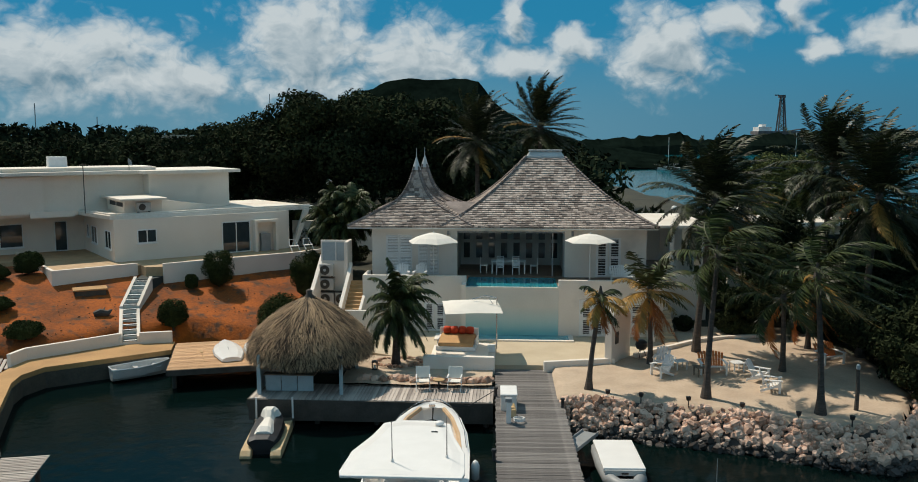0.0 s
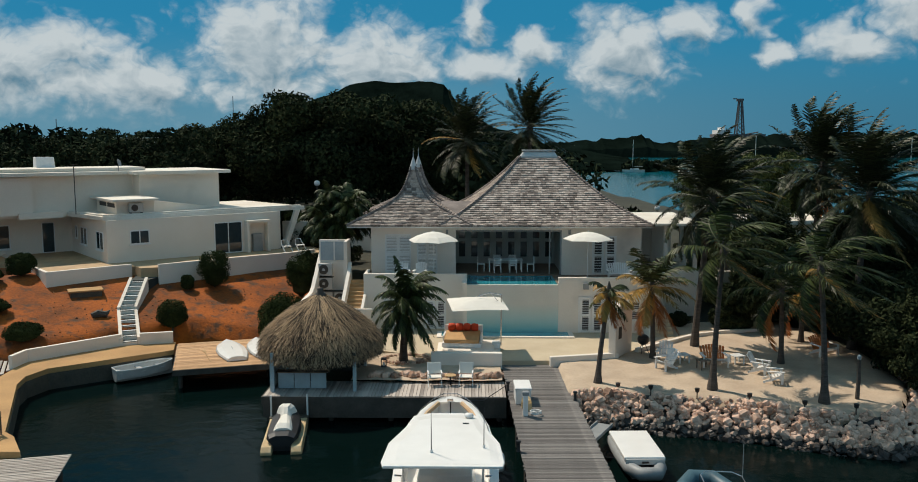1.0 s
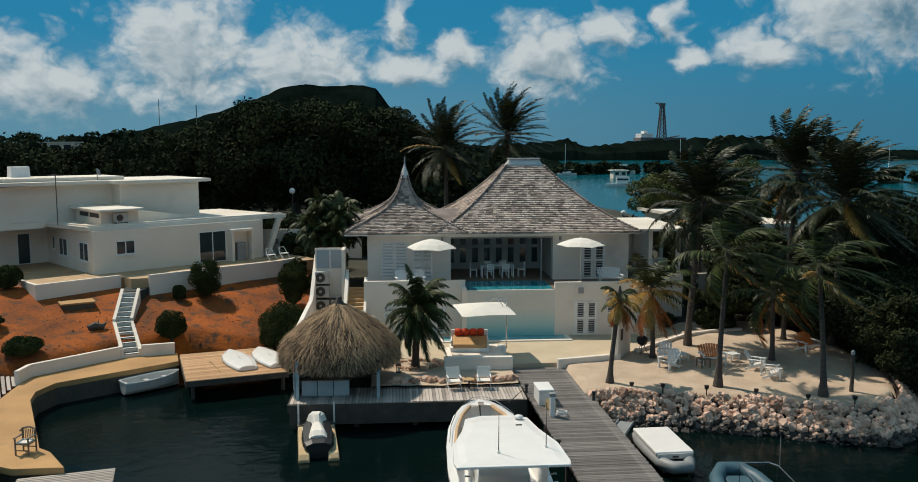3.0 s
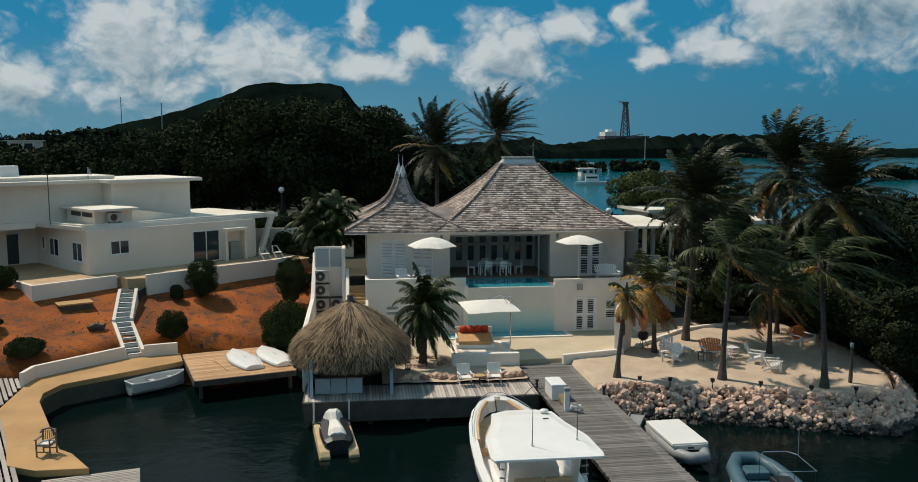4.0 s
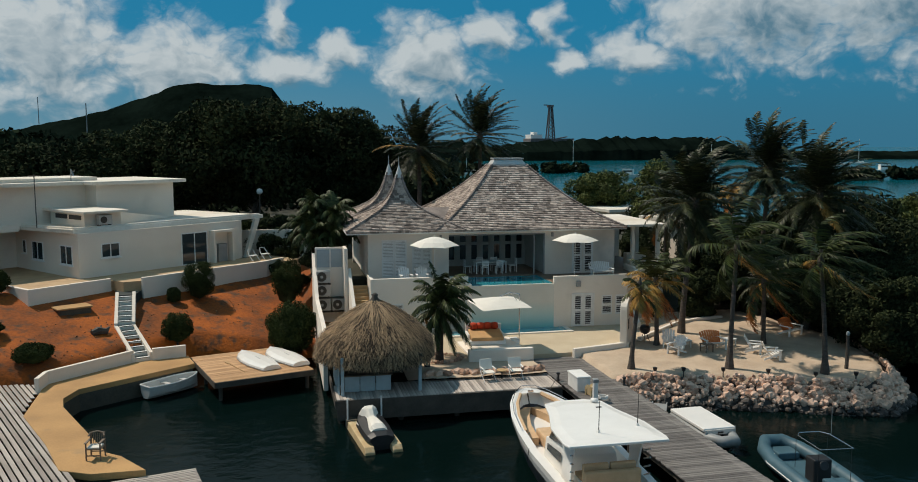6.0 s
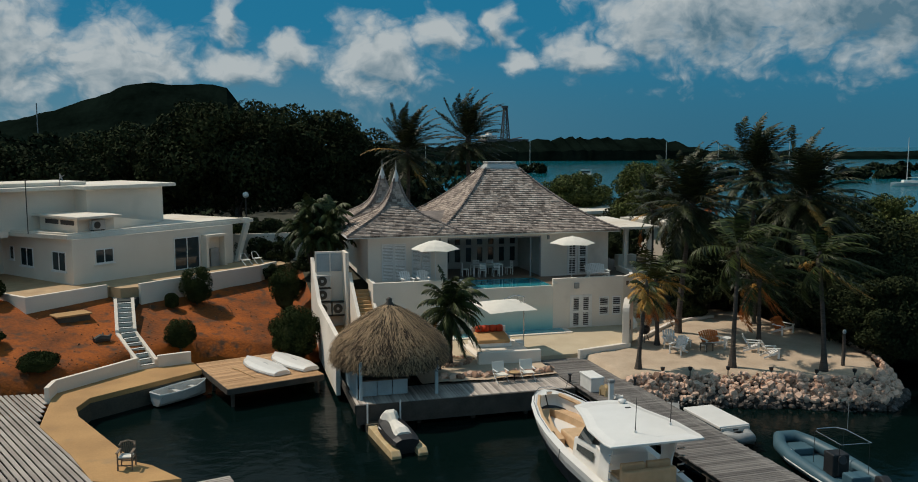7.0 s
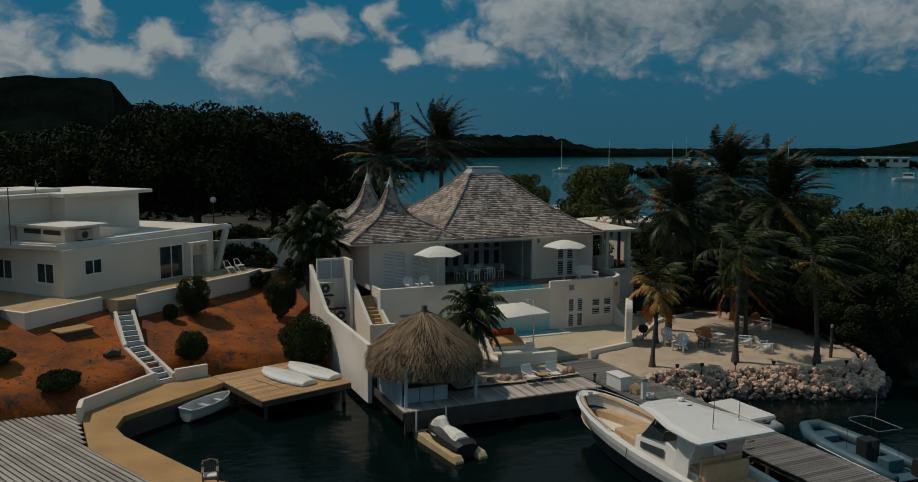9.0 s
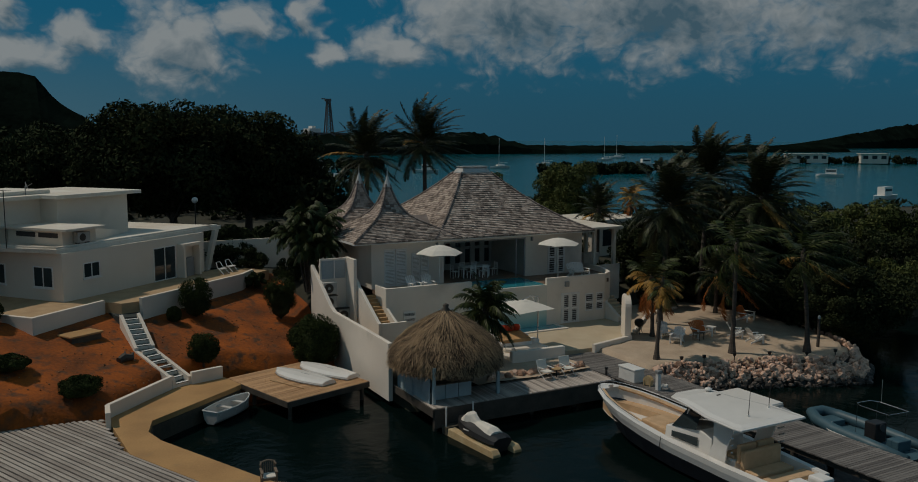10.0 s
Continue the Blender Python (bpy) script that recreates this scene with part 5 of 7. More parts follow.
def build_palms():
    S = 1.30
    palm("slim young palm with a sparse drooping crown, growing in sand", 3.55, 36.0, S, (0.45, 0.2, 3.9), 18, 1.35, 1.5, 0.3, 0.5, 0.12, 1, 0.5, 3, 24, -0.9, 0.9, 1.8, mat=FRONDC)
    palm("coconut palm with yellow and orange lower fronds", 6.9, 40.2, S, (-0.1, 0.1, 3.5), 26, 2.3, 1.2, 0.35, 0.65, 0.13, 2, 0.8, 7, 28, -0.7, 1.2, mat=FRONDC)
    palm("wind-bent coconut palm with a grey flared trunk in sand", 8.4, 35.1, S, (0.35, 0.3, 6.0), 19, 3.2, 1.15, 1.6, 0.75, 0.13, 3, 0.2, 0, 32, -0.7, 1.15, 1.9, mat=FRONDC)
    palm("wind-bent coconut palm at the beach edge", 12.5, 33.3, S, (-0.25, 0.4, 5.5), 19, 3.3, 1.15, 1.6, 0.75, 0.13, 4, 0.2, 0, 32, -0.7, 1.15, 1.9, mat=FRONDC)
    palm("small coconut palm behind the beach chairs", 12.9, 39.3, S, (-0.1, 0.0, 3.5), 20, 2.9, 1.1, 1.0, 0.65, 0.13, 5, 0.1, 2, 30, -0.6, 1.3, mat=FRONDC)
    palm("small palm with orange-yellow fronds behind the veranda", 25.5, 65.0, 2.4, (0, 0, 5.4), 22, 1.7, 1.2, 0.3, 0.5, 0.12, 6, 0.9, 5, 26, -0.7, 1.2, mat=FRONDY)
    palm("tall date palm with a dense dark crown beside the villa", 9.6, 42.6, S, (0.7, 0.0, 7.7), 76, 3.9, 0.85, 0.60, 0.62, 0.175, 7, 0.03, 0, 56, -0.85, 1.5)
    palm("tall date palm with stiff upright windblown fronds", 17.0, 46.6, 1.4, (0.5, 0, 9.3), 72, 3.9, 0.70, 0.62, 0.62, 0.175, 8, 0.02, 0, 56, -0.85, 1.5)
    palm("tall date palm with a wide dark crown", 17.6, 42.2, 1.4, (0.5, 0, 7.9), 78, 4.2, 0.85, 0.60, 0.62, 0.175, 9, 0.03, 0, 56, -0.85, 1.5)
    palm("short date palm with a scaly trunk before the villa", -5.45, 39.75, S, (0.15, 0.1, 2.7), 44, 2.35, 1.75, 0.3, 0.5, 0.2, 10, 0.05, 0, 52, -0.75, 1.35, 1.2, mat=FRONDC)
    palm("tall windblown palm behind the villa", 2.3, 63.0, 4.0, (0, 0, 9.0), 60, 3.8, 0.55, 0.55, 0.6, 0.2, 11, 0.03, 0, 52, -0.7, 1.45)
    palm("dense dark palm behind the villa roof", -2.4, 64.0, 4.0, (0, 0, 8.0), 62, 3.8, 0.65, 0.4, 0.6, 0.2, 12, 0.03, 0, 52, -0.8, 1.45)
    palm("dark palm behind the veranda", 15.5, 57.0, 2.5, (0, 0, 5.0), 40, 2.8, 0.8, 0.5, 0.5, 0.16, 13, 0.25, 2, 28, -0.7, 1.4)
    palm("low palm at the back of the beach", 15.5, 43.5, 1.3, (0, 0, 2.8), 34, 2.6, 1.0, 0.6, 0.5, 0.14, 14, 0.15, 3, 26, -0.7, 1.3)


build_palms()


def build_trees():
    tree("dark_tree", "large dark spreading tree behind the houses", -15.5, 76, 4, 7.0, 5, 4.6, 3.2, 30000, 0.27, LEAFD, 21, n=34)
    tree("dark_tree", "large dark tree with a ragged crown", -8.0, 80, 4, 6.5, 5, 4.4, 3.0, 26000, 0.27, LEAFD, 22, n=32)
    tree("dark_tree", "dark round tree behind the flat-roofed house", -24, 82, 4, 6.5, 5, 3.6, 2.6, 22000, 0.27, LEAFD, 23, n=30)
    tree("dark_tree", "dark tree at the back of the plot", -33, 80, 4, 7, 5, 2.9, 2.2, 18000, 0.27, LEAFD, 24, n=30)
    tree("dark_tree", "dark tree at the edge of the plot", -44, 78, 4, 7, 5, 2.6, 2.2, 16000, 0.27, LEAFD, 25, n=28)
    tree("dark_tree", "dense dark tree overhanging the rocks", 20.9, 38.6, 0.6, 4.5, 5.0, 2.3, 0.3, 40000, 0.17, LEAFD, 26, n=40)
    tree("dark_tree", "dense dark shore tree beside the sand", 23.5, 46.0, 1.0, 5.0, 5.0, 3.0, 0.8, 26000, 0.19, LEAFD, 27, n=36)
    # many-stemmed palm between the houses
    x, y = -10.75, 53.2
    z = height(x, y)
    t = thing("clump_palm", "bushy green many-stemmed palm between the two houses", "palm tree", x, y, z, group="palms")
    r = random.Random(28)
    for k in range(11):
        a = k * 2.4
        d = 1.15 * math.sqrt((k + 0.3) / 11)
        hx, hy, hz = math.cos(a) * d * 1.2, math.sin(a) * d * 1.2, 7.0 - z + r.uniform(-0.7, 1.9) * (1 - 0.3 * d)
        part("stem", Geo().tube([(hx * 0.25, hy * 0.25, -0.2), (hx * 0.5, hy * 0.5, hz * 0.5), (hx, hy, hz)], [0.07, 0.055, 0.05], 6), BARK, t)
        for q in range(18):
            az = round((q * 2.39996 + k) % (2 * math.pi) / (math.pi / 8)) * math.pi / 8
            eb = round((-0.5 + 1.8 * (q + 0.5) / 18) / 0.22) * 0.22
            key = (az, eb, "clump")
            if key not in FRONDS:
                FRONDS[key] = frond_mesh("frond", az, eb, 1.75, 1.7, 0.1, CLUMPF, 36, 0.55, len(FRONDS))
            ob = part("frond", FRONDS[key], CLUMPF, t)
            ob.location = (hx, hy, hz)
            s = r.uniform(0.75, 1.05)
            ob.scale = (s, s, s)
    tree("shade_tree", "round green tree behind the veranda", 23.6, 73, 2, 3.9, 3.6, 3.3, 2.2, 26000, 0.17, LEAF, 29, n=22)
    tree("shade_tree", "green tree near the lagoon shore", 25.0, 94, 1.5, 4.0, 3.4, 2.9, 2.0, 18000, 0.2, LEAF, 30, n=20)
    tree("shade_tree", "olive green tree behind the garden wall", 31, 58, 1.5, 4.5, 4, 2.8, 1.5, 9000, 0.28, LEAFD, 31, n=26)
    for k, (x, y, rr, hh) in enumerate(((-21.5, 66.5, 2.4, 1.5), (-17.5, 65.5, 2.4, 1.7), (-13.5, 64.5, 2.3, 1.6), (-9.5, 65.0, 2.2, 1.8), (-6.0, 66.0, 2.2, 1.8))):
        tree("garden_tree", "low dark tree behind the houses", x, y, 3.2, rr, rr * 0.8, hh, 0.4, 9000, 0.19, LEAFD, 330 + k, "tree", 14)
    tree("dark_tree", "dark leaning shore tree at the end of the stones", 18.1, 35.3, 0.2, 1.9, 1.9, 2.2, 0.8, 22000, 0.13, LEAFD, 340, n=26)
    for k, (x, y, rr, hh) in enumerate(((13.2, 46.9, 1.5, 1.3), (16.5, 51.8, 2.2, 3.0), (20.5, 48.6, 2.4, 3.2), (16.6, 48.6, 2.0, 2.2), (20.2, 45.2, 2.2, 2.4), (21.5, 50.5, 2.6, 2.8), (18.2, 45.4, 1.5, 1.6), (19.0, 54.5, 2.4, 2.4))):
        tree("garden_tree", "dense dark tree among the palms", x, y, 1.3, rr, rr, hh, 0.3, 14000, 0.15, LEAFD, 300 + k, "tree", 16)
    # clipped bushes on the slope
    for x, y, r, hh, lab, sd in ((-18.35, 51.7, 1.05, 1.22, "tall clipped hedge bush before the terrace wall", 41), (-19.1, 46.05, 0.90, 0.86, "ball-clipped green bush on red earth", 42),
                                 (-19.75, 50.7, 0.42, 0.48, "small clipped bush below the terrace wall", 43), (-25.4, 41.8, 1.0, 0.52, "low clipped bush on red earth", 44),
                                 (-29.2, 49.0, 0.9, 0.7, "rounded dark bush by the terrace corner", 45), (-30.2, 47.2, 0.8, 0.5, "rounded dark bush on the slope", 46), (-28.2, 44.0, 0.9, 0.4, "low grey-green bush on the slope", 47),
                                 (-12.8, 46.2, 1.5, 1.6, "big rounded green shrub beside the timber deck", 48), (-13.0, 52.4, 1.05, 1.45, "tall rounded shrub between the houses", 49)):
        z = max(height(x, y), 0.45)
        hh = (5.4 - z) / 2 if sd == 49 else hh
        b = thing("bush", lab, "bush", x, y, z, group="clipped bushes")
        rb = random.Random(sd)
        cl = [(0, 0, hh, r * 0.92)]
        for _ in range(26):
            u, v = rb.uniform(0, 6.283), rb.uniform(-0.75, 0.98)
            c = math.sqrt(1 - v * v) * r * 0.74
            cl.append((c * math.cos(u), c * math.sin(u), hh * (1 + 0.74 * v), r * rb.uniform(0.20, 0.36)))
        part("stem", Geo().tube([(0, 0, -0.2), (0, 0, hh)], 0.06, 6), BARK, b)
        part("foliage", leaf_cloud(Geo(), cl, 12000 if r < 1.1 else 26000, 0.045 if r < 1.1 else 0.06, min(1.25, hh / r), sd), HEDGE, b, "", kind="stuff")
        part("inner_foliage", Geo().lathe([(0.02, 0.03), (r * 0.5, hh * 0.25), (r * 0.66, hh * 0.8), (r * 0.45, hh * 1.2), (0.02, hh * 1.35)], 12), LEAFD, b)


build_trees()


def build_distance():
    # flat-topped hill
    g = Geo()
    crest = [(-330, 9), (-230, 12), (-171, 15.5), (-137, 18.5), (-97, 27.5), (-82, 32), (-66, 37.5), (-61, 40.6), (-55, 41.8), (-20, 41.6), (-14, 40), (-10, 34), (-5, 29.0), (9, 20), (35, 12), (70, 6)]
    xs, ys = np.arange(-330, 75, 3.0), np.linspace(330, 620, 26)
    n = len(xs)
    for y in ys:
        for x in xs:
            k = max(0, 1 - abs(y - 442) / 120)
            k = min(1, k * 1.35) ** 1.2
            z = (lerp(crest, x) - 1.5) * k + 0.9 * noise.noise(Vector((x * 0.09, y * 0.05, 0))) + 0.7 * noise.noise(Vector((x * 0.3, y * 0.2, 5))) - 3 * (k < 0.05)
            g.v.append((x, y, z))
    g.f = [(j * n + i, j * n + i + 1, (j + 1) * n + i + 1, (j + 1) * n + i) for j in range(len(ys) - 1) for i in range(n - 1)]
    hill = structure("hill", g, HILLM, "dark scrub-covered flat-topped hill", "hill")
    # woods: many small crowns
    def woods(name, label, line, depth, hgt, count, size, seed, leaves):
        r = random.Random(seed)
        cl = []
        for k in range(count):
            i = r.randrange(len(line) - 1)
            f = r.random()
            x = line[i][0] + (line[i + 1][0] - line[i][0]) * f
            y = line[i][1] + (line[i + 1][1] - line[i][1]) * f + r.uniform(0, depth)
            zz = line[i][2] + (line[i + 1][2] - line[i][2]) * f
            rr = hgt * r.uniform(0.35, 0.6)
            cl.append((x, y, zz + r.uniform(0.1, 0.65) * hgt, rr))
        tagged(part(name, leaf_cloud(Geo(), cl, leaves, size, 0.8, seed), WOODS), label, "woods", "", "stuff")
    woods("woodland", "dark low woods behind the houses", [(-190, 95, 3), (-110, 110, 3), (-60, 105, 3), (-20, 105, 3), (12, 100, 3)], 60, 8.5, 560, 0.6, 51, 110000)
    woods("woodland", "dark scrub woods below the hill", [(-420, 190, 5), (-200, 230, 6), (-60, 250, 5), (10, 240, 4)], 120, 11, 420, 1.2, 52, 60000)
    woods("mangrove", "dark mangroves along the lagoon", [(14, 92, 0), (40, 92, 0), (90, 80, 0), (170, 60, 0)], 8, 4.0, 170, 0.5, 53, 16000)
    woods("mangrove_island", "low mangrove island in the lagoon", [(60, 330, 0), (120, 350, 0)], 16, 4.5, 60, 1.2, 54, 5000)
    woods("mangrove_island", "flat mangrove spit in the lagoon", [(150, 255, 0), (235, 262, 0)], 12, 4.5, 60, 1.2, 55, 5000)
    woods("mangrove_spit", "dark mangrove spit with houses in the lagoon", [(300, 345, 0), (360, 330, 0), (440, 290, 0)], 16, 4.0, 90, 1.2, 56, 8000)
    # far shores of the lagoon
    for lab, pts, seed in (("dark wooded far shore of the lagoon", [(37, 650, 9.5), (92, 650, 13.4), (131, 650, 16.6), (140, 650, 10), (160, 650, 12.7), (201, 650, 16.6), (244, 650, 18), (287, 650, 20), (341, 650, 18.6), (366, 650, 13.4), (390, 650, 7.5), (550, 660, 6.9), (800, 650, 8.2)], 61),
                           ("distant wooded headland across the lagoon", [(1050, 900, 4), (1150, 900, 20), (1300, 900, 38), (1600, 900, 54), (2200, 900, 64)], 62)):
        g = Geo()
        r = random.Random(seed)
        rows = []
        x = pts[0][0]
        while x < pts[-1][0]:
            h = lerp([(p[0], p[2]) for p in pts], x) * r.uniform(0.86, 1.06)
            y = lerp([(p[0], p[1]) for p in pts], x)
            rows.append([(x, y - 30, -1), (x, y - 24, h * 0.45), (x, y, h), (x, y + 60, h * 0.5), (x, y + 120, -1)])
            x += r.uniform(2, 5)
        g.loft(rows, closed=False)
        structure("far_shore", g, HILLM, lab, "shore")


build_distance()


# ---- stones along the shore ----
def stone_mesh(seed, mat):
    r = random.Random(seed)
    g = Geo()
    n = 5
    rings = []
    for z, k in ((-0.40, 0.6), (-0.15, 1.0), (0.18, 0.95), (0.40, 0.62)):
        rings.append([(math.cos(2 * math.pi * j / n) * k * 0.5 * r.uniform(0.78, 1.15), math.sin(2 * math.pi * j / n) * k * 0.5 * r.uniform(0.78, 1.15), z * r.uniform(0.8, 1.2)) for j in range(n)])
    g.loft(rings)
    return g


def build_riprap():
    top = [(2.35, 34.75), (4.5, 34.55), (7.0, 33.95), (9.5, 33.05), (12.0, 31.85), (14.0, 31.5), (15.7, 32.6), (17.2, 35.2), (17.9, 38.5)]
    out = [(2.6, 33.5), (4.5, 33.1), (7.0, 32.45), (9.5, 31.65), (12.0, 30.55), (14.2, 30.1), (16.6, 31.6), (18.6, 34.7), (19.6, 38.0)]
    out = [(a[0] + 0.80 * (b[0] - a[0]), a[1] + 0.80 * (b[1] - a[1])) for a, b in zip(top, out)]
    w = thing("riprap", "bank of rough pinkish quarry stones along the water", "rocks", kind="structure")
    kinds = [stone_mesh(k, STONE).mesh("stone", STONE) for k in range(10)]
    wet = [stone_mesh(k + 20, STONEWET).mesh("stone", STONEWET) for k in range(6)]
    bank = Geo()
    bank.loft([[(a[0], a[1] + 0.3, 1.2), (a[0] * 0.5 + b[0] * 0.5, a[1] * 0.5 + b[1] * 0.5, 0.55), (b[0], b[1], -0.5), (b[0], b[1], -2.4)] for a, b in zip(top, out)], closed=False)
    part("bank", bank, STONEWET, w, "dark rubble between the stones")
    r = random.Random(5)
    rest, restw = Geo(), Geo()
    made = 0
    for k in range(1700):
        s = r.random() ** 0.95 * (len(top) - 1)
        i = min(int(s), len(top) - 2)
        f = s - i
        a = Vector(top[i]).lerp(Vector(top[i + 1]), f)
        b = Vector(out[i]).lerp(Vector(out[i + 1]), f)
        t = r.random()
        p = a.lerp(b, t)
        z = 1.36 - 1.45 * t + r.uniform(-0.06, 0.14)
        size = r.uniform(0.15, 0.32) * (1 if r.random() < 0.88 else 1.6)
        m = Matrix.Translation((p.x, p.y, z)) @ Euler((r.uniform(-0.7, 0.7), r.uniform(-0.7, 0.7), r.uniform(0, 6.3))).to_matrix().to_4x4() @ Matrix.Diagonal((size * r.uniform(0.8, 1.5), size, size * r.uniform(0.7, 1.1), 1))
        is_wet = z < 0.29 + r.uniform(-0.06, 0.12)
        if s < 5.3 and made < 300 and not is_wet and k % 2 == 0:
            ob = part("stone", kinds[k % 10], STONE, w)
            ob.matrix_local = m
            made += 1
        else:
            (restw if is_wet else rest).add(*[(q.v, q.f) for q in (stone_mesh(k % 16, STONE),)][0], m)
    part("stones", rest, STONE, w, kind="stuff")
    part("wet_stones", restw, STONEWET, w, "dark wet stones at the waterline", kind="stuff")
    e = thing("stone_edging", "row of rusty stones behind the deck", "rocks", kind="structure")
    for k in range(46):
        x = -6.7 + 6.0 * k / 45
        ob = part("stone", kinds[k % 10], STONE, e)
        s = r.uniform(0.22, 0.42)
        ob.matrix_local = Matrix.Translation((x, 36.95 + r.uniform(-0.15, 0.25), 1.36)) @ Euler((r.uniform(-0.5, 0.5), 0.3, r.uniform(0, 6))).to_matrix().to_4x4() @ Matrix.Diagonal((s * 1.3, s, s, 1))
    for k in range(26):
        a = 2 * math.pi * k / 26
        ob = part("stone", kinds[k % 10], STONE, e)
        s = r.uniform(0.14, 0.3)
        ob.matrix_local = Matrix.Translation((-5.3 + 1.1 * math.cos(a), 40.0 + 0.8 * math.sin(a), 1.34)) @ pose(0, 0, 0, 20, 10, r.uniform(0, 360)) @ Matrix.Diagonal((s * 1.3, s, s, 1))


build_riprap()


# ---- furniture ----
def garden_chair(x, y, z, rz, label, mat=None, wide=0.66, back=None):
    """A slatted garden chair with a fan back, facing -y."""
    mat = mat or WHITE
    c = thing("garden_chair", label, "chair", x, y, z, rz, group="slatted garden chairs")
    h = wide / 2
    for s in (-1, 1):
        part("front_leg", Geo().box(s * h - 0.03, s * h + 0.03, -0.38, -0.28, 0, 0.54), mat, c)
        part("side_rail", Geo().add([(s * h * 0.9 - 0.02, -0.34, 0.30), (s * h * 0.9 + 0.02, -0.34, 0.30), (s * h * 0.9 + 0.02, 0.46, 0.0), (s * h * 0.9 - 0.02, 0.46, 0.0),
                                     (s * h * 0.9 - 0.02, -0.34, 0.40), (s * h * 0.9 + 0.02, -0.34, 0.40), (s * h * 0.9 + 0.02, 0.46, 0.10), (s * h * 0.9 - 0.02, 0.46, 0.10)],
                                    [(0, 3, 2, 1), (4, 5, 6, 7), (0, 1, 5, 4), (1, 2, 6, 5), (2, 3, 7, 6), (3, 0, 4, 7)]), mat, c)
        part("arm", Geo().box(s * h - 0.07, s * h + 0.07, -0.42, 0.34, 0.54, 0.57), mat, c)
    for k in range(5):
        yy, zz = -0.36 + k * 0.115, 0.405 - k * 0.042
        part("seat_slat", Geo().box(-h, h, yy, yy + 0.095, zz, zz + 0.022), mat, c)
    n = max(5, int(wide / 0.115))
    for k in range(n):
        u = (k + 0.5) / n * 2 - 1
        top = 0.95 - 0.12 * u * u
        x0, x1 = u * h * 0.9, u * h * 1.08
        w = h / n * 0.82
        part("back_slat", Geo().add([(x0 - w, 0.12, 0.24), (x0 + w, 0.12, 0.24), (x0 + w, 0.142, 0.24), (x0 - w, 0.142, 0.24), (x1 - w, 0.52, top), (x1 + w, 0.52, top), (x1 + w, 0.544, top), (x1 - w, 0.544, top)],
                                    [(0, 3, 2, 1), (4, 5, 6, 7), (0, 1, 5, 4), (1, 2, 6, 5), (2, 3, 7, 6), (3, 0, 4, 7)]), back or mat, c)
    part("back_rail", Geo().box(-h, h, 0.335, 0.36, 0.54, 0.60), mat, c)
    return c


def dining_chair(x, y, z, rz):
    c = thing("dining_chair", "white slim dining chair with a slatted back", "chair", x, y, z, rz, group="dining chairs at the table")
    for sx in (-0.2, 0.2):
        part("leg", Geo().box(sx - 0.02, sx + 0.02, -0.21, -0.17, 0, 0.44), WHITE, c)
        part("leg", Geo().box(sx - 0.02, sx + 0.02, 0.18, 0.22, 0, 0.92), WHITE, c)
    part("seat", Geo().box(-0.23, 0.23, -0.23, 0.22, 0.44, 0.48), WHITE, c)
    for k in range(4):
        part("back_slat", Geo().box(-0.18, 0.18, 0.19, 0.21, 0.56 + k * 0.095, 0.62 + k * 0.095), WHITE, c)


def parasol(x, y, z, edge, top, half):
    p = thing("parasol", "white canvas parasol on a slim pole", "parasol", x, y, z, group="terrace parasols")
    part("pole", Geo().tube([(0, 0, 0), (0, 0, top)], 0.025, 8), WHITE, p)
    part("base", Geo().lathe([(0.28, 0), (0.28, 0.06), (0.06, 0.09), (0.04, 0.3)], 14), GREYGRP, p)
    c = Geo()
    n = 6
    for lift in (0, -0.02):
        pts = [(0, 0, top + lift)]
        for ring, zz in ((0.35, 0.20), (0.7, 0.55), (1.0, 1.0)):
            for k in range(2 * n):
                a = math.pi * (k + 0.5) / n
                q = ring * half * (1.08 if k % 2 else 0.98)
                pts.append((q * math.cos(a), q * math.sin(a), top + (edge - top) * (zz + (0.0 if k % 2 else -0.07 * ring)) + lift))
        m = n * 2
        fs = [(0, 1 + k, 1 + (k + 1) % m) for k in range(m)]
        for r in range(2):
            fs += [(1 + r * m + k, 1 + (r + 1) * m + k, 1 + (r + 1) * m + (k + 1) % m, 1 + r * m + (k + 1) % m) for k in range(m)]
        c.add(pts, fs if lift == 0 else [f[::-1] for f in fs])
    part("canopy", c, CANVAS, p)
    for k in range(n):
        a = 2 * math.pi * k / n + math.pi / 4
        part("rib", Geo().tube([(0, 0, top - 0.04), (half * math.cos(a), half * math.sin(a), edge - 0.035)], 0.01, 4), WHITE, p)
    part("finial", Geo().lathe([(0.03, top), (0.04, top + 0.04), (0.0, top + 0.1)], 8), WHITE, p)
    return p


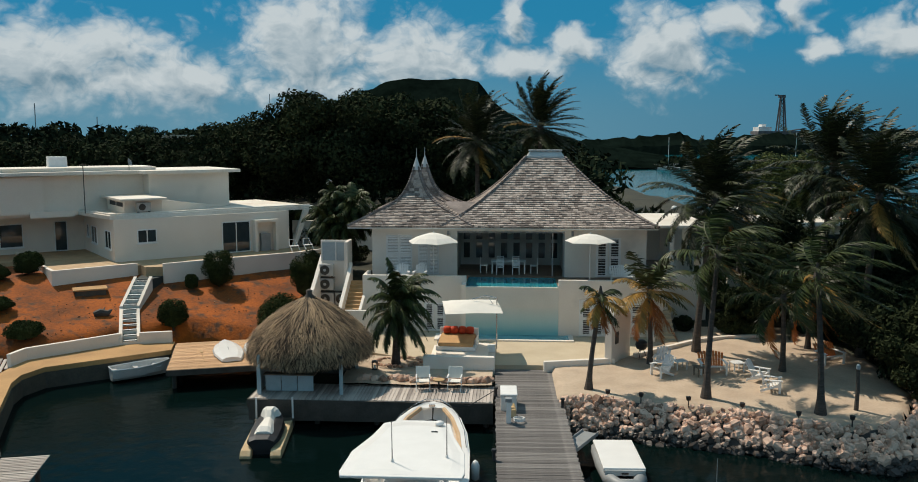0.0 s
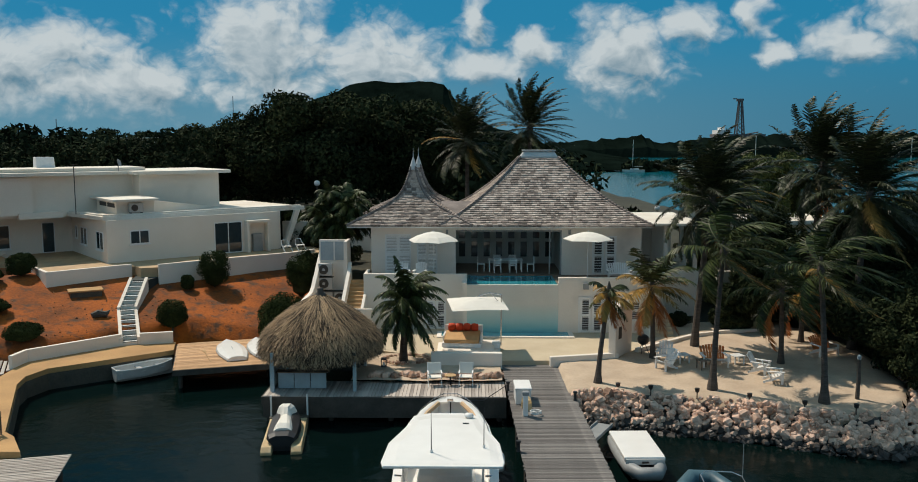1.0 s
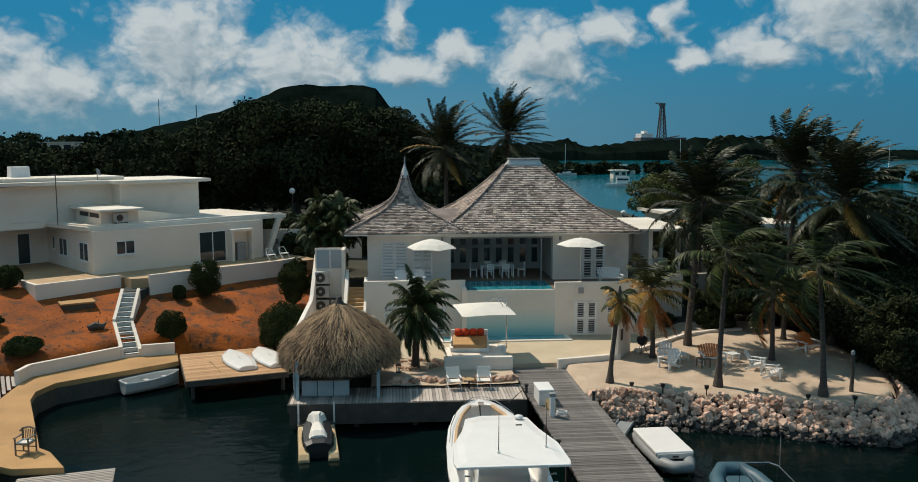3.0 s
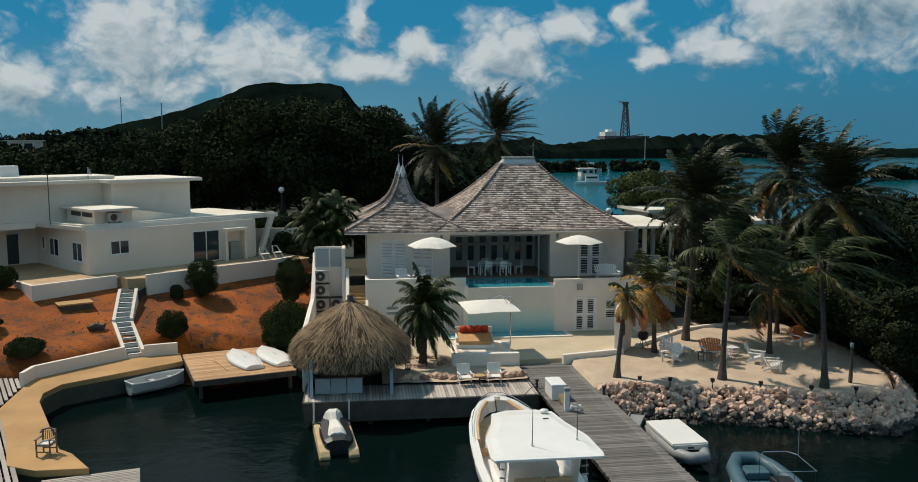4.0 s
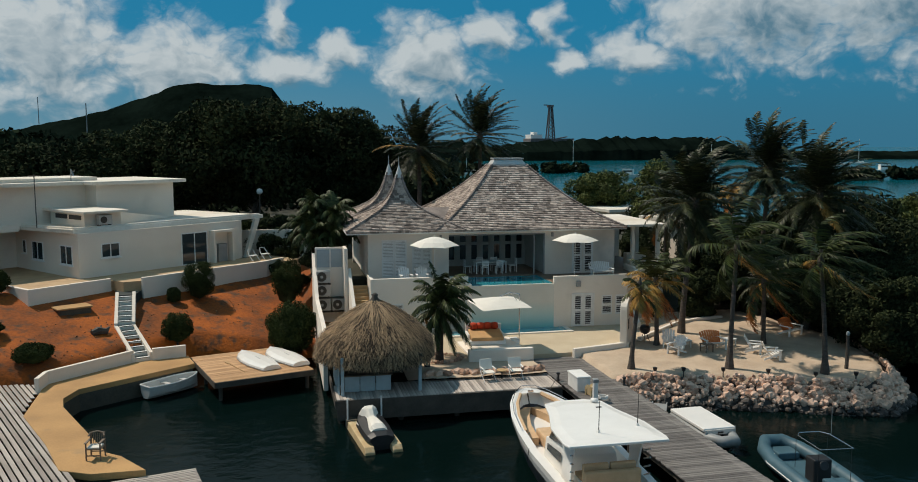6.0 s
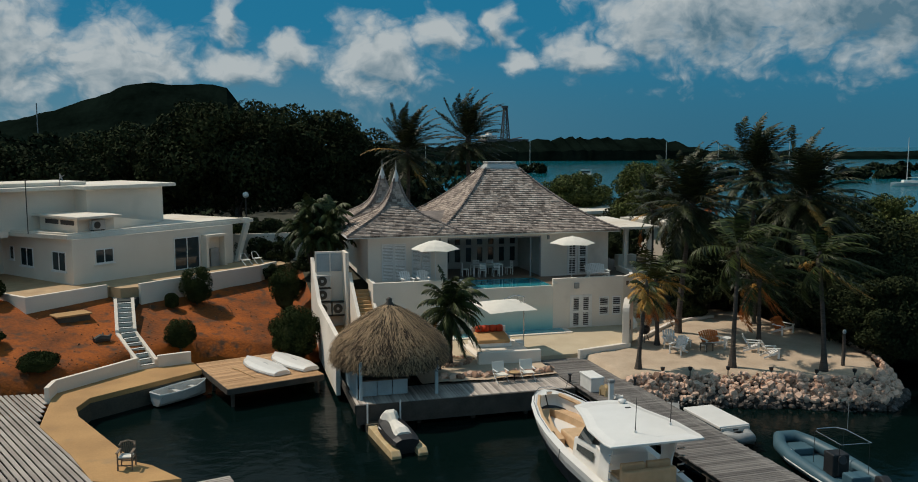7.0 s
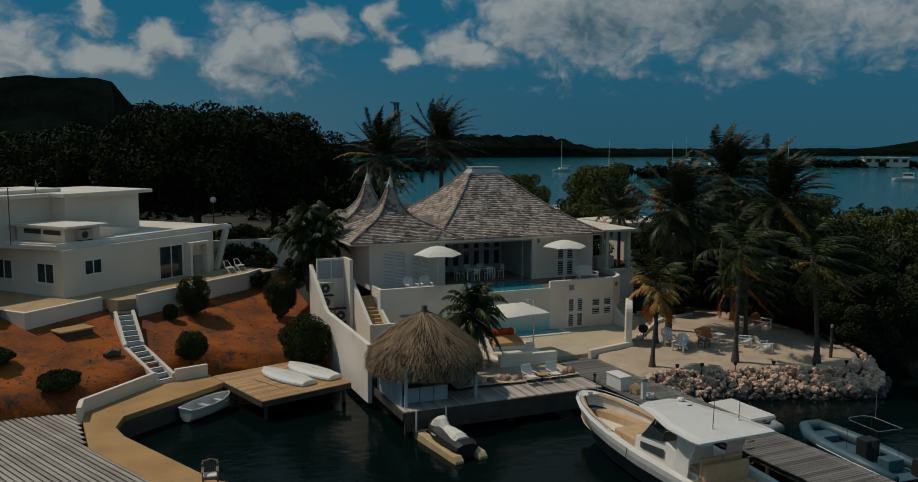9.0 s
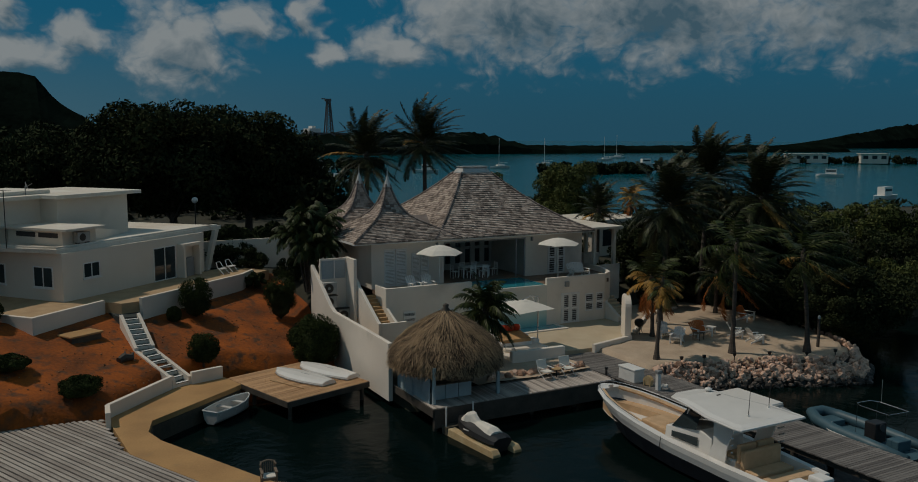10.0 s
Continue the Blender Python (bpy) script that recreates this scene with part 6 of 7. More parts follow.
def build_terrace_things():
    parasol(-4.28, 47.35, TF, 2.28, 2.82, 1.38)
    parasol(4.57, 47.1, TF, 2.40, 2.84, 1.34)
    garden_chair(-6.05, 47.35, TF, 8, "white slatted garden chair on the pool terrace")
    garden_chair(-5.05, 47.35, TF, -5, "white slatted garden chair on the pool terrace")
    garden_chair(6.45, 47.4, TF, 0, "wide white slatted garden bench on the terrace", None, 1.35)
    t = thing("dining_table", "white dining table in the open living room", "table", 0.0, 50.6, TF + 0.01)
    part("tabletop", Geo().box(-1.05, 1.05, -0.42, 0.42, 0.71, 0.75), WHITE, t, bevel=0.01)
    for x in (-0.98, 0.98):
        for y in (-0.36, 0.36):
            part("leg", Geo().box(x - 0.035, x + 0.035, y - 0.035, y + 0.035, 0, 0.71), WHITE, t)
    for x, y, a in ((-0.5, 50.0, 180), (0.45, 50.0, 180), (-0.5, 51.2, 0), (0.45, 51.2, 0), (-1.5, 50.6, 90), (1.55, 50.6, -90)):
        dining_chair(x, y, TF + 0.01, a)
    s = thing("daybed_plinth", "stepped white plinth at the edge of the patio", "plinth", kind="structure")
    part("lower_step", Geo().prism([(-3.85, 39.9), (-3.5, 39.42), (-0.62, 39.2), (-0.62, 42.6), (-3.85, 42.9)], 1.0, 1.50), PLASTER, s, bevel=0.05)
    part("upper_step", Geo().prism([(-3.55, 40.55), (-3.3, 40.28), (-0.95, 40.1), (-0.95, 42.55), (-3.55, 42.8)], 1.504, 1.72), PLASTER, s, bevel=0.05)
    part("front_wall", Geo().prism([(-4.05, 38.98), (-0.62, 38.86), (-0.62, 39.17), (-4.05, 39.30)], 1.0, 1.93), PLASTER, s, bevel=0.04)
    d = thing("daybed", "white daybed with tan mattress and orange bolster", "daybed", -2.55, 41.55, 1.72, -4)
    part("base", Geo().box(-1.0, 1.0, -0.75, 0.85, 0, 0.22), WHITE, d, bevel=0.03)
    part("mattress", Geo().side([(-0.80, 0.224), (0.60, 0.224), (0.60, 0.62), (-0.80, 0.42)], -0.88, 0.88), TANCUSH, d, bevel=0.05)
    for k in range(4):
        x = -0.78 + k * 0.39
        part("bolster", Geo().lathe([(0.08, 0), (0.18, 0.02), (0.21, 0.2), (0.18, 0.37), (0.08, 0.39)], 12, pose(x, 0.52, 0.78, 0, 90)), ORANGE, d, "orange bolster cushion", smooth=True)
    for x in (-1.0, 0.9):
        part("arm", Geo().box(x, x + 0.1, -0.3, 0.85, 0.22, 0.5), WHITE, d, bevel=0.03)
    part("back_board", Geo().box(-1.0, 1.0, 0.70, 0.82, 0.22, 0.86), WHITE, d, bevel=0.03)
    c = thing("cantilever_parasol", "white canvas cantilever parasol over the daybed", "parasol", -0.72, 41.8, 1.504)
    part("base_box", Geo().box(-0.32, 0.1, -0.32, 0.32, 0, 0.28), WHITE, c, bevel=0.02)
    part("pole", Geo().tube([(0.15, -0.05, 0.1), (0.15, -0.05, 2.75)], 0.035, 8), CHROME, c)
    part("arm", Geo().tube([(0.15, -0.05, 2.75), (-0.45, -0.15, 2.88), (-1.1, -0.25, 2.70)], 0.025, 6), CHROME, c)
    part("strut", Geo().tube([(0.15, -0.05, 2.2), (-0.35, -0.12, 2.84)], 0.018, 6), CHROME, c)
    g = Geo()
    m = pose(-1.1, -0.25, 0, 0, 0, 8)
    n = 8
    pts, fs = [], []
    for j in range(n + 1):
        for i in range(n + 1):
            u, v = i / n * 2 - 1, j / n * 2 - 1
            pts.append((u * 1.42, v * 1.3, 2.64 - 0.30 * max(abs(u), abs(v)) ** 1.3 - 0.04 * abs(u * v) + 0.08 * v))
    k = n + 1
    fs = [(j * k + i, j * k + i + 1, (j + 1) * k + i + 1, (j + 1) * k + i) for j in range(n) for i in range(n)]
    g.add(pts, fs, m)
    part("canopy", g, CANVAS, c, smooth=True)
    for su, sv in ((-1, -1), (1, -1), (1, 1), (-1, 1)):
        part("rib", Geo().tube([m @ Vector((0, 0, 2.60)), m @ Vector((su * 1.38, sv * 1.27, 2.27 + 0.08 * sv))], 0.01, 4), WHITE, c)


build_terrace_things()


def build_beach_things():
    z = 1.36
    garden_chair(7.1, 38.2, z, -60, "white slatted garden chair on the sand")
    garden_chair(7.35, 39.6, z, -20, "white slatted garden chair beside the palms")
    garden_chair(11.45, 36.2, z - 0.02, 75, "white slatted garden chair turned away on the sand")
    garden_chair(11.3, 37.6, z, 55, "white slatted garden chair facing the table")
    garden_chair(9.5, 38.7, z + 0.03, 0, "slatted settee with an orange back on the sand", WHITE, 1.15, SETTEE)
    garden_chair(15.6, 40.8, z + 0.05, 20, "orange-backed settee in the shade", WHITE, 1.1, SETTEE)
    for x, y, lab in ((8.15, 39.35, "small white slatted side table"), (10.75, 39.2, "small white slatted side table"), (8.9, 38.3, "low weathered garden table")):
        t = thing("side_table", lab, "table", x, y, z, 15)
        for k in range(5):
            part("top_slat", Geo().box(-0.3, 0.3, -0.28 + k * 0.115, -0.18 + k * 0.115, 0.42, 0.45), WHITE if "white" in lab else TEAK, t)
        for sx in (-0.26, 0.22):
            for sy in (-0.24, 0.2):
                part("leg", Geo().box(sx, sx + 0.05, sy, sy + 0.05, -0.03, 0.42), WHITE if "white" in lab else TEAK, t)
    for x, y in ((4.23, 34.75), (5.57, 34.42), (7.44, 34.0), (9.42, 33.3), (11.32, 32.35), (13.2, 31.95)):
        t = thing("path_light", "short black path light in the sand", "path light", x, y, 1.24, group="path lights along the rocks")
        part("stake", Geo().tube([(0, 0, -0.1), (0, 0, 0.3)], 0.025, 6), BLACK, t)
        part("shade", Geo().lathe([(0.05, 0.28), (0.09, 0.32), (0.11, 0.46), (0.03, 0.48)], 10), BLACK, t)
    q = thing("garden_post", "rough wooden post with a pale blue lantern on the sand", "post", 14.1, 33.85, 1.3)
    part("post", Geo().tube([(0, 0, -0.2), (0.03, 0, 0.9), (0.0, 0.02, 1.7)], [0.10, 0.085, 0.075], 8), BARK, q)
    part("lantern", Geo().lathe([(0.05, 1.7), (0.085, 1.73), (0.085, 1.86), (0.03, 1.92)], 10), SCREENB, q, "pale blue lantern")
    g = thing("charcoal_grill", "black kettle grill beside the arched wall", "grill", 6.6, 41.1, 1.37)
    for a in (0, 2.1, 4.2):
        part("leg", Geo().tube([(0.1 * math.cos(a), 0.1 * math.sin(a), 0.5), (0.3 * math.cos(a), 0.3 * math.sin(a), 0)], 0.018, 6), BLACK, g)
    part("bowl", Geo().lathe([(0.08, 0.46), (0.24, 0.55), (0.30, 0.72), (0.30, 0.76)], 16), BLACK, g, smooth=True)
    part("lid", Geo().lathe([(0.30, 0.765), (0.27, 0.88), (0.16, 0.97), (0.03, 1.0)], 16), BLACK, g, smooth=True)
    # chairs on the deck
    for x, y, a in ((-3.75, 36.15, 6), (-2.35, 36.2, -3)):
        c = thing("deck_chair", "white folding deck chair on the grey deck", "chair", x, y, 1.155, a, group="deck chairs")
        for s in (-0.3, 0.3):
            part("side_frame", Geo().tube([(s, -0.35, 0.0), (s, 0.28, 0.42), (s, 0.45, 0.95)], 0.02, 6), WHITE, c)
            part("rear_leg", Geo().tube([(s, 0.4, 0.0), (s, -0.25, 0.42)], 0.02, 6), WHITE, c)
            part("arm", Geo().box(s - 0.03, s + 0.03, -0.25, 0.32, 0.58, 0.61), WHITE, c)
        part("seat", Geo().box(-0.28, 0.28, -0.28, 0.22, 0.40, 0.43), CANVAS, c, bevel=0.01)
        part("backrest", Geo().add([(-0.28, 0.26, 0.46), (0.28, 0.26, 0.46), (0.28, 0.44, 0.93), (-0.28, 0.44, 0.93), (-0.28, 0.29, 0.46), (0.28, 0.29, 0.46), (0.28, 0.47, 0.93), (-0.28, 0.47, 0.93)],
                                   [(0, 1, 2, 3), (7, 6, 5, 4), (0, 4, 5, 1), (1, 5, 6, 2), (2, 6, 7, 3), (3, 7, 4, 0)]), CANVAS, c)
    t = thing("deck_table", "small rusty-topped table between the deck chairs", "table", -3.05, 36.2, 1.155)
    part("tabletop", Geo().lathe([(0.26, 0.42), (0.27, 0.45), (0.26, 0.46)], 14), OCHRE, t)
    part("pedestal", Geo().tube([(0, 0, 0), (0, 0, 0.42)], 0.04, 8), BLACK, t)
    l = thing("garden_lantern", "small black lantern on the sand bed", "lantern", -6.3, 38.6, 1.33)
    part("frame", Geo().box(-0.13, -0.10, -0.13, 0.13, 0, 0.42).box(0.10, 0.13, -0.13, 0.13, 0, 0.42).box(-0.1, 0.1, -0.13, 0.13, 0.36, 0.42).box(-0.1, 0.1, -0.13, 0.13, 0, 0.05), BLACK, l)
    part("candle", Geo().lathe([(0.05, 0.05), (0.05, 0.22)], 10), WHITE, l)


build_beach_things()


def build_quay_things():
    c = thing("wooden_armchair", "weathered teak armchair with a pale cushion on the quay", "chair", -20.15, 29.55, 1.06, -8)
    for sx in (-0.27, 0.23):
        part("leg", Geo().box(sx, sx + 0.045, -0.28, -0.235, 0, 0.64), TEAK, c)
        part("leg", Geo().box(sx, sx + 0.045, 0.22, 0.265, 0, 0.90), TEAK, c)
        part("arm", Geo().box(sx - 0.03, sx + 0.07, -0.32, 0.26, 0.64, 0.675), TEAK, c, "", 0.01)
    part("seat", Geo().box(-0.27, 0.275, -0.27, 0.25, 0.40, 0.44), TEAK, c)
    part("cushion", Geo().box(-0.23, 0.23, -0.25, 0.2, 0.44, 0.49), CANVAS, c, "pale seat cushion", 0.02)
    for k in range(7):
        x = -0.21 + k * 0.07
        part("back_spindle", Geo().box(x - 0.012, x + 0.012, 0.232, 0.252, 0.5, 0.86), TEAK, c)
    part("top_rail", Geo().tube([(-0.28, 0.12, 0.80), (-0.22, 0.24, 0.88), (0, 0.29, 0.92), (0.22, 0.24, 0.88), (0.28, 0.12, 0.80)], 0.035, 8), TEAK, c)
    part("stretcher", Geo().box(-0.25, 0.26, -0.26, -0.24, 0.16, 0.20), TEAK, c)
    part("stretcher", Geo().box(-0.25, 0.26, 0.23, 0.25, 0.16, 0.20), TEAK, c)

    def board(x, y, rz, lab):
        b = thing("sailing_dinghy_hull", lab, "boat", x, y, 1.005, rz, group="upturned hulls on the deck")
        rings = []
        for t, w in ((0, 0.46), (0.12, 0.58), (0.35, 0.74), (0.6, 0.74), (0.8, 0.60), (0.93, 0.36), (1.0, 0.08)):
            yy = -2.0 + 4.0 * t
            rings.append([(-w, yy, 0.02), (w, yy, 0.02), (w * 0.96, yy, 0.15), (w * 0.6, yy, 0.26 - 0.05 * abs(t - 0.5)), (0, yy, 0.29 - 0.06 * abs(t - 0.5)), (-w * 0.6, yy, 0.26 - 0.05 * abs(t - 0.5)), (-w * 0.96, yy, 0.15)])
        part("hull", Geo().loft(rings), GEL, b, smooth=False)
        part("rub_rail", Geo().tube([(r[0][0] - 0.01, r[0][1], 0.06) for r in rings] + [(r[1][0] + 0.01, r[1][1], 0.06) for r in rings[::-1]], 0.02, 5), GREYGRP, b)
        part("slot", Geo().box(-0.02, 0.02, -0.5, 0.1, 0.265, 0.285), GREYGRP, b)
    board(-14.75, 42.55, 24, "white upturned sailing dinghy hull on the timber deck")
    board(-13.25, 43.05, 24, "white upturned dinghy hull beside its twin")
    p = thing("oar", "bare wooden oar lying on the deck", "oar", -15.75, 41.6, 1.03, 25)
    part("shaft", Geo().tube([(0, -1.1, 0), (0, 0.9, 0)], 0.022, 6), OCHRE, p)
    part("blade", Geo().box(-0.07, 0.07, 0.9, 1.4, -0.015, 0.015), OCHRE, p)
    d = thing("rowing_dinghy", "small white rowing dinghy moored at the quay", "boat", -18.9, 41.1, 0.12, -51)
    d.scale = (0.86, 0.84, 1.08)
    prof = [(-1.7, 0.52), (-1.2, 0.64), (-0.3, 0.72), (0.6, 0.66), (1.2, 0.44), (1.6, 0.2), (1.78, 0.03)]
    part("hull", Geo().loft([[(-w, y, 0.50 + 0.05 * max(y, 0)), (-w * 0.8, y, 0.15), (-w * 0.4, y, -0.05), (w * 0.4, y, -0.05), (w * 0.8, y, 0.15), (w, y, 0.50 + 0.05 * max(y, 0))] for y, w in prof], closed=False)
         .add([(-0.52, -1.7, 0.5), (-0.42, -1.7, 0.15), (-0.2, -1.7, -0.05), (0.2, -1.7, -0.05), (0.42, -1.7, 0.15), (0.52, -1.7, 0.5)], [(0, 1, 2, 3, 4, 5)]), HULL, d)
    part("gunwale", Geo().tube([(-w, y, 0.52 + 0.05 * max(y, 0)) for y, w in prof] + [(w, y, 0.52 + 0.05 * max(y, 0)) for y, w in prof[::-1]] + [(-0.52, -1.7, 0.52)], 0.035, 6), GEL, d)
    part("floor_board", Geo().prism([(-0.45, -1.65), (0.45, -1.65), (0.55, 0), (0.35, 1.1), (-0.35, 1.1), (-0.55, 0)], 0.10, 0.13), HULL, d)
    for y, w in ((-1.45, 0.56), (-0.2, 0.68), (0.95, 0.52)):
        part("thwart", Geo().box(-w, w, y - 0.14, y + 0.14, 0.36, 0.40), HULL, d)
    # lift with a covered water scooter
    f = thing("scooter_float", "yellowed drive-on float for a water scooter", "float", -9.72, 32.5, 0.0, 7)
    for s in (-1, 1):
        part("pontoon", Geo().loft([[(s * 0.58 - 0.24, y, -0.15), (s * 0.58 + 0.24, y, -0.15), (s * 0.58 + 0.20, y, z1), (s * 0.58 - 0.20, y, z1)] for y, z1 in ((-1.95, 0.10), (-1.75, 0.28), (0.0, 0.30), (1.8, 0.34))]), FLOATY, f, bevel=0.03)
    part("bow_stop", Geo().box(-0.82, 0.82, 1.45, 1.9, -0.1, 0.38), QUAYDARK, f, bevel=0.03)
    part("cradle", Geo().box(-0.35, 0.35, -1.5, 1.5, -0.1, 0.16), BLACK, f)
    for s in (-0.75, 0.78):
        part("guide_post", Geo().tube([(s, 1.65, 0.2), (s, 1.65, 1.3)], 0.04, 8), WHITE, f)
    j = thing("water_scooter", "black water scooter under a grey and white cover", "water scooter", -9.72, 32.5, 0.18, 7)
    rings = []
    for y, w, zt in ((-1.6, 0.52, 0.46), (-1.3, 0.62, 0.52), (-0.3, 0.66, 0.58), (0.5, 0.62, 0.66), (1.0, 0.48, 0.70), (1.45, 0.24, 0.66), (1.65, 0.04, 0.58)):
        rings.append([(-w, y, 0.26), (-w * 0.55, y, 0.0), (w * 0.55, y, 0.0), (w, y, 0.26), (w * 0.9, y, zt * 0.8), (w * 0.45, y, zt), (-w * 0.45, y, zt), (-w * 0.9, y, zt * 0.8)])
    part("hull", Geo().loft(rings), BLACK, j, smooth=False)
    rings = []
    for y, w, z0, z1 in ((-1.15, 0.25, 0.50, 0.62), (-0.9, 0.27, 0.52, 0.76), (-0.3, 0.20, 0.56, 0.78), (0.15, 0.13, 0.60, 0.76), (0.45, 0.16, 0.62, 0.98), (0.75, 0.32, 0.64, 1.02), (0.95, 0.30, 0.64, 0.86), (1.2, 0.10, 0.64, 0.72)):
        rings.append([(-w - 0.10, y, z0), (w + 0.10, y, z0), (w, y, z0 + (z1 - z0) * 0.7), (w * 0.55, y, z1), (-w * 0.55, y, z1), (-w, y, z0 + (z1 - z0) * 0.7)])
    part("cover", Geo().loft(rings), CANVAS, j, "pale fabric cover over seat and handlebars")
    part("side_panel", Geo().box(-0.60, -0.585, 0.1, 0.5, 0.30, 0.42), WHITE, j)
    # on the jetty
    b = thing("storage_box", "white lidded storage box on the jetty", "box", 0.05, 33.95, 1.172, 1.2)
    part("body", Geo().box(-0.32, 0.32, -0.62, 0.62, 0, 0.60), WHITE, b, bevel=0.02)
    part("lid", Geo().box(-0.35, 0.35, -0.65, 0.65, 0.604, 0.70), WHITE, b, bevel=0.03)
    u = thing("shore_power_post", "white shore power post with a coiled hose", "power post", 0.05, 31.9, 1.172)
    part("post", Geo().box(-0.10, 0.10, -0.10, 0.10, 0, 0.85), WHITE, u, bevel=0.02)
    part("head", Geo().box(-0.13, 0.13, -0.13, 0.13, 0.85, 1.0), GREYGRP, u, bevel=0.02)
    rr = [(0.42 + 0.22 * math.cos(a / 8 * 2 * math.pi), 0.1 + 0.22 * math.sin(a / 8 * 2 * math.pi), 0.05 + 0.006 * a) for a in range(25)]
    part("hose", Geo().tube(rr, 0.02, 5), WHITE, u, "coiled white hose")
    y = thing("hose_reel", "yellow plastic hose reel on the jetty", "hose reel", 0.15, 32.75, 1.172, 20)
    part("drum", Geo().lathe([(0.24, -0.12), (0.12, -0.10), (0.12, 0.10), (0.24, 0.12)], 14, pose(0, 0, 0.27, 0, 90)), FLOATY, y)
    part("stand", Geo().box(-0.15, 0.15, -0.2, -0.14, 0, 0.3), FLOATY, y)
    part("stand", Geo().box(-0.15, 0.15, 0.14, 0.2, 0, 0.3), FLOATY, y)
    for x, yy in ((-0.5, 35.3), (2.28, 33.9), (-0.45, 28.0)):
        k = thing("mooring_cleat", "dark mooring bollard on the jetty edge", "bollard", x, yy, 1.172)
        part("stem", Geo().lathe([(0.08, 0), (0.06, 0.1), (0.06, 0.3), (0.1, 0.34), (0.09, 0.4)], 10), BLACK, k)


build_quay_things()


# ---- boats ----
def build_motor_boat():
    b = thing("motor_boat", "white centre-console motor boat with hard top and beige seats", "boat", -2.95, 20.8, 0.0, 0)
    L = 11.7
    st = [(0.0, 1.50, 1.22), (0.2, 1.66, 1.25), (0.45, 1.74, 1.32), (0.62, 1.66, 1.42), (0.75, 1.50, 1.53), (0.86, 1.20, 1.64), (0.94, 0.80, 1.72), (0.985, 0.40, 1.77), (1.0, 0.03, 1.78)]
    rings = []
    for t, w, z in st:
        y = t * L
        k = 1 - t ** 4 * 0.9
        rings.append([(-w, y, z), (-w * 0.99, y - 0.25 * t, z - 0.22), (-w * 0.84 * k ** 0.3, y - 1.1 * t ** 3, 0.12 + 0.3 * t ** 3), (0, y - 1.9 * t ** 4, -0.45 + 0.4 * t ** 3),
                      (w * 0.84 * k ** 0.3, y - 1.1 * t ** 3, 0.12 + 0.3 * t ** 3), (w * 0.99, y - 0.25 * t, z - 0.22), (w, y, z)])
    def cut(a, c, f=0.3):
        return tuple(p + (q - p) * f for p, q in zip(a, c))
    for sgn in (0, 1):
        seq = [[r[0], r[1], cut(r[1], r[2])] if sgn == 0 else [cut(r[5], r[4]), r[5], r[6]] for r in rings]
        part("topside", Geo().loft(seq, closed=False), GEL, b, "white hull topside")
    part("bottom", Geo().loft([[cut(r[1], r[2]), r[2], r[3], r[4], cut(r[5], r[4])] for r in rings], closed=False), HULLDARK, b, "dark antifouled bottom")
    part("transom", Geo().add(rings[0], [tuple(range(7))]), GEL, b)
    inner = [(t, max(w - 0.30, 0.0), z) for t, w, z in st if t < 0.95]
    deck = Geo()
    for sgn in (-1, 1):
        deck.loft([[(sgn * w, t * L, z + 0.004), (sgn * wi, t * L, zi + 0.03)] for (t, w, z), (_, wi, zi) in zip(st, inner)], closed=False)
    deck.add([(-st[6][1], st[6][0] * L, st[6][2] + 0.004), (st[6][1], st[6][0] * L, st[6][2] + 0.004), (0, L, 1.79), (-inner[6][1], inner[6][0] * L, 1.75), (inner[6][1], inner[6][0] * L, 1.75)], [(0, 3, 4, 1, 2)])
    part("gunwale", deck, GEL, b)
    liner = Geo()
    for sgn in (-1, 1):
        liner.loft([[(sgn * wi, t * L, zi + 0.03), (sgn * (wi - 0.05), t * L, 0.80)] for t, wi, zi in inner], closed=False)
    part("cockpit_liner", liner, GEL, b)
    part("cockpit_sole", Geo().add([(-w, t * L, 0.80) for t, w, _ in inner] + [(w, t * L, 0.80) for t, w, _ in inner[::-1]], [tuple(range(2 * len(inner)))]), GEL, b)
    # bow seating
    bow = [(t, w, z) for t, w, z in inner if t >= 0.6]
    seat = Geo()
    for sgn in (-1, 1):
        seat.loft([[(sgn * (w - 0.02), t * L, 1.12), (sgn * max(w - 0.55, 0), t * L, 1.12), (sgn * max(w - 0.55, 0), t * L, 0.81), (sgn * (w - 0.02), t * L, 0.81)] for t, w, z in bow])
    part("bow_seat", seat, BEIGE, b, "beige upholstered bow seating")
    coam = Geo()
    for sgn in (-1, 1):
        coam.tube([(sgn * (w - 0.03), t * L, z - 0.02) for t, w, z in bow], 0.09, 6)
    part("coaming_bolster", coam, BEIGE, b, "beige coaming bolster")
    part("sun_pad", Geo().box(-0.72, 0.72, 6.35, 8.0, 0.8, 1.28), BEIGE, b, "beige sun pad before the console", 0.08)
    part("pad_backrest", Geo().box(-0.65, 0.65, 6.3, 6.5, 1.28, 1.55), BEIGE, b, "", 0.05)
    con = part("console", Geo().loft([[(-0.95, y, 0.8), (0.95, y, 0.8), (0.85, y, z), (-0.85, y, z)] for y, z in ((3.6, 1.75), (4.3, 1.9), (6.25, 1.55))]), GEL, b, "", 0.04)
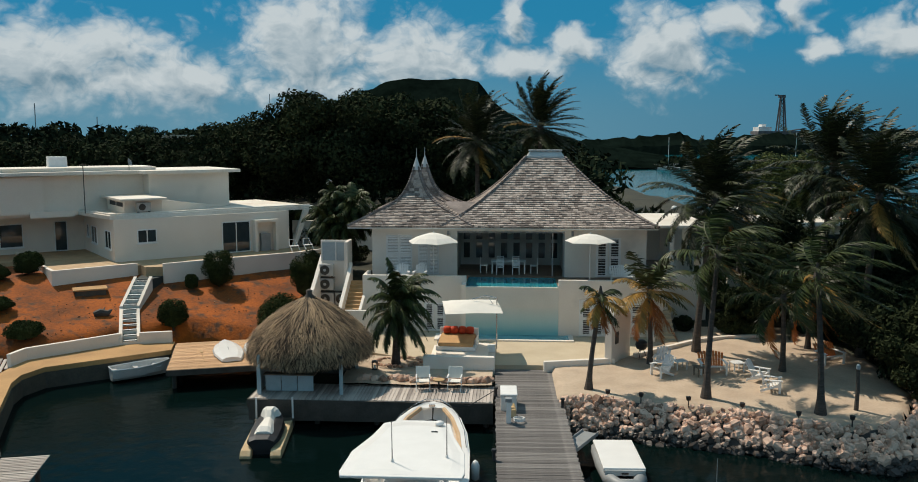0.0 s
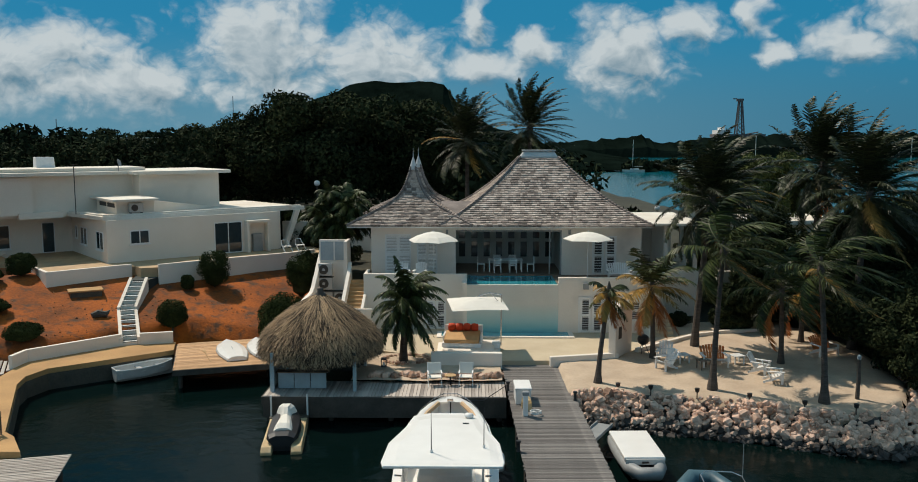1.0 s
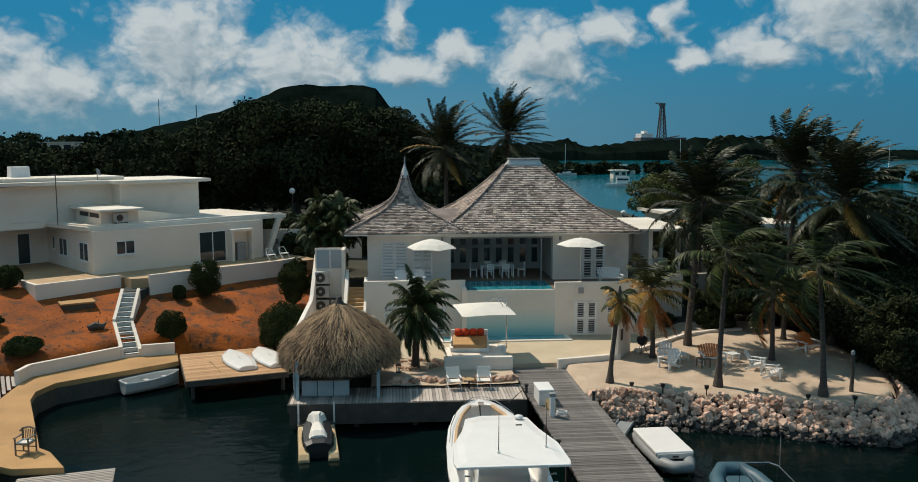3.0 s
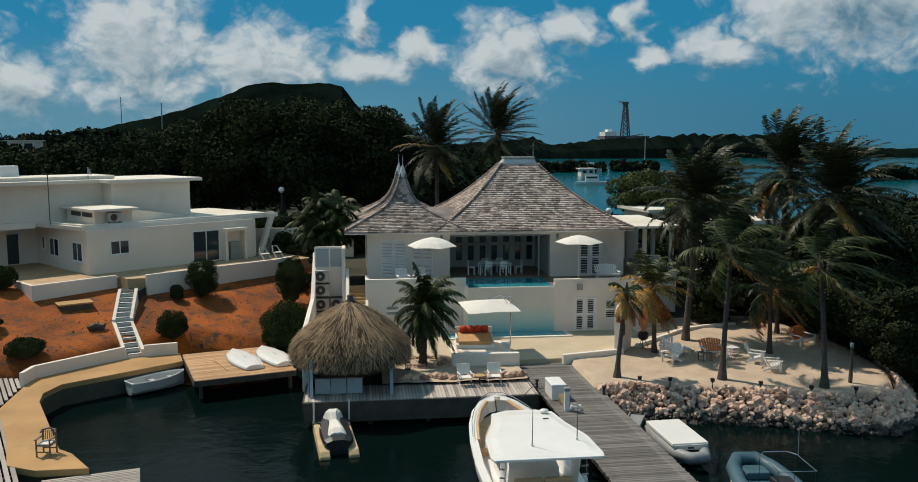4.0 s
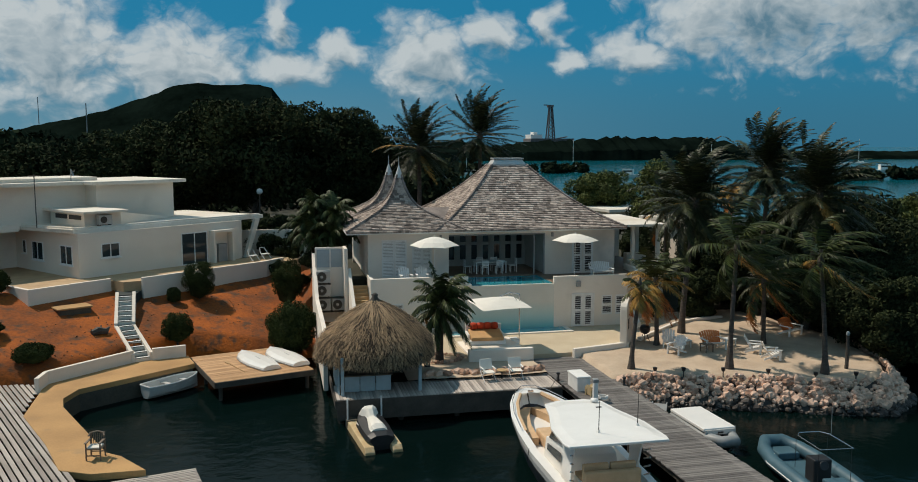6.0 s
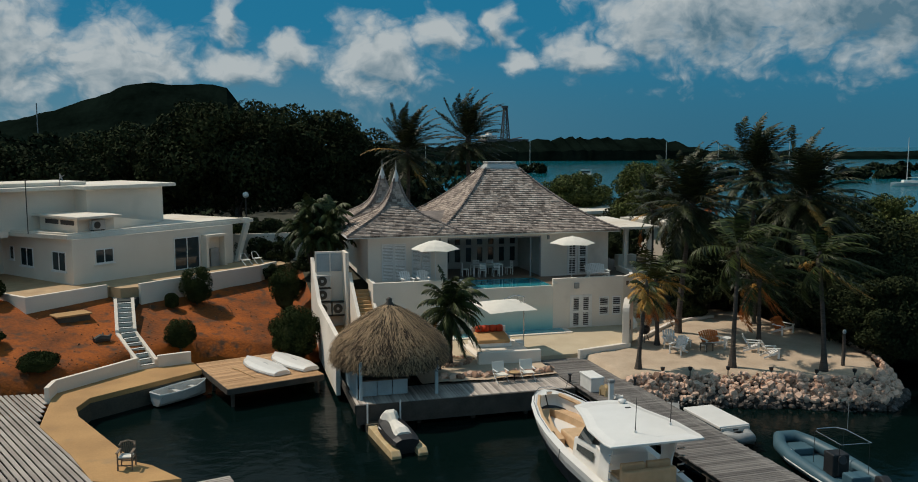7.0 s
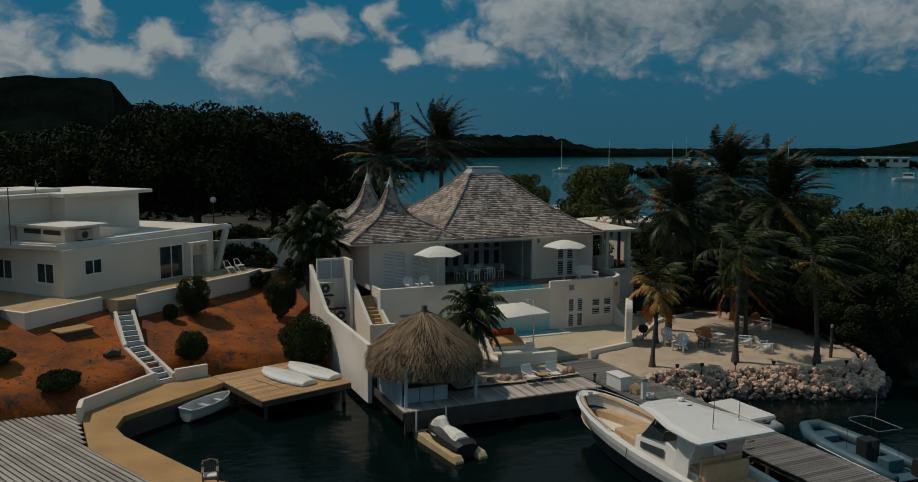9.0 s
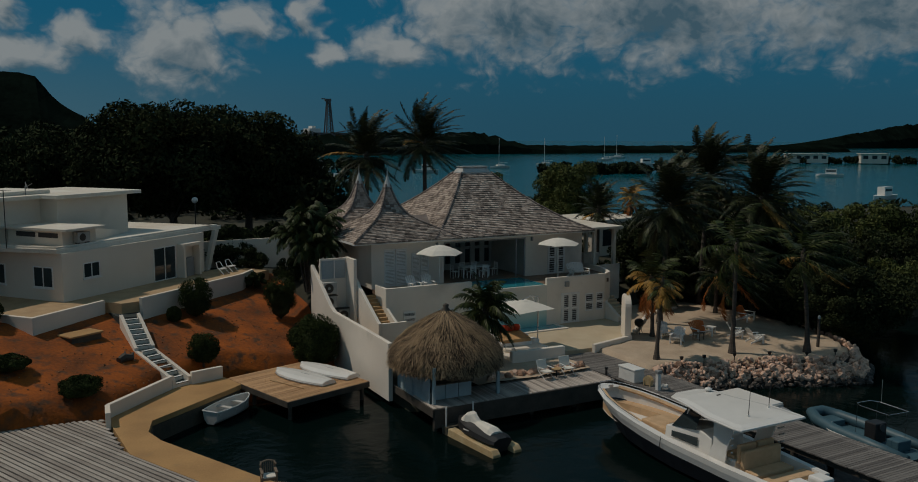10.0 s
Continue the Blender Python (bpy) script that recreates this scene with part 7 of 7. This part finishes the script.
    part("windshield", Geo().add([(-0.86, 5.9, 1.62), (0.86, 5.9, 1.62), (0.80, 5.1, 2.55), (-0.80, 5.1, 2.55), (-0.95, 4.4, 1.9), (0.95, 4.4, 1.9), (-0.85, 4.3, 2.5), (0.85, 4.3, 2.5)], [(0, 1, 2, 3), (4, 0, 3, 6), (1, 5, 7, 2)]), PANE, con, "dark raked windshield")
    part("side_window", Geo().add([(-0.962, 4.3, 1.25), (-0.958, 5.8, 1.2), (-0.945, 5.8, 1.45), (-0.935, 4.3, 1.6)], [(0, 1, 2, 3)]), PANE, con)
    # hard top on four supports
    top = [(-1.70, 1.35), (1.72, 1.35), (1.78, 1.7), (1.70, 3.2), (1.30, 4.6), (1.10, 5.75), (0.55, 6.05), (-0.55, 6.05), (-1.10, 5.75), (-1.30, 4.6), (-1.70, 3.2), (-1.78, 1.7)]
    ht = part("hard_top", Geo().prism(top, 2.86, 2.95), GEL, b, "white moulded hard top", 0.03)
    part("top_crown", Geo().loft([[(x * s, 1.35 + (y - 1.35) * s + (1 - s) * 1.8, z) for x, y in top] for s, z in ((0.92, 2.952), (0.78, 2.99), (0.3, 3.0))]), GEL, ht)
    for x, y in ((-0.75, 5.3), (0.75, 5.3)):
        part("front_support", Geo().tube([(x, y, 1.75), (x * 1.1, y - 0.45, 2.88)], 0.045, 8), GEL, ht)
    for s in (-1, 1):
        part("rear_support", Geo().loft([[(s * 1.18 - 0.03, y0, z), (s * 1.18 + 0.03, y0, z), (s * 1.18 + 0.03, y0 + d, z), (s * 1.18 - 0.03, y0 + d, z)] for y0, d, z in ((2.6, 1.0, 0.8), (2.5, 0.7, 1.8), (2.1, 1.1, 2.87))]), GEL, ht)
        for k in range(4):
            part("rod_holder", Geo().tube([(s * 1.25, 2.2 + 0.02 * k, 1.45 + 0.28 * k), (s * 1.40, 2.05, 1.55 + 0.28 * k)], 0.03, 6), CHROME, ht)
    for x, y in ((-0.35, 2.3), (1.2, 2.7)):
        part("whip_antenna", Geo().tube([(x, y, 2.95), (x, y - 0.05, 4.25)], [0.018, 0.008], 5), BLACK, ht)
        part("antenna_base", Geo().lathe([(0.05, 2.95), (0.04, 3.08)], 8, pose(x, y, 0)), WHITE, ht)
    part("dome", Geo().lathe([(0.10, 2.99), (0.16, 3.03), (0.14, 3.10), (0.02, 3.13)], 12, pose(0.75, 5.5, 0)), WHITE, ht, smooth=True)
    part("spreader_light", Geo().box(0.55, 0.75, 4.8, 4.86, 2.96, 3.02), BLACK, ht)
    # helm seats and aft cockpit
    part("helm_seat", Geo().box(-0.95, 0.95, 2.3, 2.95, 0.8, 1.35), GEL, b, "", 0.04)
    for x in (-0.48, 0.48):
        part("seat_cushion", Geo().box(x - 0.45, x + 0.45, 2.35, 2.95, 1.354, 1.5), BEIGE, b, "", 0.05)
        part("seat_back", Geo().box(x - 0.45, x + 0.45, 2.1, 2.28, 1.25, 2.0), BEIGE, b, "beige helm seat back", 0.05)
    part("lounge_back", Geo().box(-1.0, 1.0, 1.80, 2.02, 0.82, 1.85), BEIGE, b, "beige lounge backrest behind the helm", 0.07)
    part("lounge_seat", Geo().box(-1.0, 1.0, 1.15, 1.795, 0.804, 1.18), BEIGE, b, "beige lounge seat", 0.07)
    part("aft_bench", Geo().box(-1.1, 1.1, 0.25, 0.85, 0.8, 1.22), BEIGE, b, "", 0.06)
    part("engine_cowl", Geo().box(-0.85, -0.2, -0.75, -0.05, 0.5, 1.45), GEL, b, "", 0.1)
    part("engine_cowl", Geo().box(0.2, 0.85, -0.75, -0.05, 0.5, 1.45), GEL, b, "", 0.1)
    rail = [(s * (w - 0.12), t * L, z + 0.16) for s in (1,) for t, w, z in st if 0.6 < t < 0.99]
    part("bow_rail", Geo().tube([(-x, y, z) for x, y, z in rail] + [(x, y, z) for x, y, z in rail[::-1]], 0.016, 5), CHROME, b)
    part("bow_cleat", Geo().box(-0.12, 0.12, 11.0, 11.08, 1.78, 1.86), CHROME, b)
    for y in (4.2, 7.0):
        f = part("fender", Geo().lathe([(0.03, -0.35), (0.14, -0.28), (0.15, 0.2), (0.10, 0.32), (0.03, 0.38)], 12, pose(1.86, y, 0.85)), WHITE, b, "white hanging fender", smooth=True)
    part("fender_line", Geo().tube([(-1.72, 5.6, 1.36), (-1.78, 5.6, 0.9)], 0.015, 5), BLACK, b)
    m = thing("mooring_line", "dark mooring line from bow to jetty", "rope")
    part("rope", Geo().tube([(-2.6, 32.0, 1.75), (-1.6, 33.3, 1.35), (-0.5, 35.3, 1.45)], 0.018, 5), BLACK, m)


build_motor_boat()


def build_tenders():
    r = thing("inflatable_boat", "grey-blue rigid inflatable boat beside the jetty", "boat", 5.35, 21.5, 0.0, -4.5)
    path = [(-0.95, 0.0, 0.42), (-0.97, 2.0, 0.42), (-0.95, 3.8, 0.45), (-0.72, 5.0, 0.52), (-0.35, 5.65, 0.60), (0.35, 5.65, 0.60), (0.72, 5.0, 0.52), (0.95, 3.8, 0.45), (0.97, 2.0, 0.42), (0.95, 0.0, 0.42)]
    part("tube", Geo().tube(path, [0.16] + [0.27] * 8 + [0.16], 12), RUBBER, r, "grey-blue inflated tube", smooth=True)
    part("hull", Geo().loft([[(-0.8, y, 0.25), (0, y, k), (0.8, y, 0.25)] for y, k in ((0, -0.3), (3.5, -0.25), (5.2, 0.1))], closed=False), GREYGRP, r)
    part("floor", Geo().prism([(-0.75, 0.1), (0.75, 0.1), (0.75, 3.8), (0.4, 5.2), (-0.4, 5.2), (-0.75, 3.8)], 0.2, 0.27), RUBBER, r)
    part("bow_step", Geo().box(-0.45, 0.45, 4.4, 5.2, 0.27, 0.55), RUBBER, r, "", 0.05)
    c = part("console", Geo().box(-0.35, 0.35, 2.1, 2.7, 0.27, 1.15), BLACK, r, "black steering console", 0.05)
    part("wheel", Geo().lathe([(0.16, 0), (0.18, 0.02), (0.16, 0.04)], 14, pose(0, 2.06, 0.95, 70)), BLACK, c)
    part("seat", Geo().box(-0.4, 0.4, 0.9, 1.5, 0.27, 0.75), RUBBER, r, "", 0.05)
    part("outboard", Geo().loft([[(-0.22, y, z0), (0.22, y, z0), (0.18, y, z1), (-0.18, y, z1)] for y, z0, z1 in ((-0.55, 0.6, 1.05), (-0.2, 0.5, 1.25), (0.05, 0.55, 1.15))]), BLACK, r, "black outboard motor", 0.05)
    part("rub_strake", Geo().tube([(x * 1.27, y, z) for x, y, z in path[:5]], 0.03, 5), WHITE, r)
    for k in range(5):
        part("marking", Geo().box(-0.04, 0.04, -0.045, 0.045, 0, 0.004, pose(-0.86, 4.05 + k * 0.15, 0.715, 0, 0, 12)), WHITE, r)
    for x in (-0.62, 0.62):
        for y in (1.4, 2.9):
            part("frame_post", Geo().tube([(x, y, 0.6), (x, y, 1.85)], 0.010, 5), BLACK, r)
    hoop = [(-0.62, 1.3, 1.85), (-0.62, 2.8, 1.85), (-0.4, 3.1, 1.85), (0.4, 3.1, 1.85), (0.62, 2.8, 1.85), (0.62, 1.3, 1.85), (-0.62, 1.3, 1.85)]
    part("frame_hoop", Geo().tube(hoop, 0.018, 5), CHROME, r, "thin steel sunshade hoop")
    part("whip_antenna", Geo().tube([(0.62, 2.7, 1.85), (0.62, 2.7, 2.9)], 0.012, 5), GREYGRP, r)
    t = thing("covered_tender", "small grey inflatable tender under a flat white cover", "boat", 4.05, 29.6, 0.0, 2)
    path = [(-0.6, 1.5, 0.5), (-0.62, 0, 0.46), (-0.55, -1.3, 0.46), (-0.3, -1.95, 0.5), (0.3, -1.95, 0.5), (0.55, -1.3, 0.46), (0.62, 0, 0.46), (0.6, 1.5, 0.5)]
    part("tube", Geo().tube(path, 0.24, 10), GREYGRP, t, "pale grey inflated tube", smooth=True)
    part("floor", Geo().box(-0.5, 0.5, -1.4, 1.5, 0.1, 0.3), GREYGRP, t)
    part("cover", Geo().box(-0.74, 0.74, -1.28, 1.52, 0.72, 0.86), GEL, t, "flat white cover board", 0.03)
    part("cover_rim", Geo().box(-0.70, 0.70, -1.34, -1.285, 0.60, 0.8), HULL, t)
    part("handle", Geo().box(-0.12, 0.12, -1.37, -1.342, 0.66, 0.72), BLACK, t)
    g = thing("gangway", "grey aluminium boarding ramp beside the jetty", "gangway", 2.75, 31.2, 0.7, -28)
    part("ramp", Geo().box(-0.3, 0.3, -1.1, 1.1, 0.0, 0.06), GREYGRP, g)
    part("ramp_rail", Geo().box(-0.34, -0.3, -1.1, 1.1, 0.0, 0.14).box(0.3, 0.34, -1.1, 1.1, 0.0, 0.14), GREYGRP, g)


build_tenders()


# ---- garden, distance and small things ----
def build_garden():
    r = random.Random(77)
    tint = [LEAFD, LEAFD, HEDGE, LEAF]
    spots = [(9.9, 47.2, 0.6), (12.3, 46.6, 0.7), (15.2, 48.2, 1.5), (17.4, 49.0, 1.6), (19.3, 46.5, 1.7), (20.0, 50.5, 2.0), (12.0, 52.0, 1.4), (16.0, 52.2, 1.6), (22.5, 52.5, 2.2), (26, 50, 2.4), (19.0, 43.6, 1.5),
             (28.5, 46, 2.6), (33, 50, 3.0), (25, 57, 2.2), (20, 58, 2.0), (14, 60.5, 1.6), (10.5, 62, 1.6), (17, 64, 2.0), (22, 66, 2.2), (12, 68, 2.0), (6, 66, 1.8), (-5, 67, 1.9), (-9.5, 65, 1.7), (-13, 66, 1.8), (28, 64, 2.6), (34, 60, 3.0),
             (-12.6, 60.2, 1.0), (-13.8, 62, 1.2), (-15.5, 64.2, 1.4), (-17.8, 67.5, 1.6), (-10.8, 57, 1.2), (18, 72, 2.2), (24, 78, 2.4), (9, 74, 2.2), (2, 70, 2.0), (-20, 70, 1.9), (36, 68, 3.0), (40, 56, 3.2), (44, 64, 3.4), (38, 46, 3.2), (48, 50, 3.6), (54, 60, 3.6), (33, 42, 2.8),
             (-12.3, 55.3, 0.8), (-13.4, 57.2, 0.8), (-12.6, 49.0, 0.9)]
    for k, (x, y, s) in enumerate(spots):
        t = thing("shrub", r.choice(["dense dark garden shrub", "leafy dark green garden shrub", "tangled green garden shrub"]) + (" beside the villa" if x < 14 and y < 63 else " at the back of the gardens"), "shrub", x, y, height(x, y), group="garden shrubs")
        part("stem", Geo().tube([(0, 0, -0.2), (0.05, 0, s * 0.8)], 0.05, 5), BARK, t)
        part("foliage", leaf_cloud(Geo(), clumps(s, s, s * r.uniform(0.55, 0.9), 34, 100 + k, 0.05, 0.18, 0.36), int(3000 + 1800 * s), 0.05 + 0.03 * s, 0.85, 100 + k), r.choice(tint), t, kind="stuff")
    # bare things on the red slope
    p = thing("septic_cover", "weathered concrete pit cover set in the slope", "pit cover", -24.9, 48.0, height(-24.9, 48.0) + 0.02, 30)
    part("slab", Geo().box(-0.95, 0.95, -0.6, 0.6, 0.14, 0.24), QUAY, p, bevel=0.03)
    part("frame", Geo().box(-0.85, 0.85, -0.5, 0.5, -0.5, 0.14), QUAYDARK, p)
    d = thing("driftwood", "dark weathered stump lying on red earth", "stump", -23.0, 45.6, height(-23.0, 45.6), 30)
    part("stump", Geo().tube([(-0.45, 0, 0.12), (-0.1, 0.05, 0.2), (0.3, -0.05, 0.14), (0.5, 0.1, 0.3)], [0.16, 0.22, 0.17, 0.05], 7), TIMBER, d)
    part("branch", Geo().tube([(0, 0, 0.2), (0.15, 0.3, 0.42)], [0.08, 0.03], 6), TIMBER, d)
    g = Geo()
    for k in range(900):
        x, y = r.uniform(-31, -11.8), r.uniform(40.5, 57)
        s = (x + 24.4) * -0.584 + (y - 40.2) * 0.812
        if s < 0.5 or s > 7.2:
            continue
        m = Matrix.Translation((x, y, height(x, y) + 0.01)) @ pose(0, 0, 0, r.uniform(-30, 30), 0, r.uniform(0, 360)) @ Matrix.Diagonal((*[r.uniform(0.03, 0.10)] * 3, 1))
        q = stone_mesh(k % 8, STONE)
        g.add(q.v, q.f, m)
    tagged(part("slope_stones", g, EARTHSTONE), "scattered brown stones on red earth", "stones", "", "stuff")
    for x, y, z in ((-14.9, 69.06, 8.58), (14.0, 72.0, 6.3)):
        l = thing("globe_lamp", "white globe lamp on a tall thin post", "lamp", x, y, height(x, y))
        h = z - height(x, y)
        part("post", Geo().tube([(0, 0, -0.1), (0, 0, h - 0.2)], 0.05, 8), TIMBER, l)
        part("globe", Geo().lathe([(0.06, h - 0.24), (0.2, h - 0.16), (0.26, h), (0.2, h + 0.18), (0.04, h + 0.25)], 14), WHITE, l, smooth=True)
    for x, y in ((-15.2, 58.5), (-14.4, 59.3)):
        s = thing("curved_chair", "white tubular terrace chair among plants", "chair", x, y, 4.25, 40)
        part("frame", Geo().tube([(-0.3, -0.3, 0.02), (-0.3, 0.2, 0.45), (-0.2, 0.4, 0.8), (0.2, 0.4, 0.8), (0.3, 0.2, 0.45), (0.3, -0.3, 0.02)], 0.03, 6), WHITE, s)
        part("seat", Geo().box(-0.28, 0.28, -0.15, 0.25, 0.35, 0.4), WHITE, s)


EARTHSTONE = material("earth_stone", (0.36, 0.17, 0.075), (0.16, 0.075, 0.035), 0.95, 2, 14, 0.3, island=0.5)
build_garden()


def build_far_things():
    def far_house(x, y, z, w, d, h, rz, lab):
        t = thing("far_house", lab, "house", x, y, z, rz)
        part("wall", Geo().box(-w / 2, w / 2, -d / 2, d / 2, -1, h), PLASTER_N, t)
        part("roof", Geo().box(-w / 2 - 0.6, w / 2 + 0.6, -d / 2 - 0.6, d / 2 + 0.6, h, h + 0.3), ROOFWHITE, t)
        n = max(2, int(w / 4))
        for k in range(n):
            c = -w / 2 + w * (k + 0.5) / n
            part("window", Geo().box(c - w / n * 0.28, c + w / n * 0.28, -d / 2 - 0.05, -d / 2 - 0.004, h * 0.35, h * 0.8), PANE, t)
    far_house(22.5, 66, 2.4, 6, 5, 3.4, 12, "low white garden house with a flat roof")
    far_house(27, 90, 1.5, 9, 6, 3.4, 10, "white flat-roofed house by the lagoon")
    far_house(372, 330, 1.5, 22, 9, 3.8, -40, "long low white house on the far spit")
    far_house(400, 308, 1.5, 14, 8, 4.2, -40, "white waterside house on the far spit")
    far_house(75, 300, 0.5, 5, 5, 2.2, 0, "small white boathouse in the lagoon")
    far_house(-120, 300, 9, 9, 7, 4, 0, "small white house below the hill")
    far_house(-136, 310, 9, 7, 6, 4, 0, "small pale house below the hill")

    def sail_boat(x, y, s, rz, lab, mast=True):
        t = thing("moored_boat", lab, "boat", x, y, 0, rz, group="boats on the lagoon")
        part("hull", Geo().loft([[(-w * s, yy * s, 0.9 * s), (-w * 0.6 * s, yy * s, -0.2), (w * 0.6 * s, yy * s, -0.2), (w * s, yy * s, 0.9 * s)] for yy, w in ((-4, 1.0), (0, 1.4), (3, 0.9), (4.6, 0.05))]), GEL, t)
        part("cabin", Geo().box(-0.8 * s, 0.8 * s, -1.8 * s, 1.6 * s, 0.9 * s, (1.5 if mast else 2.6) * s), GEL, t)
        if mast:
            part("mast", Geo().tube([(0, 0.6 * s, 1 * s), (0, 0.6 * s, 12.5 * s)], 0.09 * s, 6), GEL, t)
            part("boom", Geo().tube([(0, 0.6 * s, 2.2 * s), (0, -3.4 * s, 2.2 * s)], 0.07 * s, 6), CANVAS, t)
        else:
            part("window_band", Geo().box(-0.82 * s, 0.82 * s, -1.5 * s, 1.4 * s, 1.7 * s, 2.2 * s), PANE, t)
    for x, y, s, a, m in ((62, 330, 1.0, 80, True), (88, 345, 1.5, 75, False), (118, 300, 1.2, 60, False), (170, 330, 1.1, 85, True), (215, 360, 1.1, 70, True), (255, 330, 1.4, 80, False), (300, 420, 1.2, 80, True), (190, 215, 1.2, 70, True), (240, 210, 1.1, 40, False), (350, 470, 1.3, 60, True), (140, 420, 1.2, 70, True), (60, 240, 1.1, 80, False), (150, 125, 1.1, 100, False), (-60, 330, 1.0, 0, True)):
        if x < 0:
            continue
        sail_boat(x, y, s, a, "white sailing yacht moored on the lagoon" if m else "white motor cruiser moored on the lagoon", m)
    # drilling rig on the horizon
    t = thing("drilling_rig", "distant offshore drilling rig behind the far shore", "drilling rig", 221, 705, 4.8)
    t.scale = (0.56, 0.56, 0.56)
    part("deck", Geo().box(-38, 32, -20, 20, 18, 23), RIGM, t)
    part("deck_house", Geo().box(-36, -18, -15, 15, 23, 29).box(-30, -24, -8, 8, 29, 33), WHITE, t)
    for x in (-28, 25):
        part("leg", Geo().box(x - 5, x + 5, -12, 12, -20, 18), RIGM, t)
    for z in range(0, 8):
        w0, w1 = 5.5 - z * 0.42, 5.5 - (z + 1) * 0.42
        z0, z1 = 23 + z * 6, 29 + z * 6
        g = Geo()
        for sx, sy in ((-1, -1), (1, -1), (1, 1), (-1, 1)):
            g.tube([(sx * w0, sy * w0, z0), (sx * w1, sy * w1, z1)], 1.1, 4)
        g.tube([(-w0, -w0, z0), (w1, -w1, z1)], 0.5, 4).tube([(w0, -w0, z0), (-w1, -w1, z1)], 0.5, 4).box(-w1, w1, -w1, w1, z1 - 0.4, z1)
        part("derrick_bay", g, RIGM, t, kind="stuff")
    part("crown_block", Geo().box(-5.5, 4, -2.5, 2.5, 71, 75).box(-11, -5.5, -1, 1, 74, 75.5), RIGM, t)
    part("crane_boom", Geo().tube([(10, 0, 23), (28, 0, 26)], 0.9, 5), RIGM, t)
    for x, y, h in ((-190, 330, 22), (-172, 345, 17), (-120, 420, 30), (-75, 300, 22)):
        a = thing("radio_mast", "thin distant radio mast above the woods", "mast", x, y, 4)
        part("pole", Geo().tube([(0, 0, 0), (0, 0, h)], 0.18, 5), GREYGRP, a)


RIGM = material("rig_steel", (0.16, 0.15, 0.15), (0.10, 0.09, 0.09), 0.7, 0.2, 2)
build_far_things()
